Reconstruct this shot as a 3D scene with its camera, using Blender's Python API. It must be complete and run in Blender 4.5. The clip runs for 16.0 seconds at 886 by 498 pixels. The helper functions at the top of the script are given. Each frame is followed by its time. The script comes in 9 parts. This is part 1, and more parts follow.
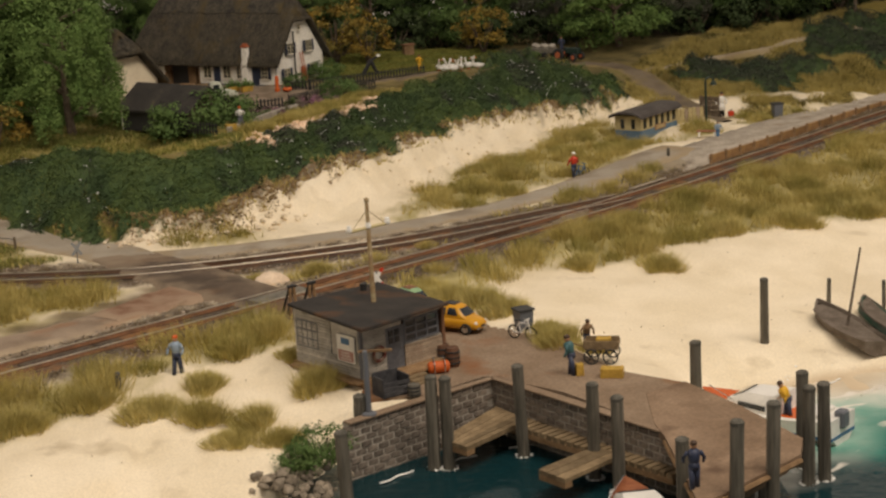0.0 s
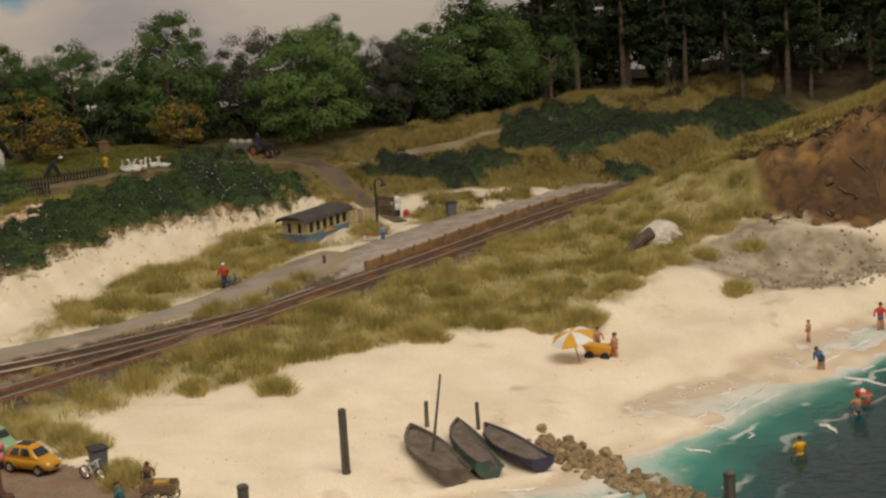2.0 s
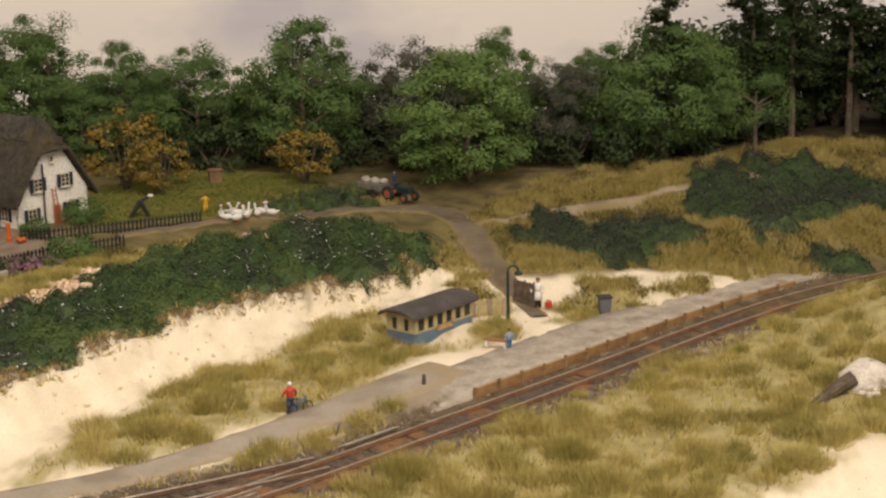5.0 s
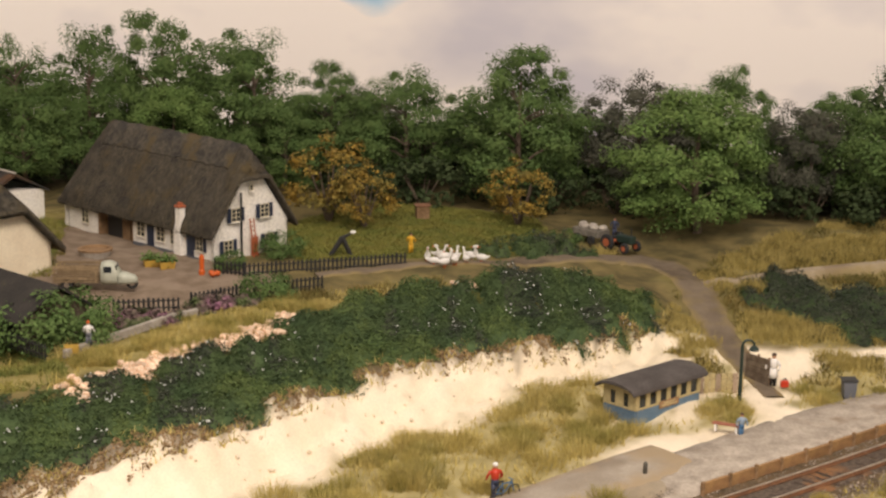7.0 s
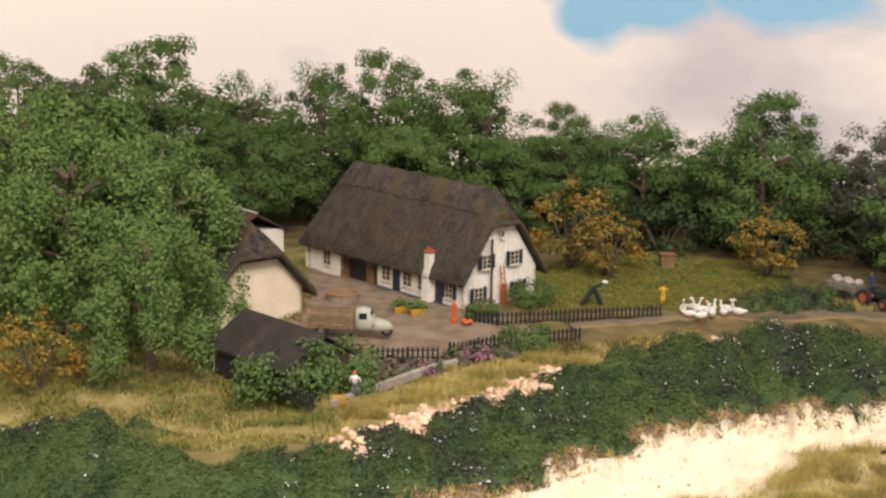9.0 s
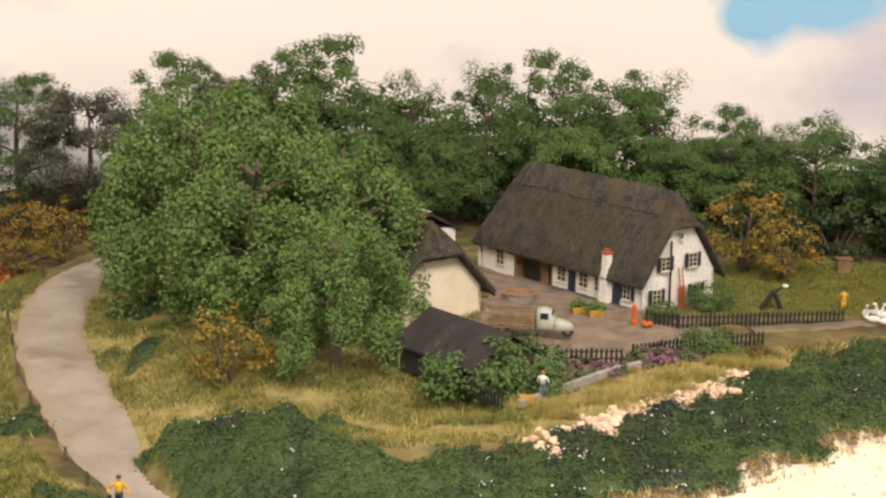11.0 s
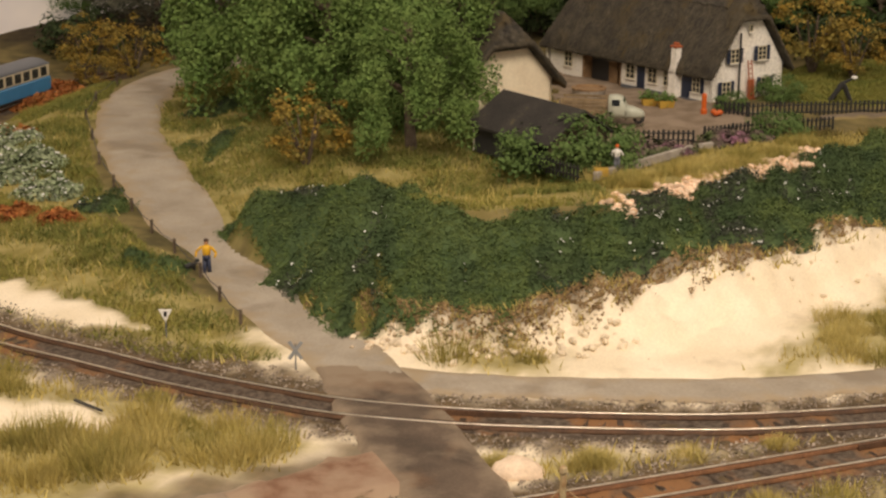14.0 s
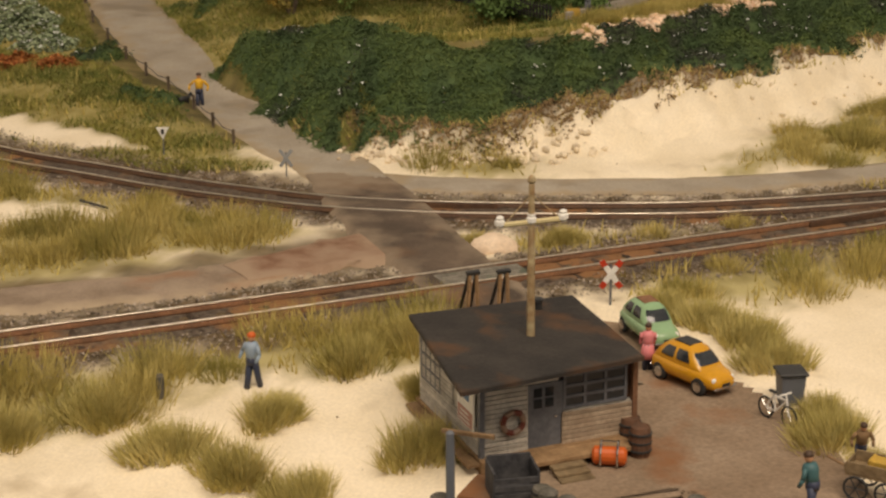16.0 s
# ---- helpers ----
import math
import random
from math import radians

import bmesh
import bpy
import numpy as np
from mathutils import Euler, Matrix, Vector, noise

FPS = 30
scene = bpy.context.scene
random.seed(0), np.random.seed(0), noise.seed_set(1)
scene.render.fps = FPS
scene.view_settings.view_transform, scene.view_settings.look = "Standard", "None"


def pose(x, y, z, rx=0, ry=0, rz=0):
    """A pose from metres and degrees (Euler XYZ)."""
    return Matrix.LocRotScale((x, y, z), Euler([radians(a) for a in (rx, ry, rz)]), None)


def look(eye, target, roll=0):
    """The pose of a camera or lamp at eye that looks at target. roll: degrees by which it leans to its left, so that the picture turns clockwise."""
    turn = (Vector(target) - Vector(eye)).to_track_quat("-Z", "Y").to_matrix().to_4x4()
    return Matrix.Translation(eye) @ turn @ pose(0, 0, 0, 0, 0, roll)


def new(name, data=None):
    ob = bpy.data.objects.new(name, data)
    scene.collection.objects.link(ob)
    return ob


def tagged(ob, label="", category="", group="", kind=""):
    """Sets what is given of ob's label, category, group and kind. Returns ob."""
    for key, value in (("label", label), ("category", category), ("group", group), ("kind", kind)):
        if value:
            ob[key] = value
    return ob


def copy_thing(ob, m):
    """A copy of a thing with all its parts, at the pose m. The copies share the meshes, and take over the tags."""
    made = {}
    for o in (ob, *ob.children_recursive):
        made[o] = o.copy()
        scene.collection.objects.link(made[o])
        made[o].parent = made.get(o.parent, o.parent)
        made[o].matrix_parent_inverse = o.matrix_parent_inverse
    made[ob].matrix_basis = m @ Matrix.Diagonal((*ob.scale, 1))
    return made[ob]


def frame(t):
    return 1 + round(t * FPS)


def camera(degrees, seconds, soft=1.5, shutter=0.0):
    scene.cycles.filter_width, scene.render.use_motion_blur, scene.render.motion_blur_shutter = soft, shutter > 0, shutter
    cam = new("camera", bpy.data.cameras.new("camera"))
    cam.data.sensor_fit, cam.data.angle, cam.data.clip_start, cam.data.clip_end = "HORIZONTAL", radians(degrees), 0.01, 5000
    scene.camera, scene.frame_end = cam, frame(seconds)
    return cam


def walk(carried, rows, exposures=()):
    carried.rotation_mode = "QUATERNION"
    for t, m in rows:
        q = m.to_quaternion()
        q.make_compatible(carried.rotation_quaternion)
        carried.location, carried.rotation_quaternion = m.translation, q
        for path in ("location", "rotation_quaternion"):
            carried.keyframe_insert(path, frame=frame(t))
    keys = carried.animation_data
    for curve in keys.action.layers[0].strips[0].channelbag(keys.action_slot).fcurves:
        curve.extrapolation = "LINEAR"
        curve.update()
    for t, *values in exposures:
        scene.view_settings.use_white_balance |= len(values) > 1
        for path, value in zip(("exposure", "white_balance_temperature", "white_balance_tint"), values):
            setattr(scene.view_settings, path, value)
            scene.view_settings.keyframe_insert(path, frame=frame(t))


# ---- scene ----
cam = camera(29.29, 16.0, 2.45)
# seconds, eye in metres, yaw to the left, pitch up, roll
PATH = [
    (0, 0.0000, -0.0000, 0.2317, 0.00, -13.01, -3.55),
    (0.5, 0.0177, 0.0108, 0.2354, -0.80, -12.66, -3.72),
    (1, 0.0584, 0.0118, 0.2489, -2.73, -12.33, -3.94),
    (1.5, 0.0901, 0.0045, 0.2608, -4.19, -11.28, -3.99),
    (2, 0.1345, 0.0068, 0.2610, -5.76, -11.53, -3.64),
    (2.5, 0.1744, 0.0283, 0.2610, -6.57, -12.08, -3.64),
    (3, 0.1949, 0.0810, 0.2591, -4.86, -12.65, -3.64),
    (3.5, 0.2138, 0.1307, 0.2755, -2.37, -12.72, -3.41),
    (6, 0.2209, 0.3754, 0.3083, 4.60, -13.46, 0.14),
    (6.5, 0.2071, 0.3912, 0.3028, 6.28, -13.09, 0.41),
    (7, 0.1953, 0.3998, 0.3098, 9.04, -12.73, 0.74),
    (7.5, 0.1765, 0.4051, 0.3104, 10.75, -12.33, 0.94),
    (8, 0.1561, 0.4055, 0.3145, 11.97, -12.16, 0.96),
    (8.5, 0.1393, 0.4107, 0.3160, 13.13, -11.89, 0.88),
    (9, 0.1205, 0.4179, 0.3146, 14.23, -11.78, 0.96),
    (9.5, 0.1037, 0.4208, 0.3166, 15.38, -11.82, 1.15),
    (10, 0.0876, 0.4201, 0.3183, 16.56, -11.79, 1.27),
    (12.5, 0.0805, 0.3855, 0.2878, 19.98, -12.32, 0.56),
    (13, 0.0766, 0.3832, 0.2772, 20.11, -14.08, 0.55),
    (13.5, 0.0751, 0.3823, 0.2680, 20.16, -14.66, 0.37),
    (14, 0.0789, 0.3750, 0.2560, 20.02, -15.65, 0.16),
    (14.5, 0.0903, 0.3623, 0.2505, 20.04, -16.47, -0.12),
    (15, 0.0974, 0.3494, 0.2429, 19.94, -17.23, -0.15),
    (15.5, 0.0976, 0.3325, 0.2227, 19.85, -17.57, -0.21),
    (16, 0.1026, 0.3121, 0.2089, 19.44, -17.45, -0.51),
]
EXPOSURES = [(0.0, -0.39, 6850, 13), (1.0, -0.47, 6750, 13), (2.5, -0.49, 6550, 12), (3.5, -0.41, 6600, 12), (6.0, 0.35, 6750, 16), (7.0, 0.32, 6650, 17), (9.0, 0.6, 6400, 17), (10.0, 0.68, 6400, 16), (12.5, 0.72, 7000, 16), (13.0, 0.43, 7300, 18), (13.5, 0.32, 7200, 16), (14.0, 0.12, 7250, 16), (16.0, -0.22, 7300, 14)]
walk(cam, [(t, pose(x, y, z, 0, 0, yaw) @ pose(0, 0, 0, 90 + pitch) @ pose(0, 0, 0, 0, 0, roll)) for t, x, y, z, yaw, pitch, roll in PATH], EXPOSURES)

# ---- light: a model layout under a warm lamp gallery in a hall ----
world = bpy.data.worlds.new("hall")
world.use_nodes = True
scene.world = world
world.node_tree.nodes["Background"].inputs[0].default_value = (1.0, 0.93, 0.84, 1)
world.node_tree.nodes["Background"].inputs[1].default_value = 0.37


def lamp(name, kind, m, energy, colour, size=0.0, size_y=0.0):
    data = bpy.data.lights.new(name, kind)
    data.energy, data.color = energy, colour
    if kind == "AREA":
        data.shape, data.size, data.size_y = "RECTANGLE", size, size_y
    else:
        data.angle = size
    ob = new(name, data)
    ob.matrix_world = m
    return ob


lamp("gallery_lamp", "AREA", look((0.42, 0.15, 1.38), (0.15, 1.0, 0.0)), 26, (1.0, 0.9, 0.77), 1.3, 0.55)

CM = 0.01  # all building below is in centimetres of the model (1:87)
rnd = random.Random(7)
rng = np.random.default_rng(7)


# ---- materials ----
def material(name, a, b=None, size=1.0, rough=0.85, bump=0.3, fine=6.0, metal=0.0, spec=0.3, stain=None, stain_size=3.0, stain_at=0.58, piece=0.0, island=0.0, grained=0.18, upright=1.0):
    """Two-tone procedural surface: a and b mixed by noise of the given size in cm, a finer grain, stains, fine relief."""
    m = bpy.data.materials.new(name)
    m.use_nodes = True
    nt = m.node_tree
    p = nt.nodes["Principled BSDF"]
    tc = nt.nodes.new("ShaderNodeTexCoord")
    mp = nt.nodes.new("ShaderNodeMapping")
    mp.inputs["Scale"].default_value = (100, 100, 100 / upright)
    nt.links.new(tc.outputs["Object"], mp.inputs["Vector"])
    b = b or tuple(c * 0.8 for c in a)

    def noise_node(scale, detail=4.0):
        n = nt.nodes.new("ShaderNodeTexNoise")
        n.inputs["Scale"].default_value, n.inputs["Detail"].default_value = scale, detail
        nt.links.new(mp.outputs["Vector"], n.inputs["Vector"])
        return n.outputs["Fac"]

    def mixed(fac, x, y):
        n = nt.nodes.new("ShaderNodeMix")
        n.data_type = "RGBA"
        nt.links.new(fac, n.inputs[0]) if not isinstance(fac, float) else None
        if isinstance(fac, float):
            n.inputs[0].default_value = fac
        for idx, value in ((6, x), (7, y)):
            if isinstance(value, tuple):
                n.inputs[idx].default_value = (*value[:3], 1)
            else:
                nt.links.new(value, n.inputs[idx])
        return n.outputs[2]

    def ramp(fac, lo, hi):
        n = nt.nodes.new("ShaderNodeMapRange")
        n.inputs[1].default_value, n.inputs[2].default_value = lo, hi
        nt.links.new(fac, n.inputs[0])
        return n.outputs[0]

    col = mixed(ramp(noise_node(1 / size), 0.35, 0.65), tuple(a), tuple(b))
    grain = noise_node(fine)
    n = nt.nodes.new("ShaderNodeHueSaturation")
    nt.links.new(col, n.inputs["Color"])
    value = ramp(grain, 0.3, 0.7)
    mr = nt.nodes.new("ShaderNodeMapRange")
    mr.inputs[3].default_value, mr.inputs[4].default_value = 1 - grained, 1 + grained
    nt.links.new(value, mr.inputs[0])
    if piece or island:
        src = nt.nodes.new("ShaderNodeObjectInfo" if piece else "ShaderNodeNewGeometry")
        out = src.outputs["Random"] if piece else src.outputs["Random Per Island"]
        pr = nt.nodes.new("ShaderNodeMapRange")
        pr.inputs[3].default_value, pr.inputs[4].default_value = 1 - (piece or island), 1 + (piece or island)
        nt.links.new(out, pr.inputs[0])
        mu = nt.nodes.new("ShaderNodeMath")
        mu.operation = "MULTIPLY"
        nt.links.new(mr.outputs[0], mu.inputs[0])
        nt.links.new(pr.outputs[0], mu.inputs[1])
        nt.links.new(mu.outputs[0], n.inputs["Value"])
    else:
        nt.links.new(mr.outputs[0], n.inputs["Value"])
    col = n.outputs["Color"]
    if stain:
        col = mixed(ramp(noise_node(1 / stain_size, 5.0), stain_at, stain_at + 0.1), col, tuple(stain))
    nt.links.new(col, p.inputs["Base Color"])
    p.inputs["Roughness"].default_value, p.inputs["Metallic"].default_value = rough, metal
    p.inputs["Specular IOR Level"].default_value = spec
    if bump:
        bn = nt.nodes.new("ShaderNodeBump")
        bn.inputs["Strength"].default_value, bn.inputs["Distance"].default_value = bump, 0.0006
        nt.links.new(grain, bn.inputs["Height"])
        nt.links.new(bn.outputs["Normal"], p.inputs["Normal"])
    return m


def paint(name, c, rough=0.5, spec=0.4):
    return material(name, c, tuple(v * 0.88 for v in c), 1.2, rough, 0.05, 9.0, spec=spec, grained=0.06)


# ---- mesh building ----
class Build:
    """Collects vertices and faces, in cm."""

    def __init__(self):
        self.v, self.f = [], []

    def add(self, verts, faces, m=None):
        n = len(self.v)
        self.v += [tuple(m @ Vector(p)) for p in verts] if m else [tuple(p) for p in verts]
        self.f += [tuple(n + i for i in f) for f in faces]
        return self

    def box(self, c, s, m=None, bevel=0.0):
        x, y, z = s[0] / 2, s[1] / 2, s[2] / 2
        b = min(bevel, x * 0.6, y * 0.6, z * 0.6)
        if b <= 0:
            verts = [(c[0] + i * x, c[1] + j * y, c[2] + k * z) for i in (-1, 1) for j in (-1, 1) for k in (-1, 1)]
            return self.add(verts, [(0, 1, 3, 2), (4, 6, 7, 5), (0, 4, 5, 1), (2, 3, 7, 6), (0, 2, 6, 4), (1, 5, 7, 3)], m)
        bm = bmesh.new()
        bmesh.ops.create_cube(bm, size=1)
        bmesh.ops.scale(bm, vec=(2 * x, 2 * y, 2 * z), verts=bm.verts)
        bmesh.ops.bevel(bm, geom=bm.edges[:], offset=b, segments=1, affect="EDGES")
        bm.verts.ensure_lookup_table()
        bm.verts.index_update()
        verts = [(p.co.x + c[0], p.co.y + c[1], p.co.z + c[2]) for p in bm.verts]
        faces = [[p.index for p in f.verts] for f in bm.faces]
        bm.free()
        return self.add(verts, faces, m)

    def tube(self, a, b, r, r2=None, sides=8, cap=True):
        a, b = Vector(a), Vector(b)
        r2 = r if r2 is None else r2
        q = (b - a).to_track_quat("Z", "Y").to_matrix()
        ring = [Vector((math.cos(2 * math.pi * i / sides), math.sin(2 * math.pi * i / sides), 0)) for i in range(sides)]
        verts = [a + q @ (p * r) for p in ring] + [b + q @ (p * r2) for p in ring]
        faces = [(i, (i + 1) % sides, sides + (i + 1) % sides, sides + i) for i in range(sides)]
        if cap:
            faces += [tuple(range(sides - 1, -1, -1)), tuple(range(sides, 2 * sides))]
        return self.add(verts, faces)

    def lathe(self, profile, c=(0, 0, 0), sides=14, m=None):
        """profile: (radius, height) from the bottom up."""
        verts = [(c[0] + r * math.cos(2 * math.pi * i / sides), c[1] + r * math.sin(2 * math.pi * i / sides), c[2] + z) for r, z in profile for i in range(sides)]
        faces = [(k * sides + i, k * sides + (i + 1) % sides, (k + 1) * sides + (i + 1) % sides, (k + 1) * sides + i) for k in range(len(profile) - 1) for i in range(sides)]
        faces += [tuple(range(sides - 1, -1, -1)), tuple(range((len(profile) - 1) * sides, len(profile) * sides))]
        return self.add(verts, faces, m)

    def ball(self, c, r, m=None, seg=10, rings=6):
        rx, ry, rz = r if isinstance(r, tuple) else (r, r, r)
        verts = [(c[0], c[1], c[2] - rz)]
        for k in range(1, rings):
            a = -math.pi / 2 + math.pi * k / rings
            verts += [(c[0] + rx * math.cos(a) * math.cos(2 * math.pi * i / seg), c[1] + ry * math.cos(a) * math.sin(2 * math.pi * i / seg), c[2] + rz * math.sin(a)) for i in range(seg)]
        verts.append((c[0], c[1], c[2] + rz))
        faces = [(0, 1 + (i + 1) % seg, 1 + i) for i in range(seg)]
        for k in range(rings - 2):
            faces += [(1 + k * seg + i, 1 + k * seg + (i + 1) % seg, 1 + (k + 1) * seg + (i + 1) % seg, 1 + (k + 1) * seg + i) for i in range(seg)]
        top, base = len(verts) - 1, 1 + (rings - 2) * seg
        faces += [(base + i, base + (i + 1) % seg, top) for i in range(seg)]
        return self.add(verts, faces, m)

    def ring(self, c, r, tube, m=None, seg=20, sides=7):
        """A torus whose axis is y."""
        verts = [(c[0] + (r + tube * math.cos(b)) * math.cos(a), c[1] + tube * math.sin(b), c[2] + (r + tube * math.cos(b)) * math.sin(a))
                 for a in (2 * math.pi * i / seg for i in range(seg)) for b in (2 * math.pi * j / sides for j in range(sides))]
        faces = [(i * sides + j, i * sides + (j + 1) % sides, ((i + 1) % seg) * sides + (j + 1) % sides, ((i + 1) % seg) * sides + j) for i in range(seg) for j in range(sides)]
        return self.add(verts, faces, m)

    def prism(self, outline, z0, z1, m=None):
        """An upright slab over a flat outline (x, y)."""
        n = len(outline)
        verts = [(x, y, z0) for x, y in outline] + [(x, y, z1) for x, y in outline]
        faces = [tuple(range(n - 1, -1, -1)), tuple(range(n, 2 * n))] + [(i, (i + 1) % n, n + (i + 1) % n, n + i) for i in range(n)]
        return self.add(verts, faces, m)

    def loft(self, rings, cap=True):
        """Skin over rings of equally many points."""
        n = len(rings[0])
        verts = [p for r in rings for p in r]
        faces = [(k * n + i, k * n + (i + 1) % n, (k + 1) * n + (i + 1) % n, (k + 1) * n + i) for k in range(len(rings) - 1) for i in range(n)]
        if cap:
            faces += [tuple(range(n - 1, -1, -1)), tuple(range((len(rings) - 1) * n, len(rings) * n))]
        return self.add(verts, faces)


def mesh_of(name, verts, faces, mat, smooth=False):
    me = bpy.data.meshes.new(name)
    v = np.asarray(verts, float) * CM
    if isinstance(faces, np.ndarray):
        k = faces.shape[1]
        me.vertices.add(len(v))
        me.vertices.foreach_set("co", v.ravel())
        me.loops.add(faces.size)
        me.loops.foreach_set("vertex_index", faces.ravel().astype(np.int32))
        me.polygons.add(len(faces))
        me.polygons.foreach_set("loop_start", np.arange(0, faces.size, k, dtype=np.int32))
        me.update(calc_edges=True)
    else:
        me.from_pydata(v.tolist(), [], faces)
        me.update()
    if smooth:
        me.polygons.foreach_set("use_smooth", [True] * len(me.polygons))
    me.materials.append(mat)
    return me


def part(name, b, mat, parent=None, label="", smooth=False, at=None):
    """Links a Build (or a ready mesh) as one mesh object, under a thing or a part."""
    me = b if isinstance(b, bpy.types.Mesh) else mesh_of(name, b.v, b.f, mat, smooth)
    ob = new(name, me)
    if parent:
        ob.parent = parent
    if at is not None:
        ob.matrix_local = at
    return tagged(ob, label)


def at(x, y, z=0.0, rz=0.0, rx=0.0, ry=0.0):
    return pose(x * CM, y * CM, z * CM, rx, ry, rz)


def thing(name, m, label, category, group="", kind=""):
    ob = new(name)
    ob.empty_display_size = 0.005
    ob.matrix_world = m
    return tagged(ob, label, category, group, kind)


# ---- the lie of the land: lines with heights, in cm ----
TRACK_A = [(-70, 166, 0), (-70, 148, 0), (-66, 130, 0), (-58, 115, 0), (-48, 105.6, 0), (-38, 101.5, 0), (-32, 100.1, 0), (-27, 99, 0), (-22.3, 98.4, 0), (-18.6, 98.2, 0), (-14.6, 98.7, 0), (-11.1, 99.5, 0), (-4.4, 101.6, 0), (0, 103.7, 0), (4, 106.1, 0), (8.6, 109, 0), (12.5, 111.6, 0)]
TRACK_B = [(-46, 58.5, 0), (-34, 68.6, 0), (-22.9, 78.3, 0), (-15.1, 85.2, 0), (-7.3, 92.2, 0), (0.5, 99.2, 0), (6.5, 104.7, 0), (12.3, 110.6, 0), (18, 116.9, 0), (27, 127, 0), (36.5, 138, 0), (44, 145.2, 0), (54, 152, 0), (68, 158, 0)]
REAR_ROAD = [(-19, 102.4, 0.05), (-14.5, 102.9, 0.05), (-7.7, 104.8, 0.05), (-3, 106.7, 0.05), (2.8, 110.5, 0.05), (8.3, 115.6, 0.1), (13, 120.6, 0.4), (16.2, 124, 0.7), (18.5, 126.6, 0.74)]
CROSS_ROAD = [(-18.4, 99.8, 0.1), (-20, 102.6, 0.1), (-24.5, 107, 0.15), (-31, 113.4, 0.45), (-37.4, 119.6, 1.0), (-43.6, 126.3, 1.7), (-49.5, 133.5, 2.3), (-54, 141.5, 2.6), (-56.6, 149, 2.7), (-56.6, 157, 2.8), (-53, 168, 3)]
TOE = [(-20.6, 105.3, 0.3), (-15, 106.2, 0.3), (-8, 107.4, 0.3), (-4, 110, 0.3), (-1.6, 116, 0.4), (1.3, 123, 0.5), (6, 128.7, 0.6), (9, 134.5, 0.7), (13.7, 140.5, 0.9), (18, 144.5, 1.1)]
CREST = [(-24, 110.4, 1.5), (-19.5, 108.4, 1.5), (-14.8, 108.6, 1.6), (-12, 111.5, 2.3), (-8.7, 115.7, 2.8), (-5.7, 119.3, 2.8), (-2.2, 125.5, 2.8), (2.4, 133, 2.8), (9, 139.8, 2.8), (15, 146, 2.6)]
HEDGE_BACK = [(-32, 117.5, 3), (-27, 118, 3.8), (-19, 117.5, 4.1), (-13.5, 121.5, 4.3), (-9.3, 128.5, 4.3), (-5.4, 135.6, 4.3), (-1.6, 140.6, 4.2), (3.3, 146.2, 4.1), (10.2, 150.9, 3.8), (15.2, 151.5, 3.2)]
YARD = [(-44, 144, 3.4), (-33, 127, 3.5), (-28, 131, 3.8), (-22, 138, 4.4), (-27, 157, 4.4), (-18, 146, 4.4), (-12.5, 146.5, 4.4), (-5, 150, 4.3), (3, 153, 4.1), (10, 158, 3.6), (14, 161, 3.2), (18.4, 156, 2.5), (20, 148, 1.6), (21.5, 141, 0.9), (23, 137.5, 0.65)]
LAWN = [(-9, 158, 4.6), (-3, 164, 4.5), (4, 167, 4.3), (11, 171, 3.4)]
FOREST = [(-75, 190, 3), (-50, 190, 4), (-20, 190, 4.8), (8, 190, 4), (20, 172, 3.8), (36, 170, 4.4), (44, 172, 5.2), (52, 180, 5.6), (66, 182, 6), (100, 185, 8)]
HEATH = [(26, 150, 1.6), (33, 156, 2.4), (42, 155, 2.6), (52, 162, 3.4)]
PLATFORM = [(15, 121.5, 0.4), (20, 128.5, 0.5), (26, 133.5, 0.5), (36, 141.5, 0.5), (45, 148.5, 0.5)]
SHELTER_SAND = [(12.5, 131, 0.6), (18, 137, 0.7), (24, 140, 0.7), (31, 144, 1.1), (38, 148, 1.1)]
FORECOURT = [(-7.5, 80.5, -0.2), (-4.5, 75.5, -0.5), (-2.2, 74, -0.6), (2, 77.5, -0.55), (8, 75.5, -0.65), (11, 71, -0.7), (4, 83, -0.5), (-1, 87.5, -0.2), (-6, 90, -0.05)]
LEFT_BEACH = [(-44, 62, -1), (-30, 66, -1), (-20, 72, -0.9), (-14, 78.5, -0.25), (-10, 75, -0.7), (-8, 70, -1.5), (-6.5, 66, -2.6), (-12, 60, -2)]
GRASS_FOOT = [(5, 95, -0.7), (11, 97, -1.1), (16, 103, -1.0), (24, 108, -0.9), (33, 112, -0.7), (41, 118.5, -0.2), (47, 124, 0.4)]
BEACH = [(8, 81, -1.3), (16, 83.2, -2), (21.5, 86, -2.1), (26, 93, -2.1), (32, 101, -2.45), (42, 107, -2.2), (50, 113, -1.6), (58, 117, -1.4), (72, 121, -1.4), (100, 126, -1.4)]
SHORE = [(12.8, 71.3, -3.2), (15.5, 77.5, -3.3), (20.6, 79.8, -3.3), (27.4, 81.6, -3.3), (31.2, 88.3, -3.3), (36.6, 93.3, -3.3), (45.2, 100.9, -3.3), (56.4, 110.3, -3.3), (75, 114.5, -3.3), (100, 118, -3.3)]
BOAT_REST = [(18.5, 83.2, -2.45), (21.5, 82.6, -2.55), (25.6, 82.8, -2.6)]
SEABED = [(-7, 63.5, -5), (2, 68, -5.5), (9, 62, -5.5), (16, 72, -4.6), (26, 77, -4.8), (40, 84, -5), (60, 96, -5), (95, 104, -5), (40, 58, -7), (0, 50, -7), (-14, 52, -5), (100, 60, -7)]
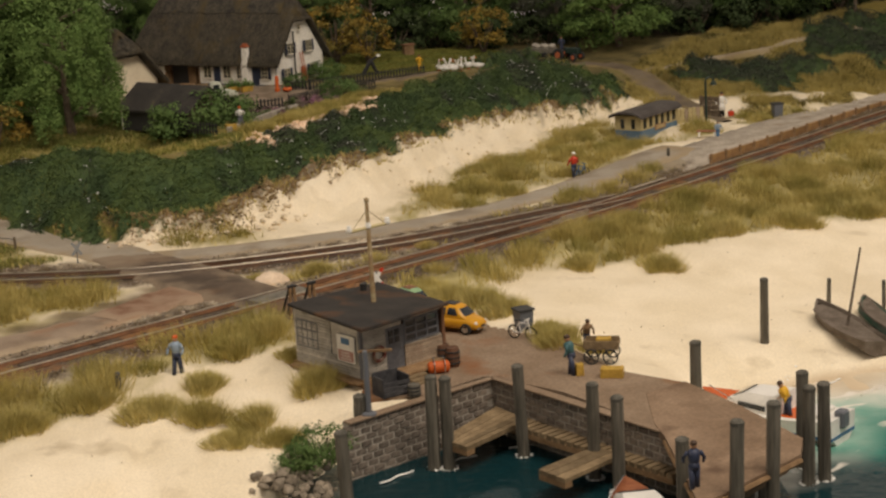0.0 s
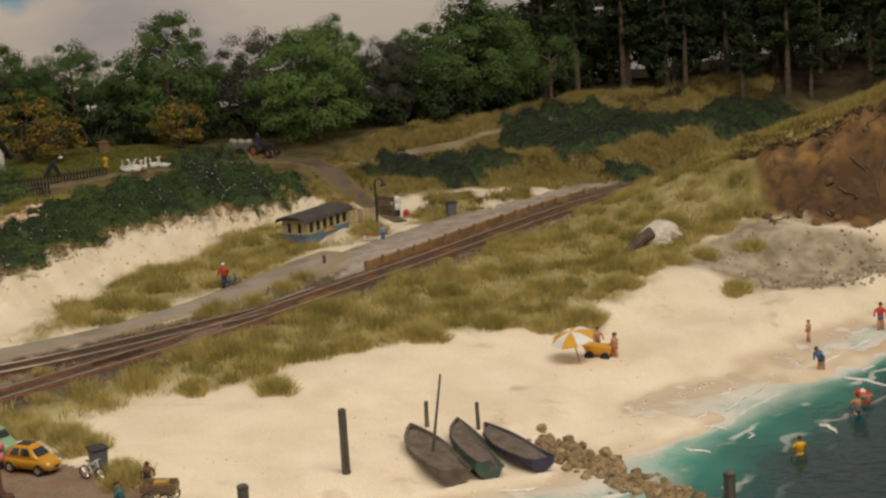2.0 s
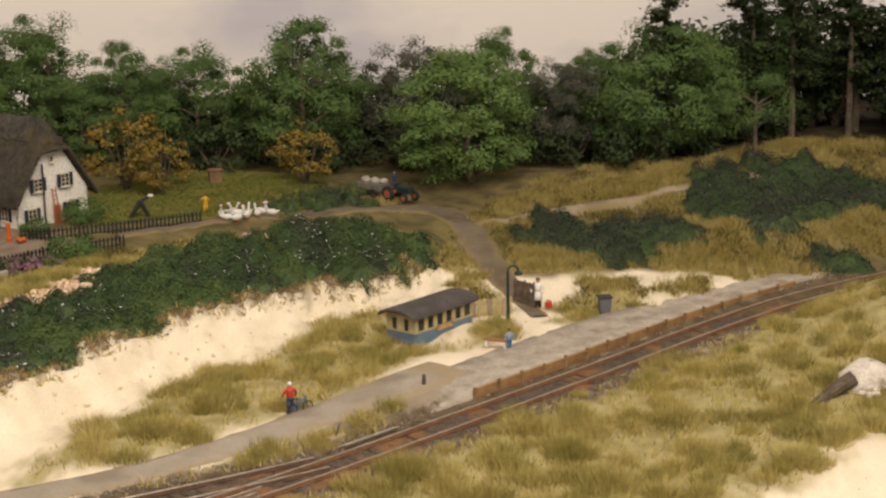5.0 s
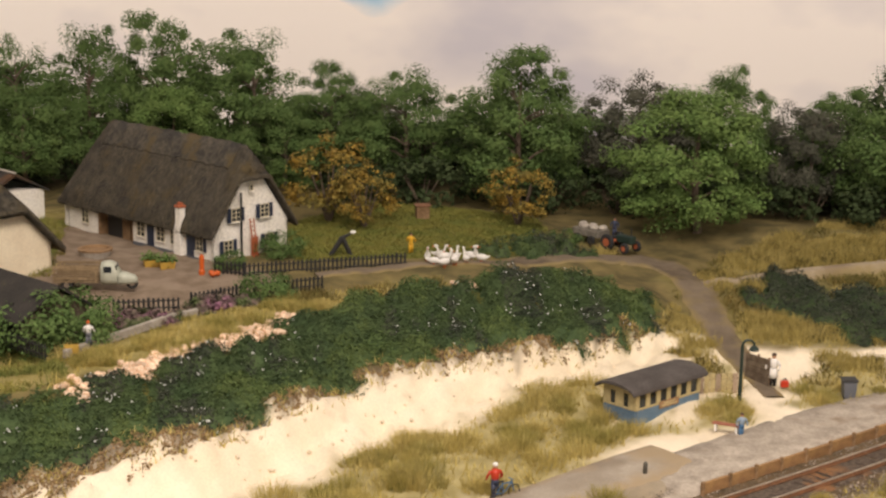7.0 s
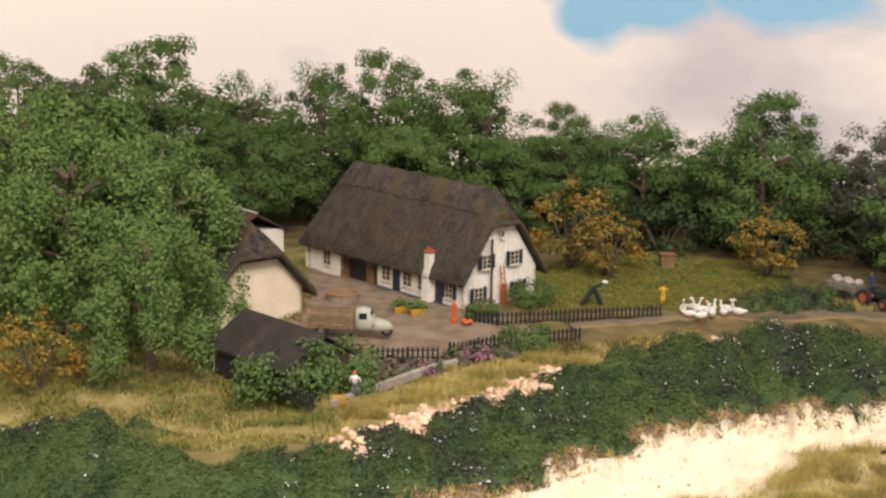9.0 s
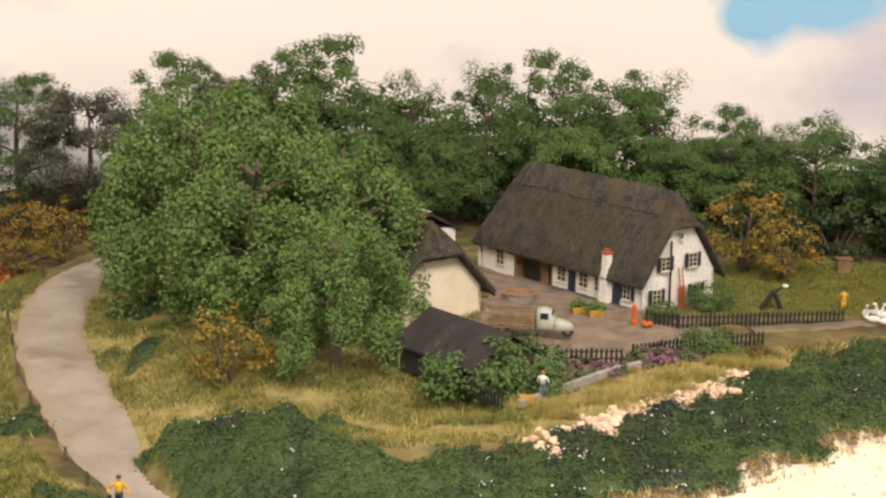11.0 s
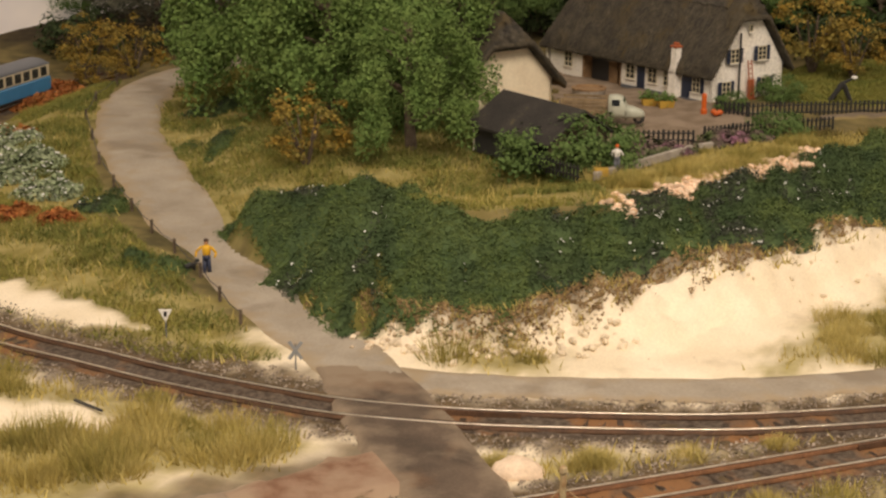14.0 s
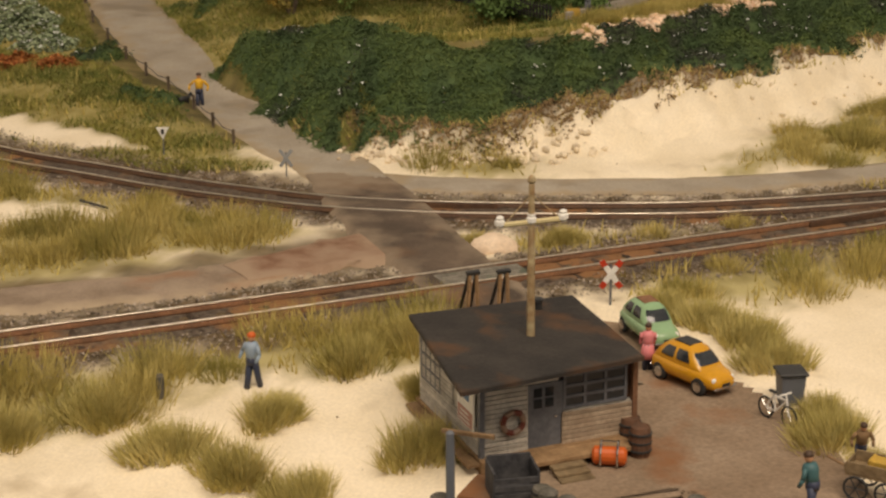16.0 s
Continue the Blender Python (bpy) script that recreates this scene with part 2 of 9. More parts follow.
CLIFF_FOOT = [(50.4, 125, 1.0), (52.5, 121.5, 0.9), (56, 120, 0.8), (62, 122, 0.7), (75, 126, 0.6), (100, 132, 0.6)]
CLIFF_TOP = [(47, 138, 2.6), (51.3, 134.5, 4.2), (55, 131, 5.4), (60, 130.5, 7.2), (66, 131.5, 8.7), (76, 135, 10.2), (100, 141, 11)]
RIDGE_BACK = [(52, 144, 3.0), (60, 144, 5.2), (72, 148, 7.6), (100, 154, 9)]
EDGE = [(-140, 40, -2), (-140, 240, 4), (0, 260, 5), (140, 240, 8), (140, 40, -7), (0, 20, -7)]
LAND = [TRACK_A, TRACK_B, REAR_ROAD, CROSS_ROAD, TOE, CREST, HEDGE_BACK, YARD, LAWN, FOREST, HEATH, PLATFORM, SHELTER_SAND, FORECOURT, LEFT_BEACH, GRASS_FOOT, BEACH, BOAT_REST, SHORE, SEABED, CLIFF_FOOT, CLIFF_TOP, RIDGE_BACK, EDGE]


def nearest(line, x, y):
    """Distance to a line and the height at its nearest point."""
    best, height = np.full(np.shape(x), 1e9), np.zeros(np.shape(x))
    for (ax, ay, az), (bx, by, bz) in zip(line, line[1:]):
        t = np.clip(((x - ax) * (bx - ax) + (y - ay) * (by - ay)) / ((bx - ax) ** 2 + (by - ay) ** 2), 0, 1)
        d = np.hypot(x - ax - t * (bx - ax), y - ay - t * (by - ay))
        height = np.where(d < best, az + t * (bz - az), height)
        best = np.minimum(best, d)
    return best, height


def inside(poly, x, y):
    """How far inside a closed outline, in cm (outside: minus)."""
    line = [(*p[:2], 0) for p in poly]
    d, _ = nearest(line + line[:1], x, y)
    odd = np.zeros(np.shape(x), bool)
    for (ax, ay), (bx, by) in zip([p[:2] for p in poly], [p[:2] for p in poly[1:] + poly[:1]]):
        cut = (ay > y) != (by > y)
        odd ^= cut & (x < (bx - ax) * (y - ay) / (by - ay + 1e-12) + ax)
    return np.where(odd, d, -d)


_k = rng.normal(size=(26, 2)) * 1.0
_ph = rng.uniform(0, 6.28, 26)


def wob(x, y, size, n=0):
    """Soft irregular waves between about -1 and 1."""
    out = 0
    for i in range(8):
        k = _k[(i + n * 5) % 26]
        out = out + np.sin((x * k[0] + y * k[1]) * 2.2 / size * (1 + 0.35 * (i % 3)) + _ph[(i * 3 + n) % 26])
    return out / 4.2


def smooth(x, lo, hi):
    t = np.clip((x - lo) / (hi - lo), 0, 1)
    return t * t * (3 - 2 * t)


def land(x, y):
    """Height of the ground in cm."""
    x, y = np.asarray(x, float), np.asarray(y, float)
    top, sum_w = 0, 0
    for line in LAND:
        d, z = nearest(line, x, y)
        w = 1 / (d ** 2.6 + 0.02)
        top, sum_w = top + w * z, sum_w + w
    h = top / sum_w
    flat = np.minimum(np.minimum(nearest(TRACK_A, x, y)[0], nearest(TRACK_B, x, y)[0]), np.minimum(nearest(REAR_ROAD, x, y)[0] - 1, nearest(CROSS_ROAD, x, y)[0] - 1))
    rough = smooth(flat, 1.6, 4.0) * smooth(-inside(COURT, x, y), -0.5, 1.5)
    face = smooth(inside(CLIFF_AREA, x, y), -0.3, 0.8)
    h = h + face * (0.5 * wob(x, y, 2.2, 3) + 0.4 * wob(x, y, 0.9, 5) + 0.2 * np.abs(wob(x, y, 0.5, 6)))
    bank = smooth(3.4 - nearest([(a + 0.4, b - 2.4, 0) for a, b, _ in CREST], x, y)[0], 0.0, 1.6)
    h = h + bank * smooth(flat, 0.9, 2.2) * (0.38 * wob(x + y, 2 * (y - x), 2.4, 9) + 0.3 * np.abs(wob(x, y, 0.9, 4)) + 0.12 * wob(x, y, 0.5, 6) - 0.15)
    return h + rough * (0.22 * wob(x, y, 5.5) + 0.10 * wob(x, y, 1.9, 2))


CLIFF_AREA = [(51.8, 126), (53.4, 121.4), (56, 119.4), (62, 121.5), (75, 125.5), (110, 131), (110, 143), (76, 136.2), (66, 132.6), (60, 131.6), (55.5, 132), (53.4, 134), (52.2, 131)]
COURT = [(-4.2, 73.2), (-1.2, 73.4), (1.9, 75.6), (5, 72.6), (9.9, 65), (10.4, 60.6), (13.2, 63.8), (12, 69.2), (10.4, 73), (7.9, 75.2), (6.8, 77.5), (4.9, 81.6), (2.6, 84), (-0.4, 86.6), (-3, 89), (-7, 90.2), (-9.6, 87.4), (-6.8, 84.5), (-3.5, 82), (-3, 79.5), (-4, 76.5)]


def ground_z(x, y):
    return float(land(x, y))

# ---- ground ----
GRASSY = [
    [(-2, 95.2), (3, 99.4), (12, 108.6), (27, 125.2), (44, 143.5), (47, 139.5), (50, 135), (50, 126), (46, 122), (42.5, 117.5), (35, 110), (31.9, 107.1), (22, 105.1), (14.2, 102.8), (11.4, 98.5), (7, 98.7), (2.5, 95)],
    [(-10, 95.7), (-4, 98.6), (3, 103), (-2, 99), (-8, 94)],
    [(-4.9, 96.3), (-1.1, 97.9), (3.7, 100.6), (4.3, 95.5), (0.1, 91.5), (-2.7, 91.3), (-4.2, 92.5)],
    [(-60, 102), (-44, 100.5), (-34, 97.6), (-21, 96), (-17.4, 94.6), (-19.3, 89.8), (-26.2, 84.8), (-37.4, 76.4), (-52, 68)],
    [(-40, 62), (-30, 70), (-22, 76.2), (-12, 85.7), (-8.5, 88.2), (-6, 85.5), (-8, 82), (-12, 80.2), (-15.2, 78), (-17, 74.5), (-24, 70.5), (-32, 64)],
    [(-17, 104.8), (-11.7, 105.2), (-11.6, 106.9), (-15.5, 107)],
    [(-3, 109), (3, 112.8), (9, 118.3), (14, 123), (15.5, 131), (13.5, 138), (9, 134.2), (6, 128.3), (1.5, 122.6), (-1.5, 115.6)],
    [(24.3, 136.6), (25.6, 143), (27.4, 145), (30.4, 145.4), (31.6, 142.6), (31, 139), (28.1, 136.3)],
    [(19.6, 131.6), (20.4, 135.4), (21.8, 136.3), (21.5, 132.3)],
    [(9.7, 125.8), (10.4, 129.3), (13.9, 128.8), (14.3, 124.6), (11.1, 123.4)],
    [(17.6, 144.5), (19.2, 140.6), (20.6, 138), (21.6, 139.6), (20, 146), (18.4, 149)],
    [(32.6, 141.2), (36, 143.2), (38.5, 146.6), (35, 146), (33.2, 144)],
    [(16.2, 128.6), (18.6, 130.6), (18.2, 133.4), (15.8, 131.4)],
    [(33.4, 147.3), (38.4, 145.8), (44, 149.4), (52, 154), (56, 161), (44, 158), (34, 153), (30, 148.4)],
    [(-23.2, 102.8), (-33, 110.5), (-42, 119), (-50, 130), (-56, 142), (-60, 151), (-67, 151), (-63, 128), (-52, 112), (-38, 104), (-28, 101)],
    [(-31, 114.5), (-38, 119.5), (-49.5, 134.5), (-54.6, 147), (-53, 168), (-30, 165), (-22, 140), (-16, 127), (-13, 121), (-19, 117), (-27, 117.5)],
    [(-14, 120.5), (-9.3, 128), (-4.5, 135.5), (3, 145.6), (2, 149), (-6, 143), (-12, 134), (-17, 126)],
    [(4, 108.7), (10, 112.3), (15.5, 117.3), (17.2, 119.6), (13, 118.4), (7, 112.8)],
    [(46, 138), (47.5, 130), (48.5, 126), (49.5, 127), (49.8, 131), (51, 135), (55, 132), (60, 131.7), (66, 132.7), (76, 136), (110, 143), (110, 158), (60, 150), (50, 146.5)],
    [(-30.5, 116.5), (-25.4, 110.4), (-22, 107.2), (-20.8, 108.6), (-24, 113.6), (-28.6, 119)],
    [(19.5, 148), (26, 146), (44, 152), (60, 158), (70, 182), (34, 174), (22, 166), (18.5, 158)],
    [(16.8, 147), (17.4, 152), (16.8, 156.6), (17.6, 157), (18.6, 151), (19.8, 146.5), (18.6, 145)],
    [(49, 125), (52.8, 122.2), (51.9, 126), (52.3, 131), (53.5, 134.2), (51, 136), (49.4, 131)],
    [(7.5, 158.2), (9.5, 162.5), (12, 163.6), (12.4, 162.2), (9.4, 159.6)],
]
LAWN_AREA = [(-8, 150), (2, 154.3), (9, 160.5), (6, 171), (-8, 174), (-13, 160)]
HEDGES = [
    [(-35.2, 119.6), (-30.5, 114.6), (-25.9, 109.6), (-22.2, 107.0), (-19.5, 107.8), (-15.2, 108.5), (-12, 111.8), (-9.6, 115), (-6.1, 118.2), (-2.6, 124.5), (2.3, 132.4), (9, 139.4), (16.5, 146), (16.5, 150.5), (10.2, 151), (3.3, 146), (-1.8, 140), (-5.2, 134.2), (-8.7, 126.9), (-12.2, 120), (-18.3, 116.6), (-23, 118.6), (-29, 119.6)],
    [(22, 155), (25, 160.5), (28.1, 157.4), (34.5, 158.5), (36.8, 152.5), (33.2, 151), (29.8, 147.6), (25.4, 150.6)],
    [(35, 163), (37, 169.4), (43, 170.6), (49, 168.4), (54, 164.5), (52.8, 159), (47, 156.8), (42, 155.4), (37, 158.4)],
    [(52, 152), (55.6, 156), (53, 147.5), (50, 148)],
    [(8, 163), (3, 158), (7, 157), (11, 161)],
    [(-31, 122.5), (-27.6, 119.2), (-22.6, 119.4), (-23.4, 122), (-28, 123.2)],
    [(-44, 133), (-42, 130.6), (-40.6, 132.4), (-42.4, 134.8)],
    [(-50, 141), (-47.5, 138.3), (-43.5, 142), (-45, 145.8), (-48.4, 144.2)],
    [(-36.5, 112.2), (-34, 109.3), (-32.4, 110.6), (-34.2, 113)],
    [(-46, 121.5), (-43.5, 118.5), (-41.5, 119.6), (-43.6, 122.7)],
    [(57, 167.5), (59.5, 172), (66, 171.4), (68, 167), (62, 164.5)],
    [(44, 148.5), (48, 150.6), (46.5, 152.5), (43.5, 150.4)],
    [(53.6, 163.5), (54.6, 168), (60, 167.4), (63, 163.6), (58, 159.6)],
    [(38.5, 155.2), (42.5, 156.4), (44.5, 154.2), (40.5, 152.6)],
]


BANKS = [GRASSY[14], GRASSY[15], GRASSY[19]]


def hedge_in(x, y):
    return np.max([inside(p, x, y) + 1.0 * wob(x, y, 2.2, i) + 0.5 * wob(x, y, 0.9, i + 3) for i, p in enumerate(HEDGES)], axis=0)


SANDY = [
    [(-46, 110.5), (-42.8, 109), (-40.3, 108.2), (-35.3, 106.2), (-31, 104.2), (-35.2, 103.6), (-40.4, 105.2), (-46, 107.8)],
    [(-36, 93), (-32.6, 94.1), (-29.6, 95), (-26.6, 94.4), (-26.4, 92.8), (-30.8, 91), (-36, 88.5)],
]


def sand_in(x, y):
    return np.max([inside(p, x, y) for p in SANDY], axis=0) + 0.5 * wob(x, y, 1.6, 2)


def grass_in(x, y):
    g = np.max([inside(p, x, y) for p in GRASSY], axis=0)
    return np.minimum(g + 0.9 * wob(x, y, 3.2, 4) + 0.5 * wob(x, y, 1.2, 1), -2 * sand_in(x, y))


def spaced(stops):
    out = []
    for (a, step), (b, _) in zip(stops, stops[1:]):
        out += list(np.arange(a, b, step))
    return np.array(out)


gx = spaced([(-97, 3), (-78, 1.2), (-46, 0.36), (78, 1.2), (110, 6), (141, 6)])
gy = spaced([(20, 4), (56, 0.38), (140, 0.6), (165, 1.6), (214, 2), (216, 2)])
X, Y = np.meshgrid(gx, gy)
Z = land(X, Y)
on_court = inside(COURT, X, Y)
Z = np.where(on_court > 0.3, np.minimum(Z, -0.95), Z)
# the harbour basin has upright walls
BASIN = [(-5.2, 72.2), (-1.2, 72.9), (1.9, 75.3), (5, 72.3), (9.6, 64.9), (10.2, 60), (3, 54), (-8, 58), (-8.5, 66)]
Z = np.where(inside(BASIN, X, Y) > -0.25, -5.0, Z)
verts = np.stack([X, Y, Z], -1).reshape(-1, 3)
n, w = X.shape
idx = np.arange(n * w).reshape(n, w)
quads = np.stack([idx[:-1, :-1], idx[:-1, 1:], idx[1:, 1:], idx[1:, :-1]], -1).reshape(-1, 4)

g_mask = 0.9 * smooth(grass_in(X, Y) + 0.4 * wob(X, Y, 0.8, 12), -1.3, 1.2)
g_mask *= 1 - 0.6 * smooth(inside([(16, 147), (60, 147), (84, 192), (16, 192)], X, Y), -1, 3)
lawn = smooth(inside(LAWN_AREA, X, Y) + 0.6 * wob(X, Y, 2), -0.5, 0.8)
hedge_mask = smooth(hedge_in(X, Y), -0.5, 0.4)
flat_track = np.minimum(nearest(TRACK_A, X, Y)[0], nearest(TRACK_B, X, Y)[0])
soil = smooth(-(flat_track + 0.9 * wob(X, Y, 1.1, 8)), -3.7, -2.0)
lane_d = nearest([(-40, 72, 0), (-25.5, 82.6, 0), (-19.4, 86.9, 0), (-14, 94, 0)], X, Y)[0]
ramp_d = nearest([(12.5, 114.6, 0), (16.5, 119.4, 0), (20.5, 123.4, 0)], X, Y)[0]
soil = np.maximum(soil, 0.7 * smooth(-(ramp_d + 0.6 * wob(X, Y, 1.2, 9)), -3.4, -1.6))
soil = np.maximum(soil, 0.85 * smooth(-(lane_d + 0.7 * wob(X, Y, 1.3, 5)), -3.4, -2.0))
ridge_d = nearest([(x, y - 0.4, 0) for x, y, _ in CREST], X, Y)[0]
soil = np.maximum(soil, 0.8 * smooth(-(ridge_d + 0.9 * wob(X, Y, 1.4, 12)), -1.3, 0.1))
# wood floor and upper heath edge: leaf litter with the undergrowth's shade painted in
shaded_wood_floor = smooth(Y + 0.12 * np.abs(X) + 2.5 * smooth(X, 25, 40) + 0.8 * wob(X, Y, 3, 7), 179, 184) * smooth(X, -95, -85)
soil = soil * (1 - shaded_wood_floor)
yard = smooth(inside([(-30, 140), (-20, 134), (-12, 134.5), (-8, 146), (-12.5, 149), (-27, 159), (-34, 150)], X, Y) + 0.5 * wob(X, Y, 1.5, 3), -0.5, 0.5)
SLOPE = CLIFF_AREA
cliff = smooth(inside(SLOPE, X, Y) + 0.4 * wob(X, Y, 1.5), -0.4, 0.6)
g_mask *= 1 - cliff
shingle = 0.85 * smooth(inside([(40.5, 118), (46, 112.4), (52, 112), (57.5, 115.6), (60, 119.4), (56, 119.5), (52, 121), (50, 126), (44.5, 123)], X, Y) + 1.7 * wob(X, Y, 2.5) - 0.4, -1.2, 1.6)
UPLAND = [(-24.5, 109.6), (-19, 108.2), (-14.8, 108.4), (-12, 112), (-5, 121.5), (3, 134.6), (11, 142), (17, 148), (24, 145.5), (32, 147.5), (45, 150), (43.5, 143.5), (46.4, 138), (48.6, 131.5), (48.6, 126.5), (52, 125.5), (56, 124), (75, 129), (110, 135), (140, 250), (-140, 250), (-140, 150), (-72, 150), (-66, 130), (-50, 107), (-36, 103.5), (-28, 103)]
scrub = smooth(inside(UPLAND, X, Y) + 0.5 * wob(X, Y, 1.8, 6), -0.5, 0.6)
bare = 1 - smooth(sand_in(X, Y), -0.5, 0.4)
scrub, soil = scrub * bare, soil * bare
wet = 0.85 * smooth(-Z + 0.1 * wob(X, Y, 2.5, 4), 2.95, 3.3) * smooth(X, 10, 14)


def colour_layer(me, name, channels):
    layer = me.color_attributes.new(name, "FLOAT_COLOR", "POINT")
    data = np.stack([c.ravel() for c in channels], -1)
    layer.data.foreach_set("color", data.ravel())


def ground_material():
    m = material("ground", (0.90, 0.79, 0.605), (0.80, 0.69, 0.505), 3.4, 0.95, 0.3, 9.0, spec=0.1, stain=(0.60, 0.50, 0.35), stain_size=4.0, stain_at=0.63, grained=0.08)
    nt = m.node_tree
    p = nt.nodes["Principled BSDF"]
    col = p.inputs["Base Color"].links[0].from_socket
    mp = [k for k in nt.nodes if k.type == "MAPPING"][0]

    def layer(name):
        a = nt.nodes.new("ShaderNodeAttribute")
        a.attribute_name = name
        s = nt.nodes.new("ShaderNodeSeparateColor")
        nt.links.new(a.outputs["Color"], s.inputs[0])
        return [*s.outputs, a.outputs["Alpha"]]

    def two(a, b, size):
        nz = nt.nodes.new("ShaderNodeTexNoise")
        nz.inputs["Scale"].default_value, nz.inputs["Detail"].default_value = 1 / size, 6
        nt.links.new(mp.outputs[0], nz.inputs["Vector"])
        mr = nt.nodes.new("ShaderNodeMapRange")
        mr.inputs[1].default_value, mr.inputs[2].default_value = 0.36, 0.64
        nt.links.new(nz.outputs[0], mr.inputs[0])
        mx = nt.nodes.new("ShaderNodeMix")
        mx.data_type = "RGBA"
        mx.inputs[6].default_value, mx.inputs[7].default_value = (*a, 1), (*b, 1)
        nt.links.new(mr.outputs[0], mx.inputs[0])
        return mx.outputs[2]

    def over(base, top, mask):
        mx = nt.nodes.new("ShaderNodeMix")
        mx.data_type = "RGBA"
        nt.links.new(mask, mx.inputs[0])
        nt.links.new(base, mx.inputs[6])
        nt.links.new(top, mx.inputs[7])
        return mx.outputs[2]

    one, more = layer("cover"), layer("cover_more")
    col = over(col, two((0.64, 0.51, 0.35), (0.55, 0.42, 0.275), 1.6), more[2])
    col = over(col, two((0.17, 0.135, 0.088), (0.42, 0.345, 0.24), 1.1), more[1])
    col = over(col, two((0.10, 0.085, 0.04), (0.21, 0.165, 0.07), 1.8), one[3])
    col = over(col, two((0.24, 0.20, 0.06), (0.40, 0.34, 0.14), 1.2), one[0])
    col = over(col, two((0.10, 0.11, 0.03), (0.19, 0.17, 0.05), 1.4), one[1])
    col = over(col, two((0.10, 0.075, 0.045), (0.17, 0.12, 0.07), 0.8), one[2])
    col = over(col, two((0.10, 0.06, 0.03), (0.33, 0.19, 0.07), 5.5), more[0])
    dark = two((0, 0, 0), (1, 1, 1), 1.3)
    lump = nt.nodes.new("ShaderNodeMath")
    lump.operation = "MULTIPLY"
    nt.links.new(dark, lump.inputs[0])
    nt.links.new(more[0], lump.inputs[1])
    col = over(col, two((0.06, 0.04, 0.028), (0.14, 0.085, 0.045), 0.6), lump.outputs[0])
    col = over(col, two((0.20, 0.15, 0.105), (0.29, 0.225, 0.165), 1.2), more[3])
    # near-black litter tones carry the shade under the trees
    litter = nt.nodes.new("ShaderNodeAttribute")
    litter.attribute_name = "shaded_wood_floor"
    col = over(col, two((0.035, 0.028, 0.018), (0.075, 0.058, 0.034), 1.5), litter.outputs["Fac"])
    nt.links.new(col, p.inputs["Base Color"])
    return m


ground_mesh = mesh_of("ground", verts, quads, ground_material(), True)
colour_layer(ground_mesh, "cover", [g_mask * (1 - hedge_mask), np.maximum(lawn, hedge_mask), soil, scrub])
colour_layer(ground_mesh, "cover_more", [cliff, shingle * (1 - g_mask), wet, yard])
ground_mesh.attributes.new("shaded_wood_floor", "FLOAT", "POINT").data.foreach_set("value", shaded_wood_floor.ravel())
tagged(new("ground", ground_mesh), "modelled dune landscape of pale sand, soil and turf", "ground", kind="structure")


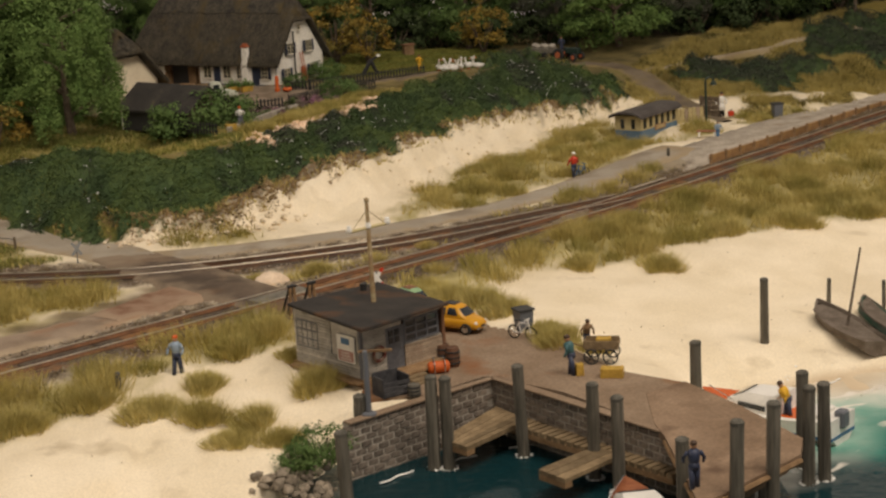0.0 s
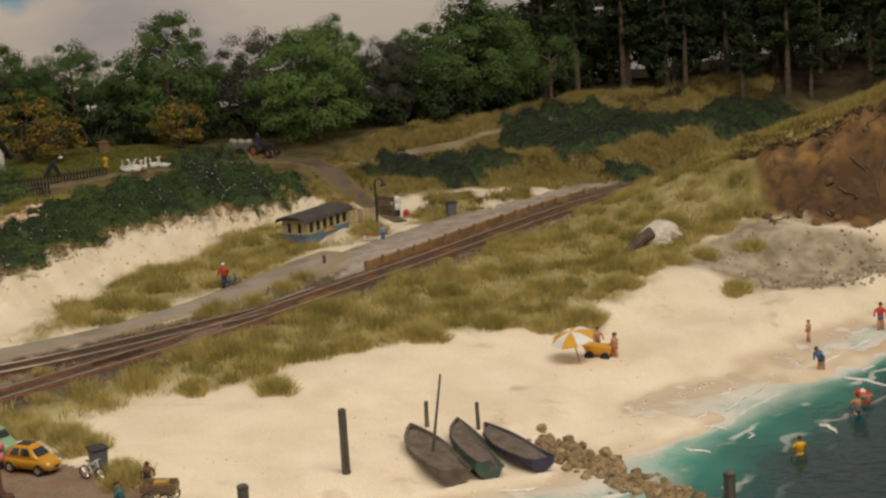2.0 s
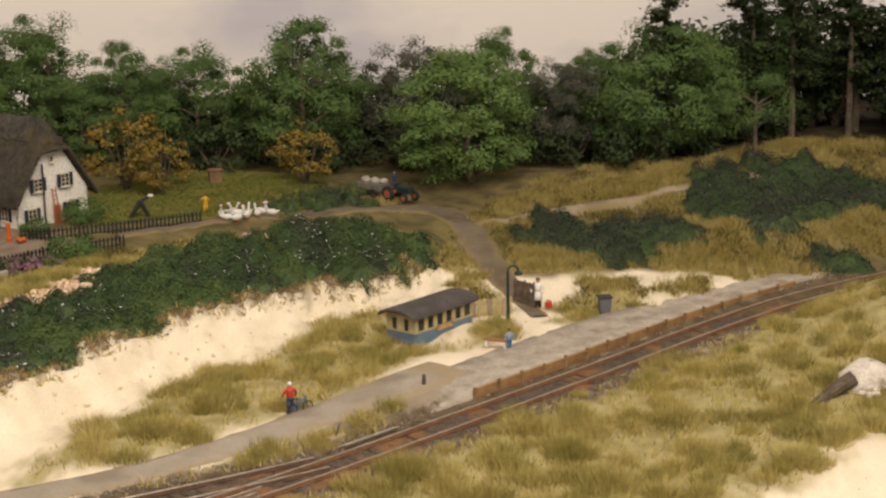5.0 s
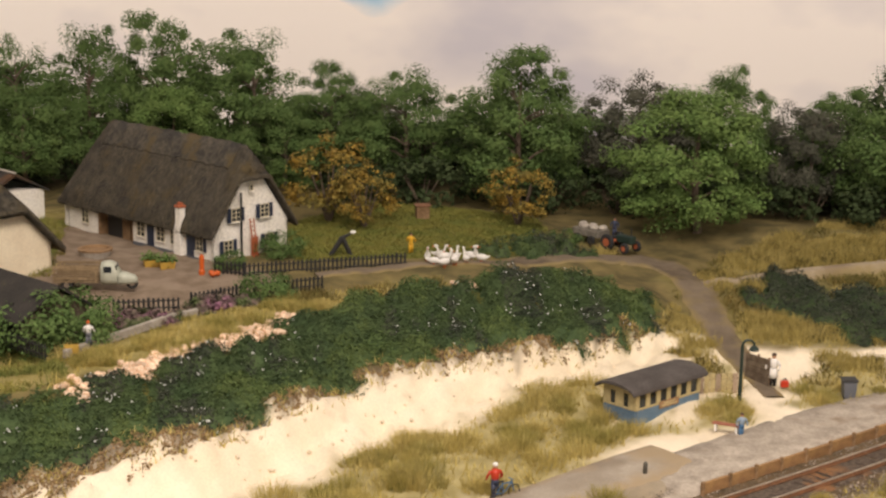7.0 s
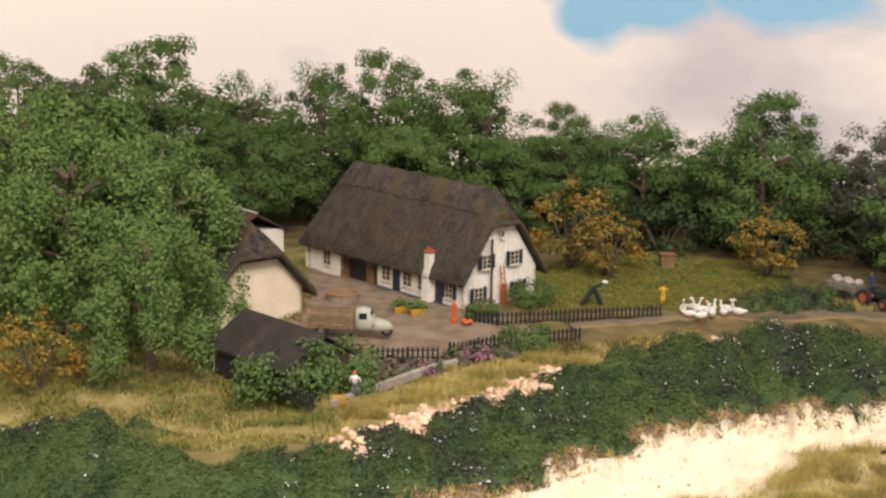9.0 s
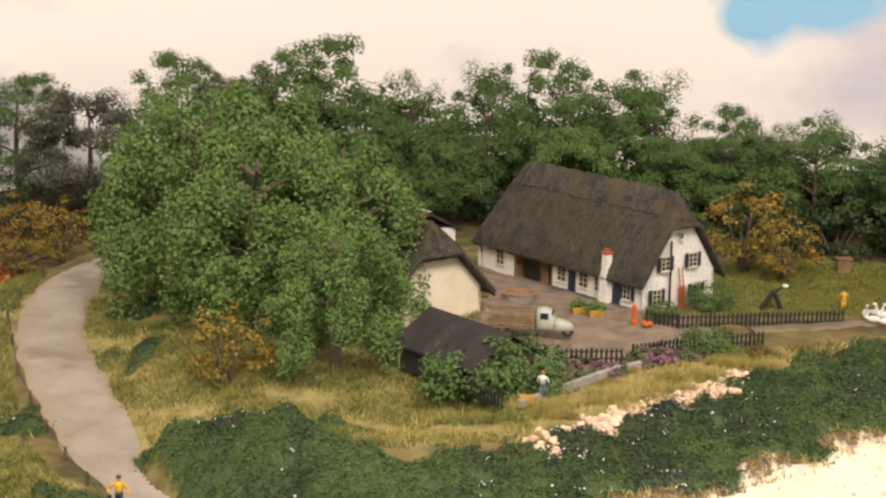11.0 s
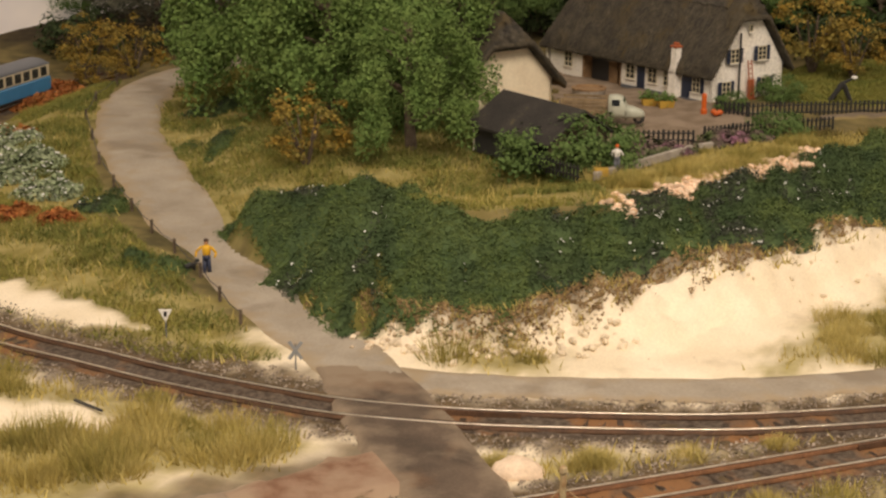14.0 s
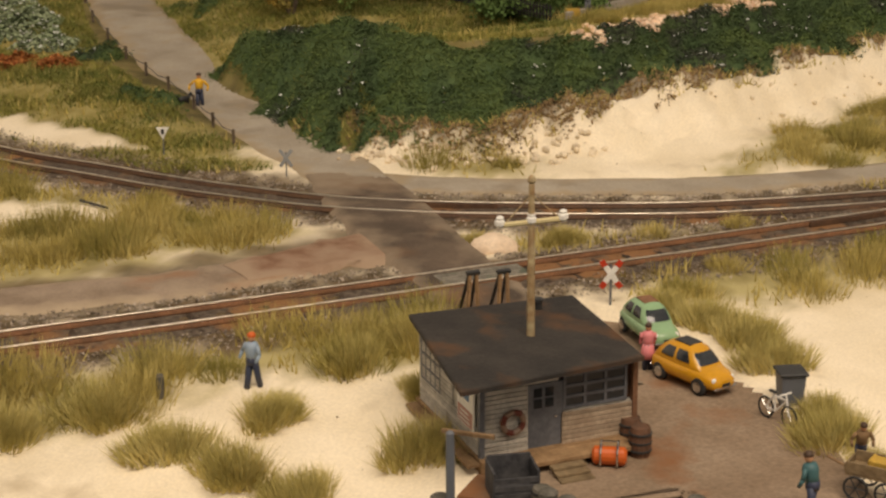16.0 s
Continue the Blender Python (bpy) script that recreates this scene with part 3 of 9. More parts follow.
# ---- sea ----
def water_material():
    m = bpy.data.materials.new("sea_water")
    m.use_nodes = True
    nt = m.node_tree
    p = nt.nodes["Principled BSDF"]
    a = nt.nodes.new("ShaderNodeAttribute")
    a.attribute_name = "depth"
    r = nt.nodes.new("ShaderNodeValToRGB")
    stops = [(0.0, (0.66, 0.54, 0.38, 1)), (0.04, (0.70, 0.64, 0.52, 1)), (0.085, (0.46, 0.54, 0.43, 1)), (0.16, (0.055, 0.37, 0.28, 1)), (0.42, (0.008, 0.21, 0.16, 1)), (0.75, (0.004, 0.062, 0.062, 1)), (1.0, (0.006, 0.03, 0.036, 1))]
    while len(r.color_ramp.elements) < len(stops):
        r.color_ramp.elements.new(0.5)
    for e, (pos, c) in zip(r.color_ramp.elements, stops):
        e.position, e.color = pos, c
    nt.links.new(a.outputs["Fac"], r.inputs[0])
    tc = nt.nodes.new("ShaderNodeTexCoord")

    def noise_of(scale, detail):
        k = nt.nodes.new("ShaderNodeTexNoise")
        k.inputs["Scale"].default_value, k.inputs["Detail"].default_value = scale, detail
        nt.links.new(tc.outputs["Object"], k.inputs["Vector"])
        return k.outputs[0]

    def calc(op, u, v=0.0, w=0.0):
        k = nt.nodes.new("ShaderNodeMath")
        k.operation = op
        for i, s in enumerate((u, v, w)):
            if isinstance(s, float):
                k.inputs[i].default_value = s
            else:
                nt.links.new(s, k.inputs[i])
        return k.outputs[0]

    def fade(v, lo, hi):
        k = nt.nodes.new("ShaderNodeMapRange")
        k.inputs[1].default_value, k.inputs[2].default_value = lo, hi
        nt.links.new(v, k.inputs[0])
        return k.outputs[0]

    off = nt.nodes.new("ShaderNodeAttribute")
    off.attribute_name = "offshore"
    # lines of foam run along the shore, broken up and thinning out to sea
    crest = calc("SINE", calc("MULTIPLY_ADD", calc("MULTIPLY_ADD", noise_of(17, 3), 6.0, off.outputs["Fac"]), 2.4, 0.0))
    lines = calc("MULTIPLY", fade(crest, 0.8, 0.97), fade(noise_of(30, 2), 0.46, 0.56))
    lines = calc("MULTIPLY", lines, fade(off.outputs["Fac"], 11.0, 3.0))
    veil = calc("MULTIPLY", calc("MULTIPLY", fade(noise_of(24, 5), 0.28, 0.6), calc("MULTIPLY", fade(off.outputs["Fac"], 6.0, 2.4), fade(off.outputs["Fac"], 0.0, 1.2))), 0.85)
    mask = calc("MAXIMUM", lines, veil)
    mx = nt.nodes.new("ShaderNodeMix")
    mx.data_type = "RGBA"
    nt.links.new(mask, mx.inputs[0])
    nt.links.new(r.outputs[0], mx.inputs[6])
    mx.inputs[7].default_value = (0.78, 0.74, 0.66, 1)
    nt.links.new(mx.outputs[2], p.inputs["Base Color"])
    nt.links.new(calc("MULTIPLY_ADD", mask, 0.4, 0.16), p.inputs["Roughness"])
    p.inputs["Specular IOR Level"].default_value = 0.14
    nz = nt.nodes.new("ShaderNodeTexNoise")
    nz.inputs["Scale"].default_value, nz.inputs["Detail"].default_value = 130, 3
    nt.links.new(tc.outputs["Object"], nz.inputs["Vector"])
    b = nt.nodes.new("ShaderNodeBump")
    b.inputs["Strength"].default_value, b.inputs["Distance"].default_value = 0.35, 0.002
    nt.links.new(nz.outputs[0], b.inputs["Height"])
    nt.links.new(b.outputs[0], p.inputs["Normal"])
    return m


SEA = -3.22
wx, wy = np.meshgrid(np.arange(-20, 142, 0.8), np.arange(20, 122, 0.8))
shore_d, _ = nearest(SHORE, wx, wy)
seaward = np.where(wy < np.interp(wx, [p[0] for p in SHORE], [p[1] for p in SHORE]), 1.0, -1.0)
shore_d = shore_d * seaward * smooth(SEA - land(wx, wy), -0.15, 0.25)
deep = smooth(shore_d + 0.6 + 1.0 * wob(wx, wy, 4, 3), 0.0, 14) ** 0.85
deep = np.maximum(deep, smooth(inside([(-20, 80), (-4, 78), (6, 78), (12, 69), (16, 68.5), (24, 66.5), (36, 64), (36, 20), (-20, 20)], wx, wy), -4.5, 1.5))
wverts = np.stack([wx, wy, SEA + 0.03 * wob(wx, wy, 1.3) * deep], -1).reshape(-1, 3)
wi = np.arange(wx.size).reshape(wx.shape)
sea_mesh = mesh_of("water", wverts, np.stack([wi[:-1, :-1], wi[:-1, 1:], wi[1:, 1:], wi[1:, :-1]], -1).reshape(-1, 4), water_material(), True)
layer = sea_mesh.attributes.new("depth", "FLOAT", "POINT")
layer.data.foreach_set("value", deep.ravel())
layer = sea_mesh.attributes.new("offshore", "FLOAT", "POINT")
layer.data.foreach_set("value", np.where(wx > 13, np.maximum(shore_d, 0.0), 40.0).ravel())
tagged(new("water", sea_mesh), "glossy turquoise and dark green modelled sea water", "water", kind="structure")


# ---- painted sky board behind the layout ----
def sky_material():
    m = bpy.data.materials.new("painted_sky_glow")
    m.use_nodes = True
    nt = m.node_tree
    p = nt.nodes["Principled BSDF"]
    p.inputs["Roughness"].default_value = 1.0
    p.inputs["Specular IOR Level"].default_value = 0.0
    tc = nt.nodes.new("ShaderNodeTexCoord")

    def noise_of(scale, detail, shift=0.0):
        mp = nt.nodes.new("ShaderNodeMapping")
        mp.inputs["Location"].default_value = (shift, shift * 0.7, 0)
        mp.inputs["Scale"].default_value = (1, 1, 1.8)
        nt.links.new(tc.outputs["Object"], mp.inputs[0])
        nz = nt.nodes.new("ShaderNodeTexNoise")
        nz.inputs["Scale"].default_value, nz.inputs["Detail"].default_value = scale, detail
        nt.links.new(mp.outputs[0], nz.inputs["Vector"])
        return nz.outputs[0]

    def math_node(op, a, b):
        k = nt.nodes.new("ShaderNodeMath")
        k.operation = op
        for i, v in enumerate((a, b)):
            if isinstance(v, float):
                k.inputs[i].default_value = v
            else:
                nt.links.new(v, k.inputs[i])
        return k.outputs[0]

    total = None
    for (cx, cz, rx, rz) in ((-0.155, 0.2, 0.05, 0.042), (-0.1, 0.215, 0.11, 0.04), (0.03, 0.22, 0.14, 0.036)):
        mp = nt.nodes.new("ShaderNodeMapping")
        mp.inputs["Location"].default_value = (-cx / rx, 0, -cz / rz)
        mp.inputs["Scale"].default_value = (1 / rx, 0, 1 / rz)
        nt.links.new(tc.outputs["Object"], mp.inputs[0])
        ln = nt.nodes.new("ShaderNodeVectorMath")
        ln.operation = "LENGTH"
        nt.links.new(mp.outputs[0], ln.inputs[0])
        blob = math_node("SUBTRACT", 1.0, ln.outputs["Value"])
        total = blob if total is None else math_node("MAXIMUM", total, blob)
    edge = math_node("ADD", total, math_node("MULTIPLY", math_node("SUBTRACT", noise_of(9, 5), 0.5), 1.3))
    mr = nt.nodes.new("ShaderNodeMapRange")
    mr.inputs[1].default_value, mr.inputs[2].default_value = 0.0, 0.45
    nt.links.new(edge, mr.inputs[0])
    cloud = nt.nodes.new("ShaderNodeValToRGB")
    cloud.color_ramp.elements[0].color, cloud.color_ramp.elements[0].position = (0.62, 0.59, 0.62, 1), 0.3
    cloud.color_ramp.elements[1].color, cloud.color_ramp.elements[1].position = (0.90, 0.83, 0.755, 1), 0.52
    nt.links.new(noise_of(4.0, 4, 3.1), cloud.inputs[0])
    mx = nt.nodes.new("ShaderNodeMix")
    mx.data_type = "RGBA"
    nt.links.new(mr.outputs[0], mx.inputs[0])
    nt.links.new(cloud.outputs[0], mx.inputs[6])
    mx.inputs[7].default_value = (0.30, 0.56, 0.74, 1)
    nt.links.new(mx.outputs[2], p.inputs["Base Color"])
    # the board glows faintly, in place of more lamp light falling on it
    nt.links.new(mx.outputs[2], p.inputs["Emission Color"])
    p.inputs["Emission Strength"].default_value = 0.12
    return m


def smooth_line(points, steps=8):
    """A Catmull-Rom curve through points."""
    p = [np.array(q, float) for q in points]
    p = [2 * p[0] - p[1]] + p + [2 * p[-1] - p[-2]]
    out = []
    for a, b, c, d in zip(p, p[1:], p[2:], p[3:]):
        for i in range(steps):
            t = i / steps
            out.append(0.5 * (2 * b + (c - a) * t + (2 * a - 5 * b + 4 * c - d) * t * t + (3 * b - a - 3 * c + d) * t ** 3))
    return np.array(out + [p[-2]])


board = [(-93, 60), (-94, 120), (-93, 150), (-88, 172), (-76, 192), (-56, 205), (-30, 211), (0, 212), (60, 212), (110, 208), (132, 190), (138, 120), (138, 40)]
board = [tuple(p) for p in smooth_line(board, 6)]
bverts = [(x, y, z) for x, y in board for z in (-10, 65)] + [(x * 1.01, y + (1 if y > 150 else 0), z) for x, y in board for z in (-10, 65)]
nb = len(board)
bfaces = [(2 * i, 2 * i + 2, 2 * i + 3, 2 * i + 1) for i in range(nb - 1)] + [(2 * nb + 2 * i, 2 * nb + 2 * i + 1, 2 * nb + 2 * i + 3, 2 * nb + 2 * i + 2) for i in range(nb - 1)]
tagged(new("backdrop", mesh_of("backdrop", bverts, bfaces, sky_material(), True)), "curved backdrop board painted with clouds and blue sky", "backdrop", kind="structure")


# ---- roads: thin draped strips ----
def even_line(points, step):
    """Points at even steps along the smoothed line, with directions."""
    c = smooth_line(points, 24)
    s = np.r_[0, np.cumsum(np.linalg.norm(np.diff(c[:, :2], axis=0), axis=1))]
    at_s = np.arange(0, s[-1], step)
    q = np.stack([np.interp(at_s, s, c[:, k]) for k in range(c.shape[1])], -1)
    d = np.gradient(q[:, :2], axis=0)
    return q, d / np.linalg.norm(d, axis=1, keepdims=True)


def strip(name, points, widths, mat, lift, label, category, step=0.6, across=9, ragged=0.4, thick=0.12, follow=0.35, fade=0.0):
    q, d = even_line(points, step)
    side = np.stack([d[:, 1], -d[:, 0]], -1)
    wl = np.interp(np.linspace(0, 1, len(q)), np.linspace(0, 1, len(widths)), widths)
    rows, verge = [], []
    for j in np.linspace(-1, 1, across):
        r = wl * j + (ragged * wob(q[:, 0], q[:, 1], 1.3, int(j > 0)) if abs(j) == 1 else 0)
        xy = q[:, :2] + side * np.asarray(r)[:, None]
        z = np.maximum(land(xy[:, 0], xy[:, 1]), q[:, 2] - 0.15) * follow + q[:, 2] * (1 - follow) + lift + 0.05 * (1 - j * j)
        rows.append(np.c_[xy, z if abs(j) < 1 else np.minimum(z, land(xy[:, 0], xy[:, 1]) + 0.02) - thick])
        end = np.minimum(np.arange(len(q)), np.arange(len(q))[::-1]) * step
        verge.append(np.maximum(abs(j) ** 3, np.clip(1 - end / fade, 0, 1) if fade else 0) * np.ones(len(q)))
    v = np.stack(rows, 1)
    i = np.arange(v.shape[0] * across).reshape(-1, across)
    f = np.stack([i[:-1, :-1], i[:-1, 1:], i[1:, 1:], i[1:, :-1]], -1).reshape(-1, 4)[:, ::-1]
    me = mesh_of(name, v.reshape(-1, 3), f.copy(), mat, True)
    me.attributes.new("verge", "FLOAT", "POINT").data.foreach_set("value", np.stack(verge, 1).ravel())
    return tagged(new(name, me), label, category, kind="structure")


def road_material(name, a, b, size, stain, dust):
    """A worn surface that goes over into loose dust and earth towards its ragged verges."""
    m = material(name, a, b, size, 0.92, 0.35, 8, spec=0.15, stain=stain, stain_size=4.5, stain_at=0.54, grained=0.1)
    nt = m.node_tree
    p = nt.nodes["Principled BSDF"]
    col = p.inputs["Base Color"].links[0].from_socket
    mp = [k for k in nt.nodes if k.type == "MAPPING"][0]
    src = nt.nodes.new("ShaderNodeAttribute")
    src.attribute_name = "verge"
    nz = nt.nodes.new("ShaderNodeTexNoise")
    nz.inputs["Scale"].default_value, nz.inputs["Detail"].default_value = 0.9, 6
    nt.links.new(mp.outputs[0], nz.inputs["Vector"])
    add = nt.nodes.new("ShaderNodeMath")
    add.operation = "MULTIPLY_ADD"
    nt.links.new(nz.outputs[0], add.inputs[0])
    add.inputs[1].default_value = 1.5
    nt.links.new(src.outputs["Fac"], add.inputs[2])
    mr = nt.nodes.new("ShaderNodeMapRange")
    mr.inputs[1].default_value, mr.inputs[2].default_value = 0.85, 1.5
    nt.links.new(add.outputs[0], mr.inputs[0])
    mx = nt.nodes.new("ShaderNodeMix")
    mx.data_type = "RGBA"
    nt.links.new(mr.outputs[0], mx.inputs[0])
    nt.links.new(col, mx.inputs[6])
    mx.inputs[7].default_value = (*dust, 1)
    nt.links.new(mx.outputs[2], p.inputs["Base Color"])
    return m


ROAD = road_material("grey_road", (0.33, 0.285, 0.225), (0.41, 0.36, 0.29), 3.0, (0.27, 0.225, 0.17), (0.36, 0.28, 0.18))
strip("road", REAR_ROAD, (1.7, 1.5, 1.5, 1.55, 1.4, 1.5, 1.7, 1.9, 1.9), ROAD, 0.1, "grey-brown dusty road along the railway", "road", fade=3.5)
strip("road", [(-16.7, 97.6, 0.14)] + [(x + 0.3, y + 0.3, z) for x, y, z in CROSS_ROAD], (1.7, 2.2, 3.0, 3.0, 2.9, 2.7, 2.5, 2.5, 2.6, 2.5, 2.4, 2.4), ROAD, 0.12, "pale dusty road bending up past the trees", "road")
PATH_DIRT = road_material("dirt_path", (0.155, 0.122, 0.086), (0.215, 0.17, 0.12), 2.0, (0.115, 0.088, 0.06), (0.26, 0.20, 0.09))
strip("path", [(-6, 147, 4.35), (0, 150.8, 4.25), (6, 154.8, 4.0), (11, 159.2, 3.55), (15, 161, 3.1), (17.9, 158.4, 2.65), (19.3, 154, 2.1), (20.2, 150, 1.7), (21.4, 145.5, 1.15), (23.3, 139.5, 0.78), (23.9, 137.6, 0.7)], (0.7, 0.6, 0.8, 1.4, 2.1, 1.9, 1.5, 1.4, 1.2, 1.0, 0.6), PATH_DIRT, 0.08, "brown dirt farm track down to the railway halt", "path", follow=1.0)
HEATH_TRACK = [(19.5, 156.5, 2.4), (23.5, 159.8, 2.8), (28, 162, 3.1), (34, 164.5, 3.4), (41, 166.5, 3.8), (49, 169, 4.2)]
strip("path", HEATH_TRACK, (0.9, 0.7, 0.6, 0.6, 0.5, 0.5), road_material("pale_heath_track", (0.34, 0.28, 0.20), (0.42, 0.35, 0.25), 1.6, (0.27, 0.21, 0.14), (0.30, 0.235, 0.12)), 0.08, "pale gravel track branching off over the heath", "path", follow=1.0)
strip("path", [(12, 163.6, 3.4), (13.5, 169, 3.1), (12.5, 176, 3.2), (12, 186, 3.3)], (1.4, 1.5, 1.6, 1.6), PATH_DIRT, 0.06, "brown dirt lane running into the dark wood", "path")


# ---- railway ----
RAIL = material("rusty_rail", (0.075, 0.042, 0.026), (0.125, 0.066, 0.036), 0.6, 0.7, 0.3, 8, spec=0.3)
RAIL_TOP = material("worn_rail_head", (0.80, 0.72, 0.60), (0.62, 0.54, 0.44), 0.9, 0.28, 0.1, 8, metal=0.8)
SLEEPER = material("brown_sleeper", (0.05, 0.034, 0.024), (0.085, 0.058, 0.04), 0.5, 0.85, 0.4, 8, piece=0.25)
BALLAST = material("ballast", (0.064, 0.046, 0.034), (0.15, 0.117, 0.088), 0.25, 0.95, 0.9, 5, stain=(0.25, 0.125, 0.055), stain_size=3.5, stain_at=0.5)


RAIL_RED = material("red_rusty_rail", (0.14, 0.067, 0.033), (0.22, 0.10, 0.046), 0.6, 0.7, 0.3, 8, spec=0.3)


def railway(points, label, web):
    track = thing("railway_track", at(0, 0, 0), label, "railway track", "railway tracks", "structure")
    q, d = even_line(points, 0.35)
    side = np.stack([d[:, 1], -d[:, 0]], -1)
    # bed of ballast with sloping shoulders
    rows = []
    for off, z in ((-2.1, -0.35), (-1.55, -0.02), (-0.9, 0.03), (-0.3, 0.0), (0.3, 0.0), (0.9, 0.03), (1.55, -0.02), (2.1, -0.35)):
        xy = q[:, :2] + side * off
        rows.append(np.c_[xy, z + 0.05 * wob(xy[:, 0], xy[:, 1], 0.5) + 0.02])
    v = np.stack(rows, 1)
    i = np.arange(v.shape[0] * 8).reshape(-1, 8)
    f = np.stack([i[:-1, :-1], i[1:, :-1], i[1:, 1:], i[:-1, 1:]], -1).reshape(-1, 4)
    part("ballast_bed", mesh_of("ballast_bed", v.reshape(-1, 3), f[:, ::-1].copy(), BALLAST, False), BALLAST, track)
    for s in (-0.84, 0.84):
        for name, prof, mat in (("rail", [(-0.1, 0.05), (0.1, 0.05), (0.035, 0.1), (0.035, 0.27), (-0.035, 0.27), (-0.035, 0.1)], web), ("rail_head", [(-0.048, 0.26), (0.048, 0.26), (0.048, 0.31), (-0.048, 0.31)], RAIL_TOP)):
            k = len(prof)
            ring = np.stack([np.c_[q[:, :2] + side * (s + o), np.full(len(q), z)] for o, z in prof], 1)
            i = np.arange(len(q) * k).reshape(-1, k)
            f = np.stack([i[:-1], np.roll(i, -1, 1)[:-1], np.roll(i, -1, 1)[1:], i[1:]], -1).reshape(-1, 4)
            part(name, mesh_of(name, ring.reshape(-1, 3), f, mat, False), mat, track)
    sleeper = mesh_of("sleeper", *(lambda b: (b.v, b.f))(Build().box((0, 0, 0), (2.75, 0.3, 0.16), bevel=0.03)), SLEEPER)
    q2, d2 = even_line(points, 0.72)
    keep = [k for k in range(len(q2)) if -48 < q2[k, 0] < 66]
    for k in keep:
        o = new("sleeper", sleeper)
        o.parent = track
        o.matrix_local = at(q2[k, 0], q2[k, 1], -0.06 + rnd.uniform(-0.02, 0.015), math.degrees(math.atan2(-d2[k, 0], d2[k, 1])) + rnd.uniform(-1.5, 1.5))
    return track


railway(TRACK_B, "rusty standard gauge track on brown sleepers passing the platform", RAIL_RED)
railway(TRACK_A, "rusty curving siding track joining the line at a turnout", RAIL)


turnout = thing("turnout_fittings", at(0, 0, 0), "dark check rails and point rods at the turnout", "turnout", kind="structure")
for line, start, length, offset in ((TRACK_B, 64.5, 4.2, 0.62), (TRACK_B, 64.5, 4.2, -0.62), (TRACK_A, 101.5, 4.4, 0.62), (TRACK_A, 101.5, 4.4, -0.62), (TRACK_B, 70.5, 4.0, 0.3), (TRACK_B, 72.0, 3.2, -0.2)):
    q, d = even_line(line, 0.35)
    q, d = q[int(start / 0.35):int((start + length) / 0.35)], d[int(start / 0.35):int((start + length) / 0.35)]
    mid = q[:, :2] + np.stack([d[:, 1], -d[:, 0]], -1) * offset
    side = np.stack([d[:, 1], -d[:, 0]], -1) * 0.05
    part("check_rail", Build().loft([[(*(m - w), 0.06), (*(m + w), 0.06), (*(m + w), 0.28), (*(m - w), 0.28)] for m, w in zip(mid, side)]), RAIL_TOP if abs(offset) < 0.5 else RAIL, turnout)
for k in range(2):
    part("point_rod", Build().tube((12.9 + 0.3 * k, 113.6 + 0.2 * k, 0.3), (15.6 + 0.3 * k, 116.6 + 0.2 * k, 0.3), 0.05, 0.05, 5), RAIL_TOP, turnout, "bare metal rod")


# ---- vegetation ----
def tri_mesh(name, tri, mat):
    """tri: an array (n, 3, 3) of triangle corners in cm."""
    return mesh_of(name, tri.reshape(-1, 3), np.arange(len(tri) * 3).reshape(-1, 3), mat)


def leaves(centre, normal, size, g, wild=0.45):
    """One small triangle for each centre, turned roughly along its normal."""
    n = len(centre)
    nrm = normal + g.normal(size=(n, 3)) * wild
    nrm /= np.linalg.norm(nrm, axis=1, keepdims=True) + 1e-9
    t = np.cross(nrm, g.normal(size=(n, 3)))
    t /= np.linalg.norm(t, axis=1, keepdims=True) + 1e-9
    b = np.cross(nrm, t)
    s = size * g.uniform(0.6, 1.4, size=(n, 1))
    return np.stack([centre + t * s, centre - t * s * 0.6 + b * s * 0.75, centre - t * s * 0.5 - b * s * 0.75], 1)


def blades(base, height, width, g, lean=0.35):
    n = len(base)
    a = g.uniform(0, 6.28, n)
    side = np.stack([np.cos(a), np.sin(a), 0 * a], -1) * width * 0.5
    tip = base + np.stack([g.normal(size=n) * lean * height, g.normal(size=n) * lean * height, height], -1)
    return np.stack([base - side, base + side, tip], 1)


def leaf_material(name, a, b, spread=0.45):
    m = material(name, a, b, 1.6, 0.75, 0.0, 3, spec=0.15, island=spread)
    return m


GREEN = leaf_material("green_foliage", (0.084, 0.145, 0.043), (0.112, 0.172, 0.052), 0.16)
FRESH = leaf_material("fresh_foliage", (0.115, 0.195, 0.052), (0.15, 0.225, 0.064), 0.18)
DARK = leaf_material("dark_foliage", (0.085, 0.088, 0.064), (0.115, 0.115, 0.082), 0.16)
PINE = leaf_material("pine_needles", (0.034, 0.054, 0.021), (0.052, 0.072, 0.028), 0.25)
AUTUMN = leaf_material("autumn_foliage", (0.30, 0.19, 0.035), (0.17, 0.145, 0.04), 0.55)
RUST = leaf_material("rust_red_foliage", (0.30, 0.095, 0.032), (0.36, 0.15, 0.045), 0.5)
SILVER = leaf_material("grey_green_foliage", (0.24, 0.30, 0.17), (0.33, 0.38, 0.24), 0.5)
HEDGE = leaf_material("hedge_foliage", (0.048, 0.078, 0.033), (0.074, 0.11, 0.042), 0.22)
HEDGE_PALE = leaf_material("grassy_hedge_foliage", (0.082, 0.128, 0.042), (0.11, 0.152, 0.05), 0.22)
HEDGE_DUSK = leaf_material("dull_hedge_foliage", (0.044, 0.055, 0.038), (0.068, 0.075, 0.052), 0.3)
BARK = material("bark", (0.09, 0.065, 0.045), (0.16, 0.125, 0.09), 0.5, 0.9, 0.7, 5)
BLOSSOM = material("white_blossom", (0.75, 0.75, 0.72), (0.62, 0.64, 0.60), 0.5, 0.7, 0, 5)


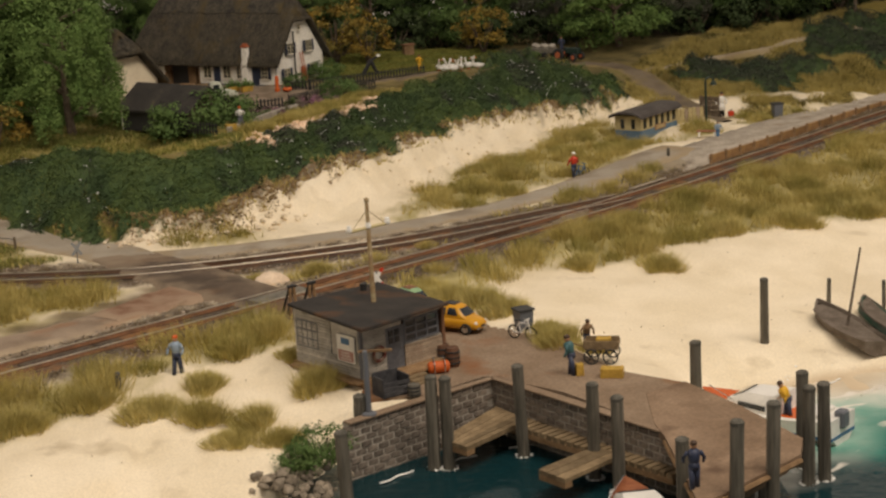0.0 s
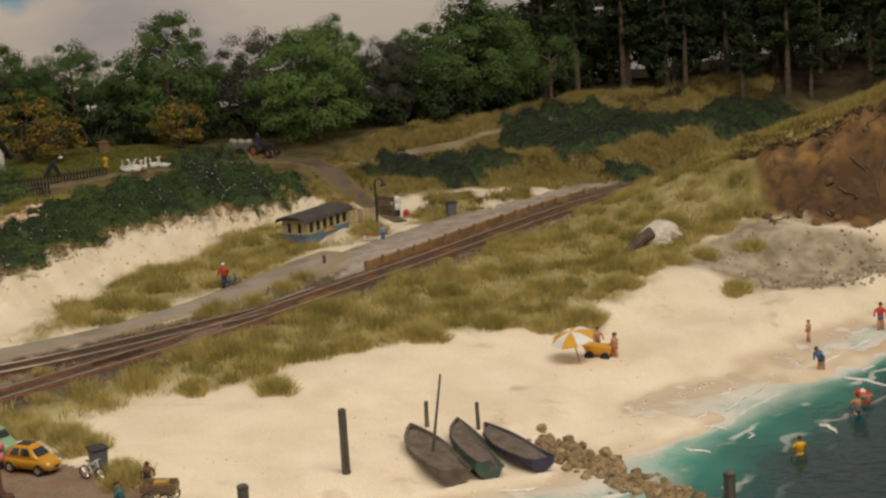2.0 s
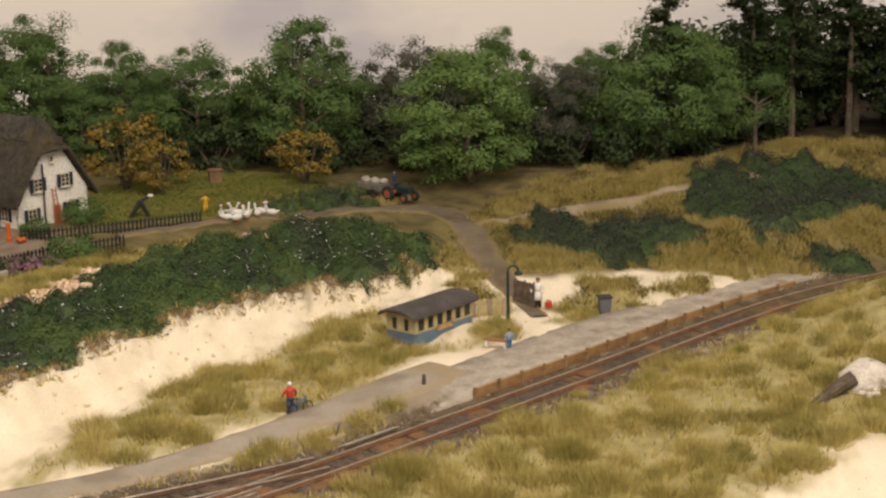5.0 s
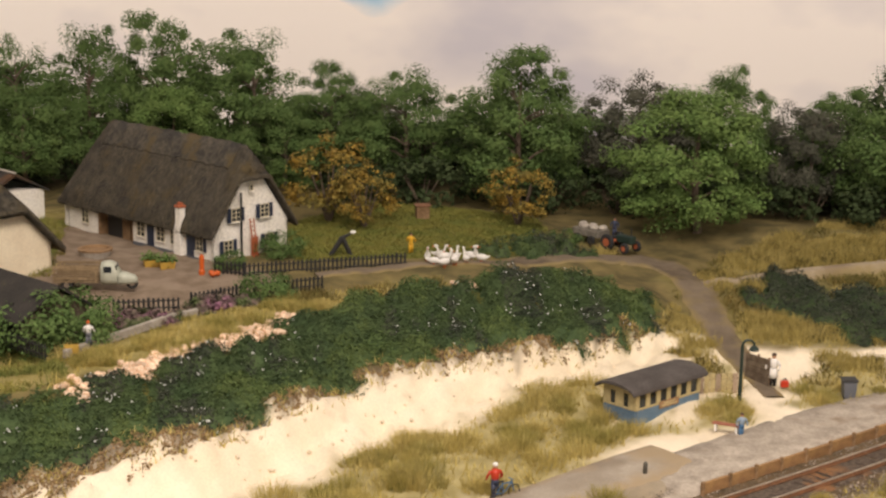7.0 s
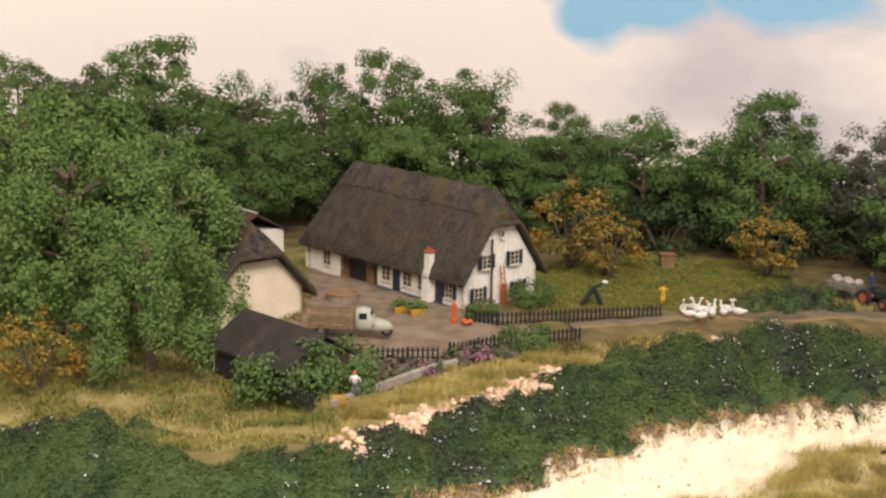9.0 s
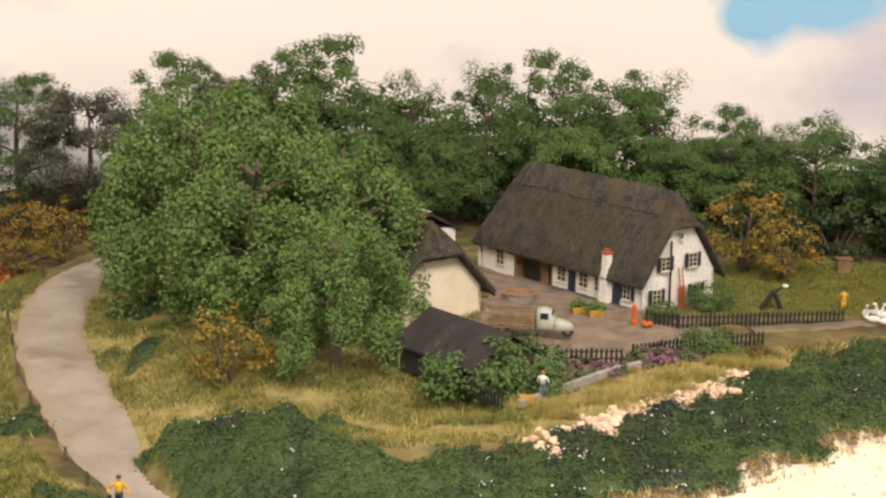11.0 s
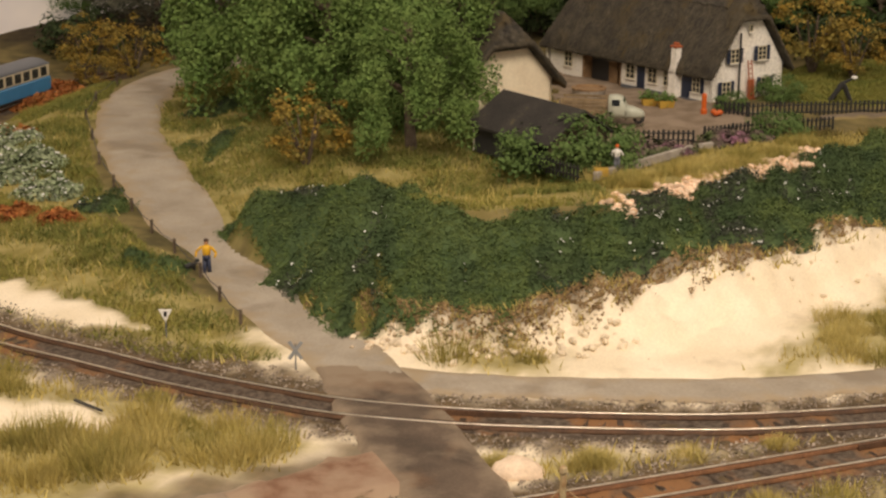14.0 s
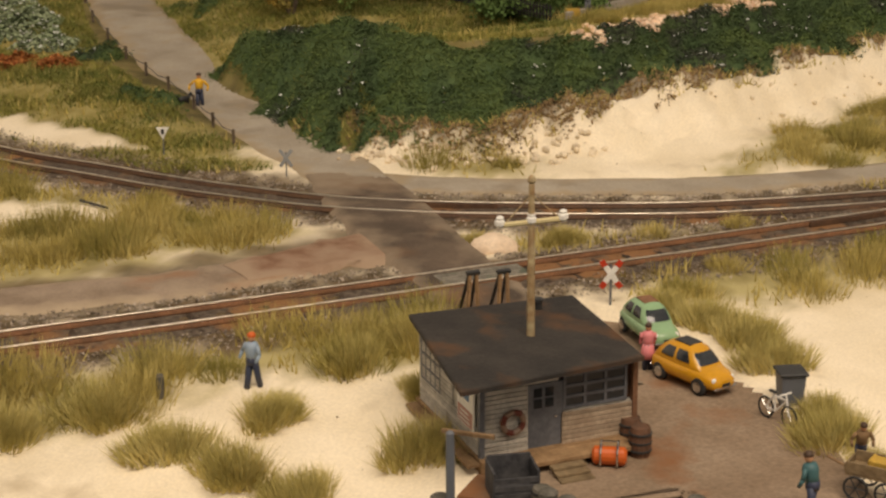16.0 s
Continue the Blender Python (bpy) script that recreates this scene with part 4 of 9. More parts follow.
def crown_mesh(seed, height, radius, mat, clumps=60, per=230, low=0.3, leaf=0.13, clump=0.255, ragged=0.24, bias=0.3):
    """Loose sprays of fine foliage round the limbs, lopsided and with gaps between them."""
    g = np.random.default_rng(seed)
    d = g.normal(size=(clumps, 3))
    d /= np.linalg.norm(d, axis=1, keepdims=True)
    d /= (np.abs(d) ** 2.7).sum(1, keepdims=True) ** (1 / 2.7)
    lobe = g.normal(size=(7, 3))
    lobe /= np.linalg.norm(lobe, axis=1, keepdims=True)
    out = 1 - ragged * 0.5 + ragged * np.clip((d @ lobe.T).max(1) / np.linalg.norm(d, axis=1), 0, 1) ** 3
    far = g.uniform(0.2, 1.0, clumps) ** 0.4 * out
    c = d * far[:, None] * np.array([radius, radius, 0.5 * height * (1 - low)])
    c[:, :2] *= np.clip(1.1 - 0.2 * np.clip(d[:, 2:], 0, 1), 0.5, 1.1)
    c[:, 2] += height * (low + 0.5 * (1 - low))
    size = radius * clump * g.uniform(0.6, 1.35, (clumps, 1)) * np.array([1, 1, 0.62])
    off = np.clip(g.normal(size=(clumps, per, 3)), -1.7, 1.7)
    pts = c[:, None] + 0.55 * off * size[:, None]
    pts[:, :, 2] -= 0.3 * size[:, None, 2] * np.hypot(off[:, :, 0], off[:, :, 1])
    nrm = 0.5 * off.reshape(-1, 3) + np.repeat(d * bias + np.array([0, 0, 0.45]), per, 0)
    return tri_mesh("crown", leaves(pts.reshape(-1, 3), nrm, leaf * 0.93, g, 0.32), mat)


def trunk_mesh(seed, height, low, radius, r0):
    g = random.Random(seed)
    b = Build()
    top = height * 0.8
    bend = (g.uniform(-0.6, 0.6), g.uniform(-0.6, 0.6))
    pts = [(bend[0] * math.sin(3 * k / 6), bend[1] * math.sin(2.3 * k / 6), top * k / 6) for k in range(7)]
    for k in range(6):
        b.tube(pts[k], pts[k + 1], r0 * (1 - 0.13 * k), r0 * (1 - 0.13 * (k + 1)), 7, False)
    for k in range(9):
        z = height * g.uniform(low * 0.9, 0.75)
        j = min(5, int(z / top * 6))
        a = g.uniform(0, 6.28)
        r = radius * g.uniform(0.38, 0.62)
        mid = (pts[j][0] + math.cos(a) * r * 0.5, pts[j][1] + math.sin(a) * r * 0.5, z + r * 0.35)
        b.tube((pts[j][0], pts[j][1], z), mid, r0 * 0.45, r0 * 0.3, 5, False)
        b.tube(mid, (pts[j][0] + math.cos(a) * r, pts[j][1] + math.sin(a) * r, z + r * 0.55), r0 * 0.3, r0 * 0.1, 5, False)
    return mesh_of("trunk", b.v, b.f, BARK)


def tree_kind(name, seed, height, radius, mat, label, low=0.3, r0=0.35, **more):
    t = thing(name, at(0, 0, -50), label, "tree", "trees")
    part("trunk", trunk_mesh(seed, height, low, radius, r0), BARK, t)
    part("crown", crown_mesh(seed, height, radius, mat, low=low, **more), mat, t)
    return t


def plant(kind, spots):
    """Sets copies of a kind at (x, y, size, turn); the first spot takes the original."""
    for i, (x, y, s, r) in enumerate(spots):
        m = at(x, y, ground_z(x, y) - 0.15, r)
        o = copy_thing(kind, m) if i else kind
        o.matrix_world = m @ Matrix.Scale(s, 4)


def grove(kind, height, radius, spots):
    """Trees of a kind, each at (x, y, width of its crown, height of its top over the tracks, turn)."""
    for i, (x, y, w, top, r) in enumerate(spots):
        foot = ground_z(x, y) - 0.15
        m = at(x, y, foot, r)
        wide, tall = w / (2 * radius), (top - foot) / height
        o = copy_thing(kind, m) if i else kind
        o.matrix_world = m @ Matrix.Diagonal((wide, wide, tall, 1))


oak = tree_kind("broadleaf_tree", 3, 13, 5.0, GREEN, "dense green broadleaf model tree", 0.1, clumps=84, per=280, clump=0.24, leaf=0.14)
beech = tree_kind("broadleaf_tree", 4, 13, 5.0, GREEN, "tall green broadleaf model tree with gaps", 0.16, clumps=76, per=280, clump=0.24, leaf=0.14)
maple = tree_kind("broadleaf_tree", 8, 13, 5.0, FRESH, "broad fresh green model tree", 0.08, clumps=96, per=280, clump=0.225, leaf=0.14)
airy = tree_kind("broadleaf_tree", 9, 13, 5.0, GREEN, "thin airy green tree with a bare trunk", 0.5, clumps=26, per=130, clump=0.3)
dull = tree_kind("broadleaf_tree", 11, 13, 5.0, DARK, "grey-brown dull leaved model tree", 0.08, clumps=78, per=260, clump=0.24, leaf=0.14)
grove(oak, 13, 5, [(-51, 181, 12.6, 18.4, 20), (-27.8, 181, 9.0, 18.0, 200), (-13.0, 182, 7.6, 14.1, 130), (4.0, 177, 10.4, 16.6, 310), (-82, 182, 10.4, 13.6, 10), (-42, 176, 7.5, 12.5, 140), (46, 186, 9.5, 15, 70), (-64, 182, 10.0, 16.4, 250), (30, 183, 8, 13.2, 33)])
grove(beech, 13, 5, [(-34.4, 181, 7.4, 16.6, 40), (-20.0, 181, 9.0, 16.6, 160), (-5.8, 180, 8.4, 13.9, 250), (21.4, 181, 6.6, 14.8, 80), (35, 174, 10.9, 15.7, 300), (-37.5, 174, 8.0, 12.6, 15), (-16, 177, 7.5, 11.8, 200)])
grove(maple, 13, 5, [(18.8, 169, 11.2, 14.6, 0), (-48, 169, 9.0, 13.5, 220), (-25, 176, 7.5, 12.6, 20), (38.4, 180, 8, 14.5, 75)])
grove(airy, 13, 5, [(-41.6, 182, 6.0, 16.3, 0), (42.2, 168.5, 6.8, 12.6, 120), (6.6, 184, 6, 12.6, 45), (-9.6, 186, 6, 13, 60)])
grove(dull, 13, 5, [(-59.6, 184, 8.6, 15.6, 0), (13.6, 181, 8.2, 14.5, 100), (27.6, 179, 6.8, 13.0, 200), (-72, 178, 10.5, 14.2, 260), (-12, 187, 7, 12, 30)])
grove(tree_kind("broadleaf_tree", 14, 13, 5.0, GREEN, "dense dark green tree at the back of the wood", 0.0, clumps=66, per=120, leaf=0.24), 13, 5, [(-62 + 9.3 * k, 191 + 2.5 * math.sin(k * 2.2), 11.5, 12.2 + 0.7 * ((k * 5) % 3) - (2.6 if 4 < k < 11 else 0), 71 * k) for k in range(13)])


def weeping_crown(seed, height, radius, mat, boughs=17, clumps=13, per=150, leaf=0.13):
    """Separate drooping boughs with dark gaps between them."""
    g = np.random.default_rng(seed)
    tris = []
    for k in range(boughs):
        a = k * 2.4 + g.uniform(-0.4, 0.4)
        u = 1 - (k + 0.5) / boughs
        reach = radius * (0.25 + 0.6 * math.sqrt(1 - u * u)) * g.uniform(0.8, 1.12)
        c = np.array([math.cos(a) * reach, math.sin(a) * reach, height * (0.2 + 0.68 * u) + g.uniform(-0.6, 0.6)])
        size = radius * g.uniform(0.26, 0.38)
        for _ in range(clumps):
            d = g.normal(size=3)
            d /= np.linalg.norm(d)
            q = c + d * size * np.array([0.75, 0.75, 0.6]) * g.uniform(0.6, 1.05)
            q[2] -= max(0.0, d[0] * math.cos(a) + d[1] * math.sin(a)) * size * 0.9
            r = size * g.uniform(0.3, 0.5)
            n = g.normal(size=(per, 3))
            n /= np.linalg.norm(n, axis=1, keepdims=True)
            pts = q + n * r * (0.6 + 0.55 * g.random((per, 1))) * np.array([1, 1, 0.8])
            pts[:, 2:] -= g.random((per, 1)) ** 2.5 * r * 2.4
            tris.append(leaves(pts, n + np.array([0, 0, 0.4]), leaf, g))
    return tri_mesh("crown", np.concatenate(tris), mat)


def willow_kind(seed, height, radius, label):
    t = thing("weeping_tree", at(0, 0, -50), label, "tree", "trees")
    part("trunk", trunk_mesh(seed, height, 0.15, radius, 0.55), BARK, t)
    part("crown", weeping_crown(seed, height, radius, FRESH), FRESH, t)
    return t


plant(willow_kind(21, 13.6, 6.2, "large fresh green drooping tree beside the farm"), [(-28.2, 131, 0.72, 0), (-36, 137.5, 1.06, 75), (-40.5, 146.5, 1.2, 250)])
plant(willow_kind(22, 14, 6.4, "broad fresh green drooping tree beside the farm"), [(-44, 144, 1.16, 140), (-32.5, 140.5, 1.04, 20)])


def pine_kind(seed, height):
    t = thing("pine_tree", at(0, 0, -50), "dark pine tree with a bare lower trunk", "tree", "trees")
    g = np.random.default_rng(seed)
    b = Build()
    b.tube((0, 0, 0), (0.1, 0.05, height * 0.95), 0.32, 0.05, 7)
    tris = []
    for k in range(26):
        z = height * (0.3 + 0.68 * k / 26)
        a = g.uniform(0, 6.28)
        r = (1.05 - 0.75 * (k / 26)) * g.uniform(1.7, 2.9)
        tip = np.array([math.cos(a) * r, math.sin(a) * r, z + 0.1 * r])
        b.tube((0, 0, z), tuple(tip), 0.07, 0.02, 4)
        s = g.random((170, 1)) ** 0.6
        pts = np.array([0, 0, z]) + s * (tip - [0, 0, z]) + g.normal(size=(170, 3)) * np.array([0.36, 0.36, 0.16]) * (0.4 + s)
        tris.append(leaves(pts, np.tile([0, 0, 1.0], (170, 1)), 0.2, g))
    part("trunk", mesh_of("trunk", b.v, b.f, BARK), BARK, t)
    part("crown", tri_mesh("crown", np.concatenate(tris), PINE), PINE, t)
    return t


plant(pine_kind(31, 15), [(35.3, 173, 1.0, 0), (47, 179, 1.05, 90), (53, 181, 1.1, 200), (59, 184, 1.05, 20), (66, 183, 1.15, 140), (72, 180, 1.1, 250), (80, 178, 1.15, 75), (88, 182, 1.1, 15), (63, 172, 0.7, 50)])
plant(pine_kind(32, 14), [(50, 186, 1.1, 100), (56, 176, 0.95, 170), (62, 190, 1.2, 260), (69, 189, 1.15, 340), (76, 186, 1.15, 60), (44, 188, 1.1, 120), (95, 178, 1.1, 210), (70, 171, 0.75, 10), (77, 167, 0.7, 95)])


def bush_kind(name, seed, height, radius, mat, label, group="bushes", clumps=26, per=90, clump=0.34, leaf=0.17):
    t = thing(name, at(0, 0, -50), label, "bush", group)
    g = random.Random(seed)
    b = Build()
    for k in range(6):
        a = g.uniform(0, 6.28)
        b.tube((0, 0, -0.1), (math.cos(a) * radius * 0.5, math.sin(a) * radius * 0.5, height * 0.6), 0.12, 0.04, 5)
    part("stem", b, BARK, t)
    part("crown", crown_mesh(seed, height, radius, mat, clumps=clumps, per=per, low=0.15, clump=clump, leaf=leaf), mat, t)
    return t


plant(bush_kind("autumn_bush", 41, 5.2, 2.4, AUTUMN, "golden brown autumn bush with thin stems", clumps=46, per=52, clump=0.22, leaf=0.13), [(-33.2, 126.6, 0.98, 0), (5.2, 166.5, 1.05, 80), (-9.2, 164.5, 1.35, 200), (-6, 162.5, 1.0, 10), (-72, 166, 1.1, 150), (-66, 163, 1.15, 20), (-67.3, 158.6, 0.75, 95)])

plant(bush_kind("undergrowth_bush", 48, 4.2, 3.0, PINE, "dark green undergrowth bush at the wood's edge", "undergrowth", clumps=22, per=60, leaf=0.24), [(-40 + 5.2 * k, 176 + 3.5 * math.sin(k * 1.7) + (3 if 8 < -40 + 5.2 * k < 17 else 0), 0.8 + 0.25 * ((k * 7) % 5) / 5, 67 * k) for k in range(17)] + [(-52, 176, 1.1, 10), (-60, 178, 1.1, 80), (-68, 176, 1.0, 40), (-76, 172, 1.1, 200), (-46, 180, 1.2, 10)] + [(-58 + 5.3 * k, 187 + 1.5 * math.sin(k * 2.9), 1.05 + 0.15 * (k % 3), 41 * k) for k in range(20)])
plant(bush_kind("undergrowth_bush", 49, 6.5, 3.6, PINE, "dark conifer undergrowth deep in the hill wood", "undergrowth", clumps=24, per=60, leaf=0.26), [(42 + 5 * k, 187 + 2 * math.sin(k * 2.1), 1.1 + 0.12 * (k % 3), 50 * k) for k in range(13)] + [(57 + 6 * k, 178 + 2 * math.sin(k * 1.3), 0.8, 31 * k) for k in range(7)] + [(38 + 5.2 * k, 195 + 1.5 * math.sin(k * 2.4), 1.7, 77 * k) for k in range(13)])
plant(pine_kind(34, 15), [(58 + 5 * k, 176 + 3 * math.sin(k * 2.3) - 0.3 * k, 0.95 + 0.08 * (k % 3), 53 * k) for k in range(9)])
plant(pine_kind(33, 15), [(44 + 4.1 * k, 183 + 5 * math.sin(k * 1.9), 1.0 + 0.06 * (k % 4), 77 * k) for k in range(15)] )


def scatter(n, box, test, seed):
    g = np.random.default_rng(seed)
    x, y = g.uniform(box[0], box[1], n), g.uniform(box[2], box[3], n)
    keep = test(x, y, g)
    return x[keep], y[keep], g


def clear_of(x, y, gap=0.0):
    """Off the tracks, roads, paths and the court."""
    ok = (nearest(TRACK_A, x, y)[0] > 1.75 + gap) & (nearest(TRACK_B, x, y)[0] > 1.75 + gap)
    ok &= (nearest(REAR_ROAD, x, y)[0] + 0.35 * wob(x, y, 1.5, 6) > 1.3 + gap) & (nearest(CROSS_ROAD, x, y)[0] + 0.45 * wob(x, y, 1.3, 3) > 2.35 + gap)
    ok &= inside(COURT, x, y) < -0.2 - gap
    ok &= nearest([(-6, 147, 0), (6, 154.8, 0), (11, 159.2, 0), (15, 161, 0), (17.9, 158.4, 0), (19.3, 154, 0), (21.4, 145.5, 0), (23.3, 139.5, 0)], x, y)[0] + 0.3 * wob(x, y, 1.2, 6) > 1.25
    ok &= nearest(HEATH_TRACK, x, y)[0] + 0.2 * wob(x, y, 1.2, 6) > 0.6
    ok &= inside([(15.2, 122.5), (14, 124.6), (20, 131.4), (27, 135.6), (45, 149), (46, 147), (26, 128)], x, y) < 0
    ok &= nearest([(-27, 83.2, 0), (-19, 88.4, 0), (-13, 92.6, 0)], x, y)[0] > 1.9
    ok &= nearest([(-14.3, 94, 0), (-8.5, 90.5, 0)], x, y)[0] > 2.2
    return ok


STRAW = leaf_material("straw_grass", (0.42, 0.335, 0.10), (0.53, 0.435, 0.16), 0.2)
TURF = leaf_material("green_turf", (0.20, 0.205, 0.05), (0.31, 0.275, 0.075), 0.2)

# dry dune grass, denser in clumps
def dense_grass(x, y, g):
    keep = (grass_in(x, y) > g.uniform(-0.6, 1.3, len(x))) & clear_of(x, y) & (hedge_in(x, y) < 0.2) & (inside(LAWN_AREA, x, y) < 0) & ((inside(BANKS[0], x, y) < 0) & (inside(BANKS[1], x, y) < 0) | (g.random(len(x)) < 0.2))
    return keep & (0.5 + 0.75 * wob(x, y, 1.5, 3) > g.random(len(x)) * 0.9)


x, y, g = scatter(210000, (-58, 60, 64, 150), dense_grass, 51)
near = np.clip(1.25 - (y - 75) / 160, 0.6, 1.2)
hgt = (0.26 + 0.24 * g.random(len(x)) + 0.3 * np.clip(wob(x, y, 1.7, 3), 0, 1)) * near
base = np.stack([x, y, land(x, y) - 0.04], -1)
tagged(new("dune_grass", tri_mesh("dune_grass", blades(base, hgt, 0.1, g, 0.34), STRAW)), "dry olive and straw coloured dune grass tufts", "grass", kind="stuff")


HEATH_STRAW = leaf_material("heath_straw", (0.16, 0.12, 0.036), (0.225, 0.17, 0.055), 0.3)
HEATH_OLIVE = leaf_material("heath_olive", (0.125, 0.11, 0.034), (0.18, 0.15, 0.05), 0.3)


def far_grass(x, y, g):
    return (grass_in(x, y) > 0) & ((inside(BANKS[0], x, y) < 0) & (inside(BANKS[1], x, y) < 0)) & clear_of(x, y) & (hedge_in(x, y) < 0.2) & (inside(SLOPE, x, y) < 0) & (0.5 + 0.9 * wob(x, y, 3, 6) > g.random(len(x)))


x, y, g = scatter(330000, (-30, 104, 140, 184), far_grass, 52)
base = np.stack([x, y, land(x, y) - 0.04], -1)
tri = blades(base, 0.16 + 0.3 * g.random(len(x)) + 0.25 * np.clip(wob(x, y, 1.6, 8), 0, 1), 0.12, g, 0.6)
olive = wob(x, y, 5.0, 14) + 0.4 * g.normal(size=len(x)) > -0.05
tagged(new("heath_grass", tri_mesh("heath_grass", tri[~olive], HEATH_STRAW)), "ochre heath grass on the slopes behind the line", "grass", kind="stuff")
tagged(new("heath_grass", tri_mesh("heath_grass", tri[olive], HEATH_OLIVE)), "dull olive heath grass on the slopes behind the line", "grass", kind="stuff")

x, y, g = scatter(60000, (-14, 10, 148, 175), lambda x, y, g: inside(LAWN_AREA, x, y) > g.uniform(-0.3, 0.5, len(x)), 53)
base = np.stack([x, y, land(x, y) - 0.02], -1)
tagged(new("lawn", tri_mesh("lawn", blades(base, 0.12 + 0.1 * g.random(len(x)), 0.1, g, 0.7), leaf_material("lawn_turf", (0.15, 0.17, 0.04), (0.22, 0.205, 0.05), 0.12))), "short yellow-green farm lawn", "grass", kind="stuff")

# greener turf on the bank beside the bending road and under the trees
x, y, g = scatter(400000, (-66, -12, 101, 160), lambda x, y, g: ((inside(BANKS[0], x, y) > 0) | (inside(BANKS[1], x, y) > 0) | (inside(BANKS[2], x, y) > -0.5)) & clear_of(x, y) & (sand_in(x, y) < 0) & (wob(x, y, 2.4, 5) > g.uniform(-0.8, 0.8, len(x))), 54)
base = np.stack([x, y, land(x, y) - 0.02], -1)
tri = blades(base, 0.16 + 0.22 * g.random(len(x)) + 0.2 * np.clip(wob(x, y, 1.4, 3), 0, 1), 0.075, g, 0.6)
mossy = wob(x, y, 4.2, 15) + 0.35 * g.normal(size=len(x)) > 0.0
tagged(new("bank_turf", tri_mesh("bank_turf", tri[~mossy], TURF)), "yellow-green turf on the banks beside the road", "grass", kind="stuff")
tagged(new("bank_turf", tri_mesh("bank_turf", tri[mossy], leaf_material("moss_turf", (0.13, 0.155, 0.04), (0.20, 0.20, 0.055), 0.25))), "mossy green turf on the banks beside the road", "grass", kind="stuff")


def tuft_kind(seed, radius, height, mat, label, n=520):
    g = np.random.default_rng(seed)
    a, r = g.uniform(0, 6.283, n), radius * g.random(n) ** 0.6
    lobe = g.normal(size=(6, 2)) * radius * 0.42
    base = np.stack([0.55 * r * np.cos(a), 0.55 * r * np.sin(a), 0 * r - 0.15], -1)
    base[:, :2] += lobe[g.integers(0, 6, n)]
    r = np.hypot(base[:, 0], base[:, 1])
    tri = blades(base, height * np.clip(1.1 - 0.5 * r / radius, 0.4, 1.1) * g.uniform(0.6, 1.1, n) + 0.15, 0.045, g, 0.3)
    tri[:, 2, :2] += base[:, :2] * 0.35
    ob = new("grass_tuft", tri_mesh("grass_tuft", tri, mat))
    return tagged(ob, label, "grass tuft", "grass tufts")


# clumps of long dune grass, closing up into a thicket along the line
g = np.random.default_rng(58)
cx, cy = g.uniform(-50, 58, 4300), g.uniform(66, 140, 4300)
ok = (grass_in(cx, cy) > 0.25) & clear_of(cx, cy, 0.35) & (hedge_in(cx, cy) < -0.2) & (inside(BANKS[0], cx, cy) < 0) & (inside(BANKS[1], cx, cy) < 0) & (inside(LAWN_AREA, cx, cy) < 0) & (wob(cx, cy, 2.0, 6) > g.uniform(-1.0, 0.3, len(cx)))
cx, cy = cx[ok], cy[ok]
size = g.uniform(0.6, 1.4, len(cx)) * np.clip(1.1 - (cy - 85) / 130, 0.55, 1.1)
n = 290
a, r = g.uniform(0, 6.283, (len(cx), n)), g.random((len(cx), n)) ** 0.6
bx, by = cx[:, None] + size[:, None] * r * np.cos(a), cy[:, None] + size[:, None] * r * np.sin(a)
hg = size[:, None] * g.uniform(0.6, 1.15, (len(cx), n)) * (1.1 - 0.4 * r)
base = np.stack([bx.ravel(), by.ravel(), land(bx.ravel(), by.ravel()) - 0.05], -1)
tri = blades(base, hg.ravel(), 0.04, g, 0.26)
tri[:, 2, 0] += 0.35 * (bx - cx[:, None]).ravel()
tri[:, 2, 1] += 0.35 * (by - cy[:, None]).ravel()
olive = np.repeat(g.random(len(cx)) < 0.4, n)
tagged(new("dune_grass", tri_mesh("dune_grass", tri[~olive], STRAW)), "long straw coloured dune grass standing in soft clumps", "grass", kind="stuff")
tagged(new("dune_grass", tri_mesh("dune_grass", tri[olive], leaf_material("olive_grass", (0.28, 0.245, 0.065), (0.37, 0.315, 0.10), 0.25))), "long olive dune grass standing in soft clumps", "grass", kind="stuff")


# taller tussocks on the heath along the wood and the farm track
g = np.random.default_rng(59)
cx, cy = g.uniform(6, 72, 5200), g.uniform(143, 176, 5200)
ok = (grass_in(cx, cy) > 0.1) & clear_of(cx, cy, 0.2) & (hedge_in(cx, cy) < -0.1) & (inside(SLOPE, cx, cy) < 0) & ((wob(cx, cy, 4.5, 20) > g.uniform(-0.5, 0.5, len(cx))) | (inside([(20, 163.5), (24, 166), (33, 168), (40, 169.5), (41, 168), (34, 166), (27, 163.6), (22, 161.6)], cx, cy) > 0))
cx, cy = cx[ok], cy[ok]
size, n = g.uniform(0.5, 1.15, len(cx)), 90
a, r = g.uniform(0, 6.283, (len(cx), n)), g.random((len(cx), n)) ** 0.6
bx, by = cx[:, None] + size[:, None] * r * np.cos(a), cy[:, None] + size[:, None] * r * np.sin(a)
base = np.stack([bx.ravel(), by.ravel(), land(bx.ravel(), by.ravel()) - 0.05], -1)
tri = blades(base, (0.8 * size[:, None] * g.uniform(0.6, 1.15, (len(cx), n)) * (1.1 - 0.4 * r)).ravel(), 0.07, g, 0.3)
tagged(new("heath_grass", tri_mesh("heath_grass", tri, leaf_material("heath_tussock", (0.34, 0.27, 0.08), (0.44, 0.355, 0.125), 0.2))), "soft ochre tussocks along the wood and the farm track", "grass", kind="stuff")


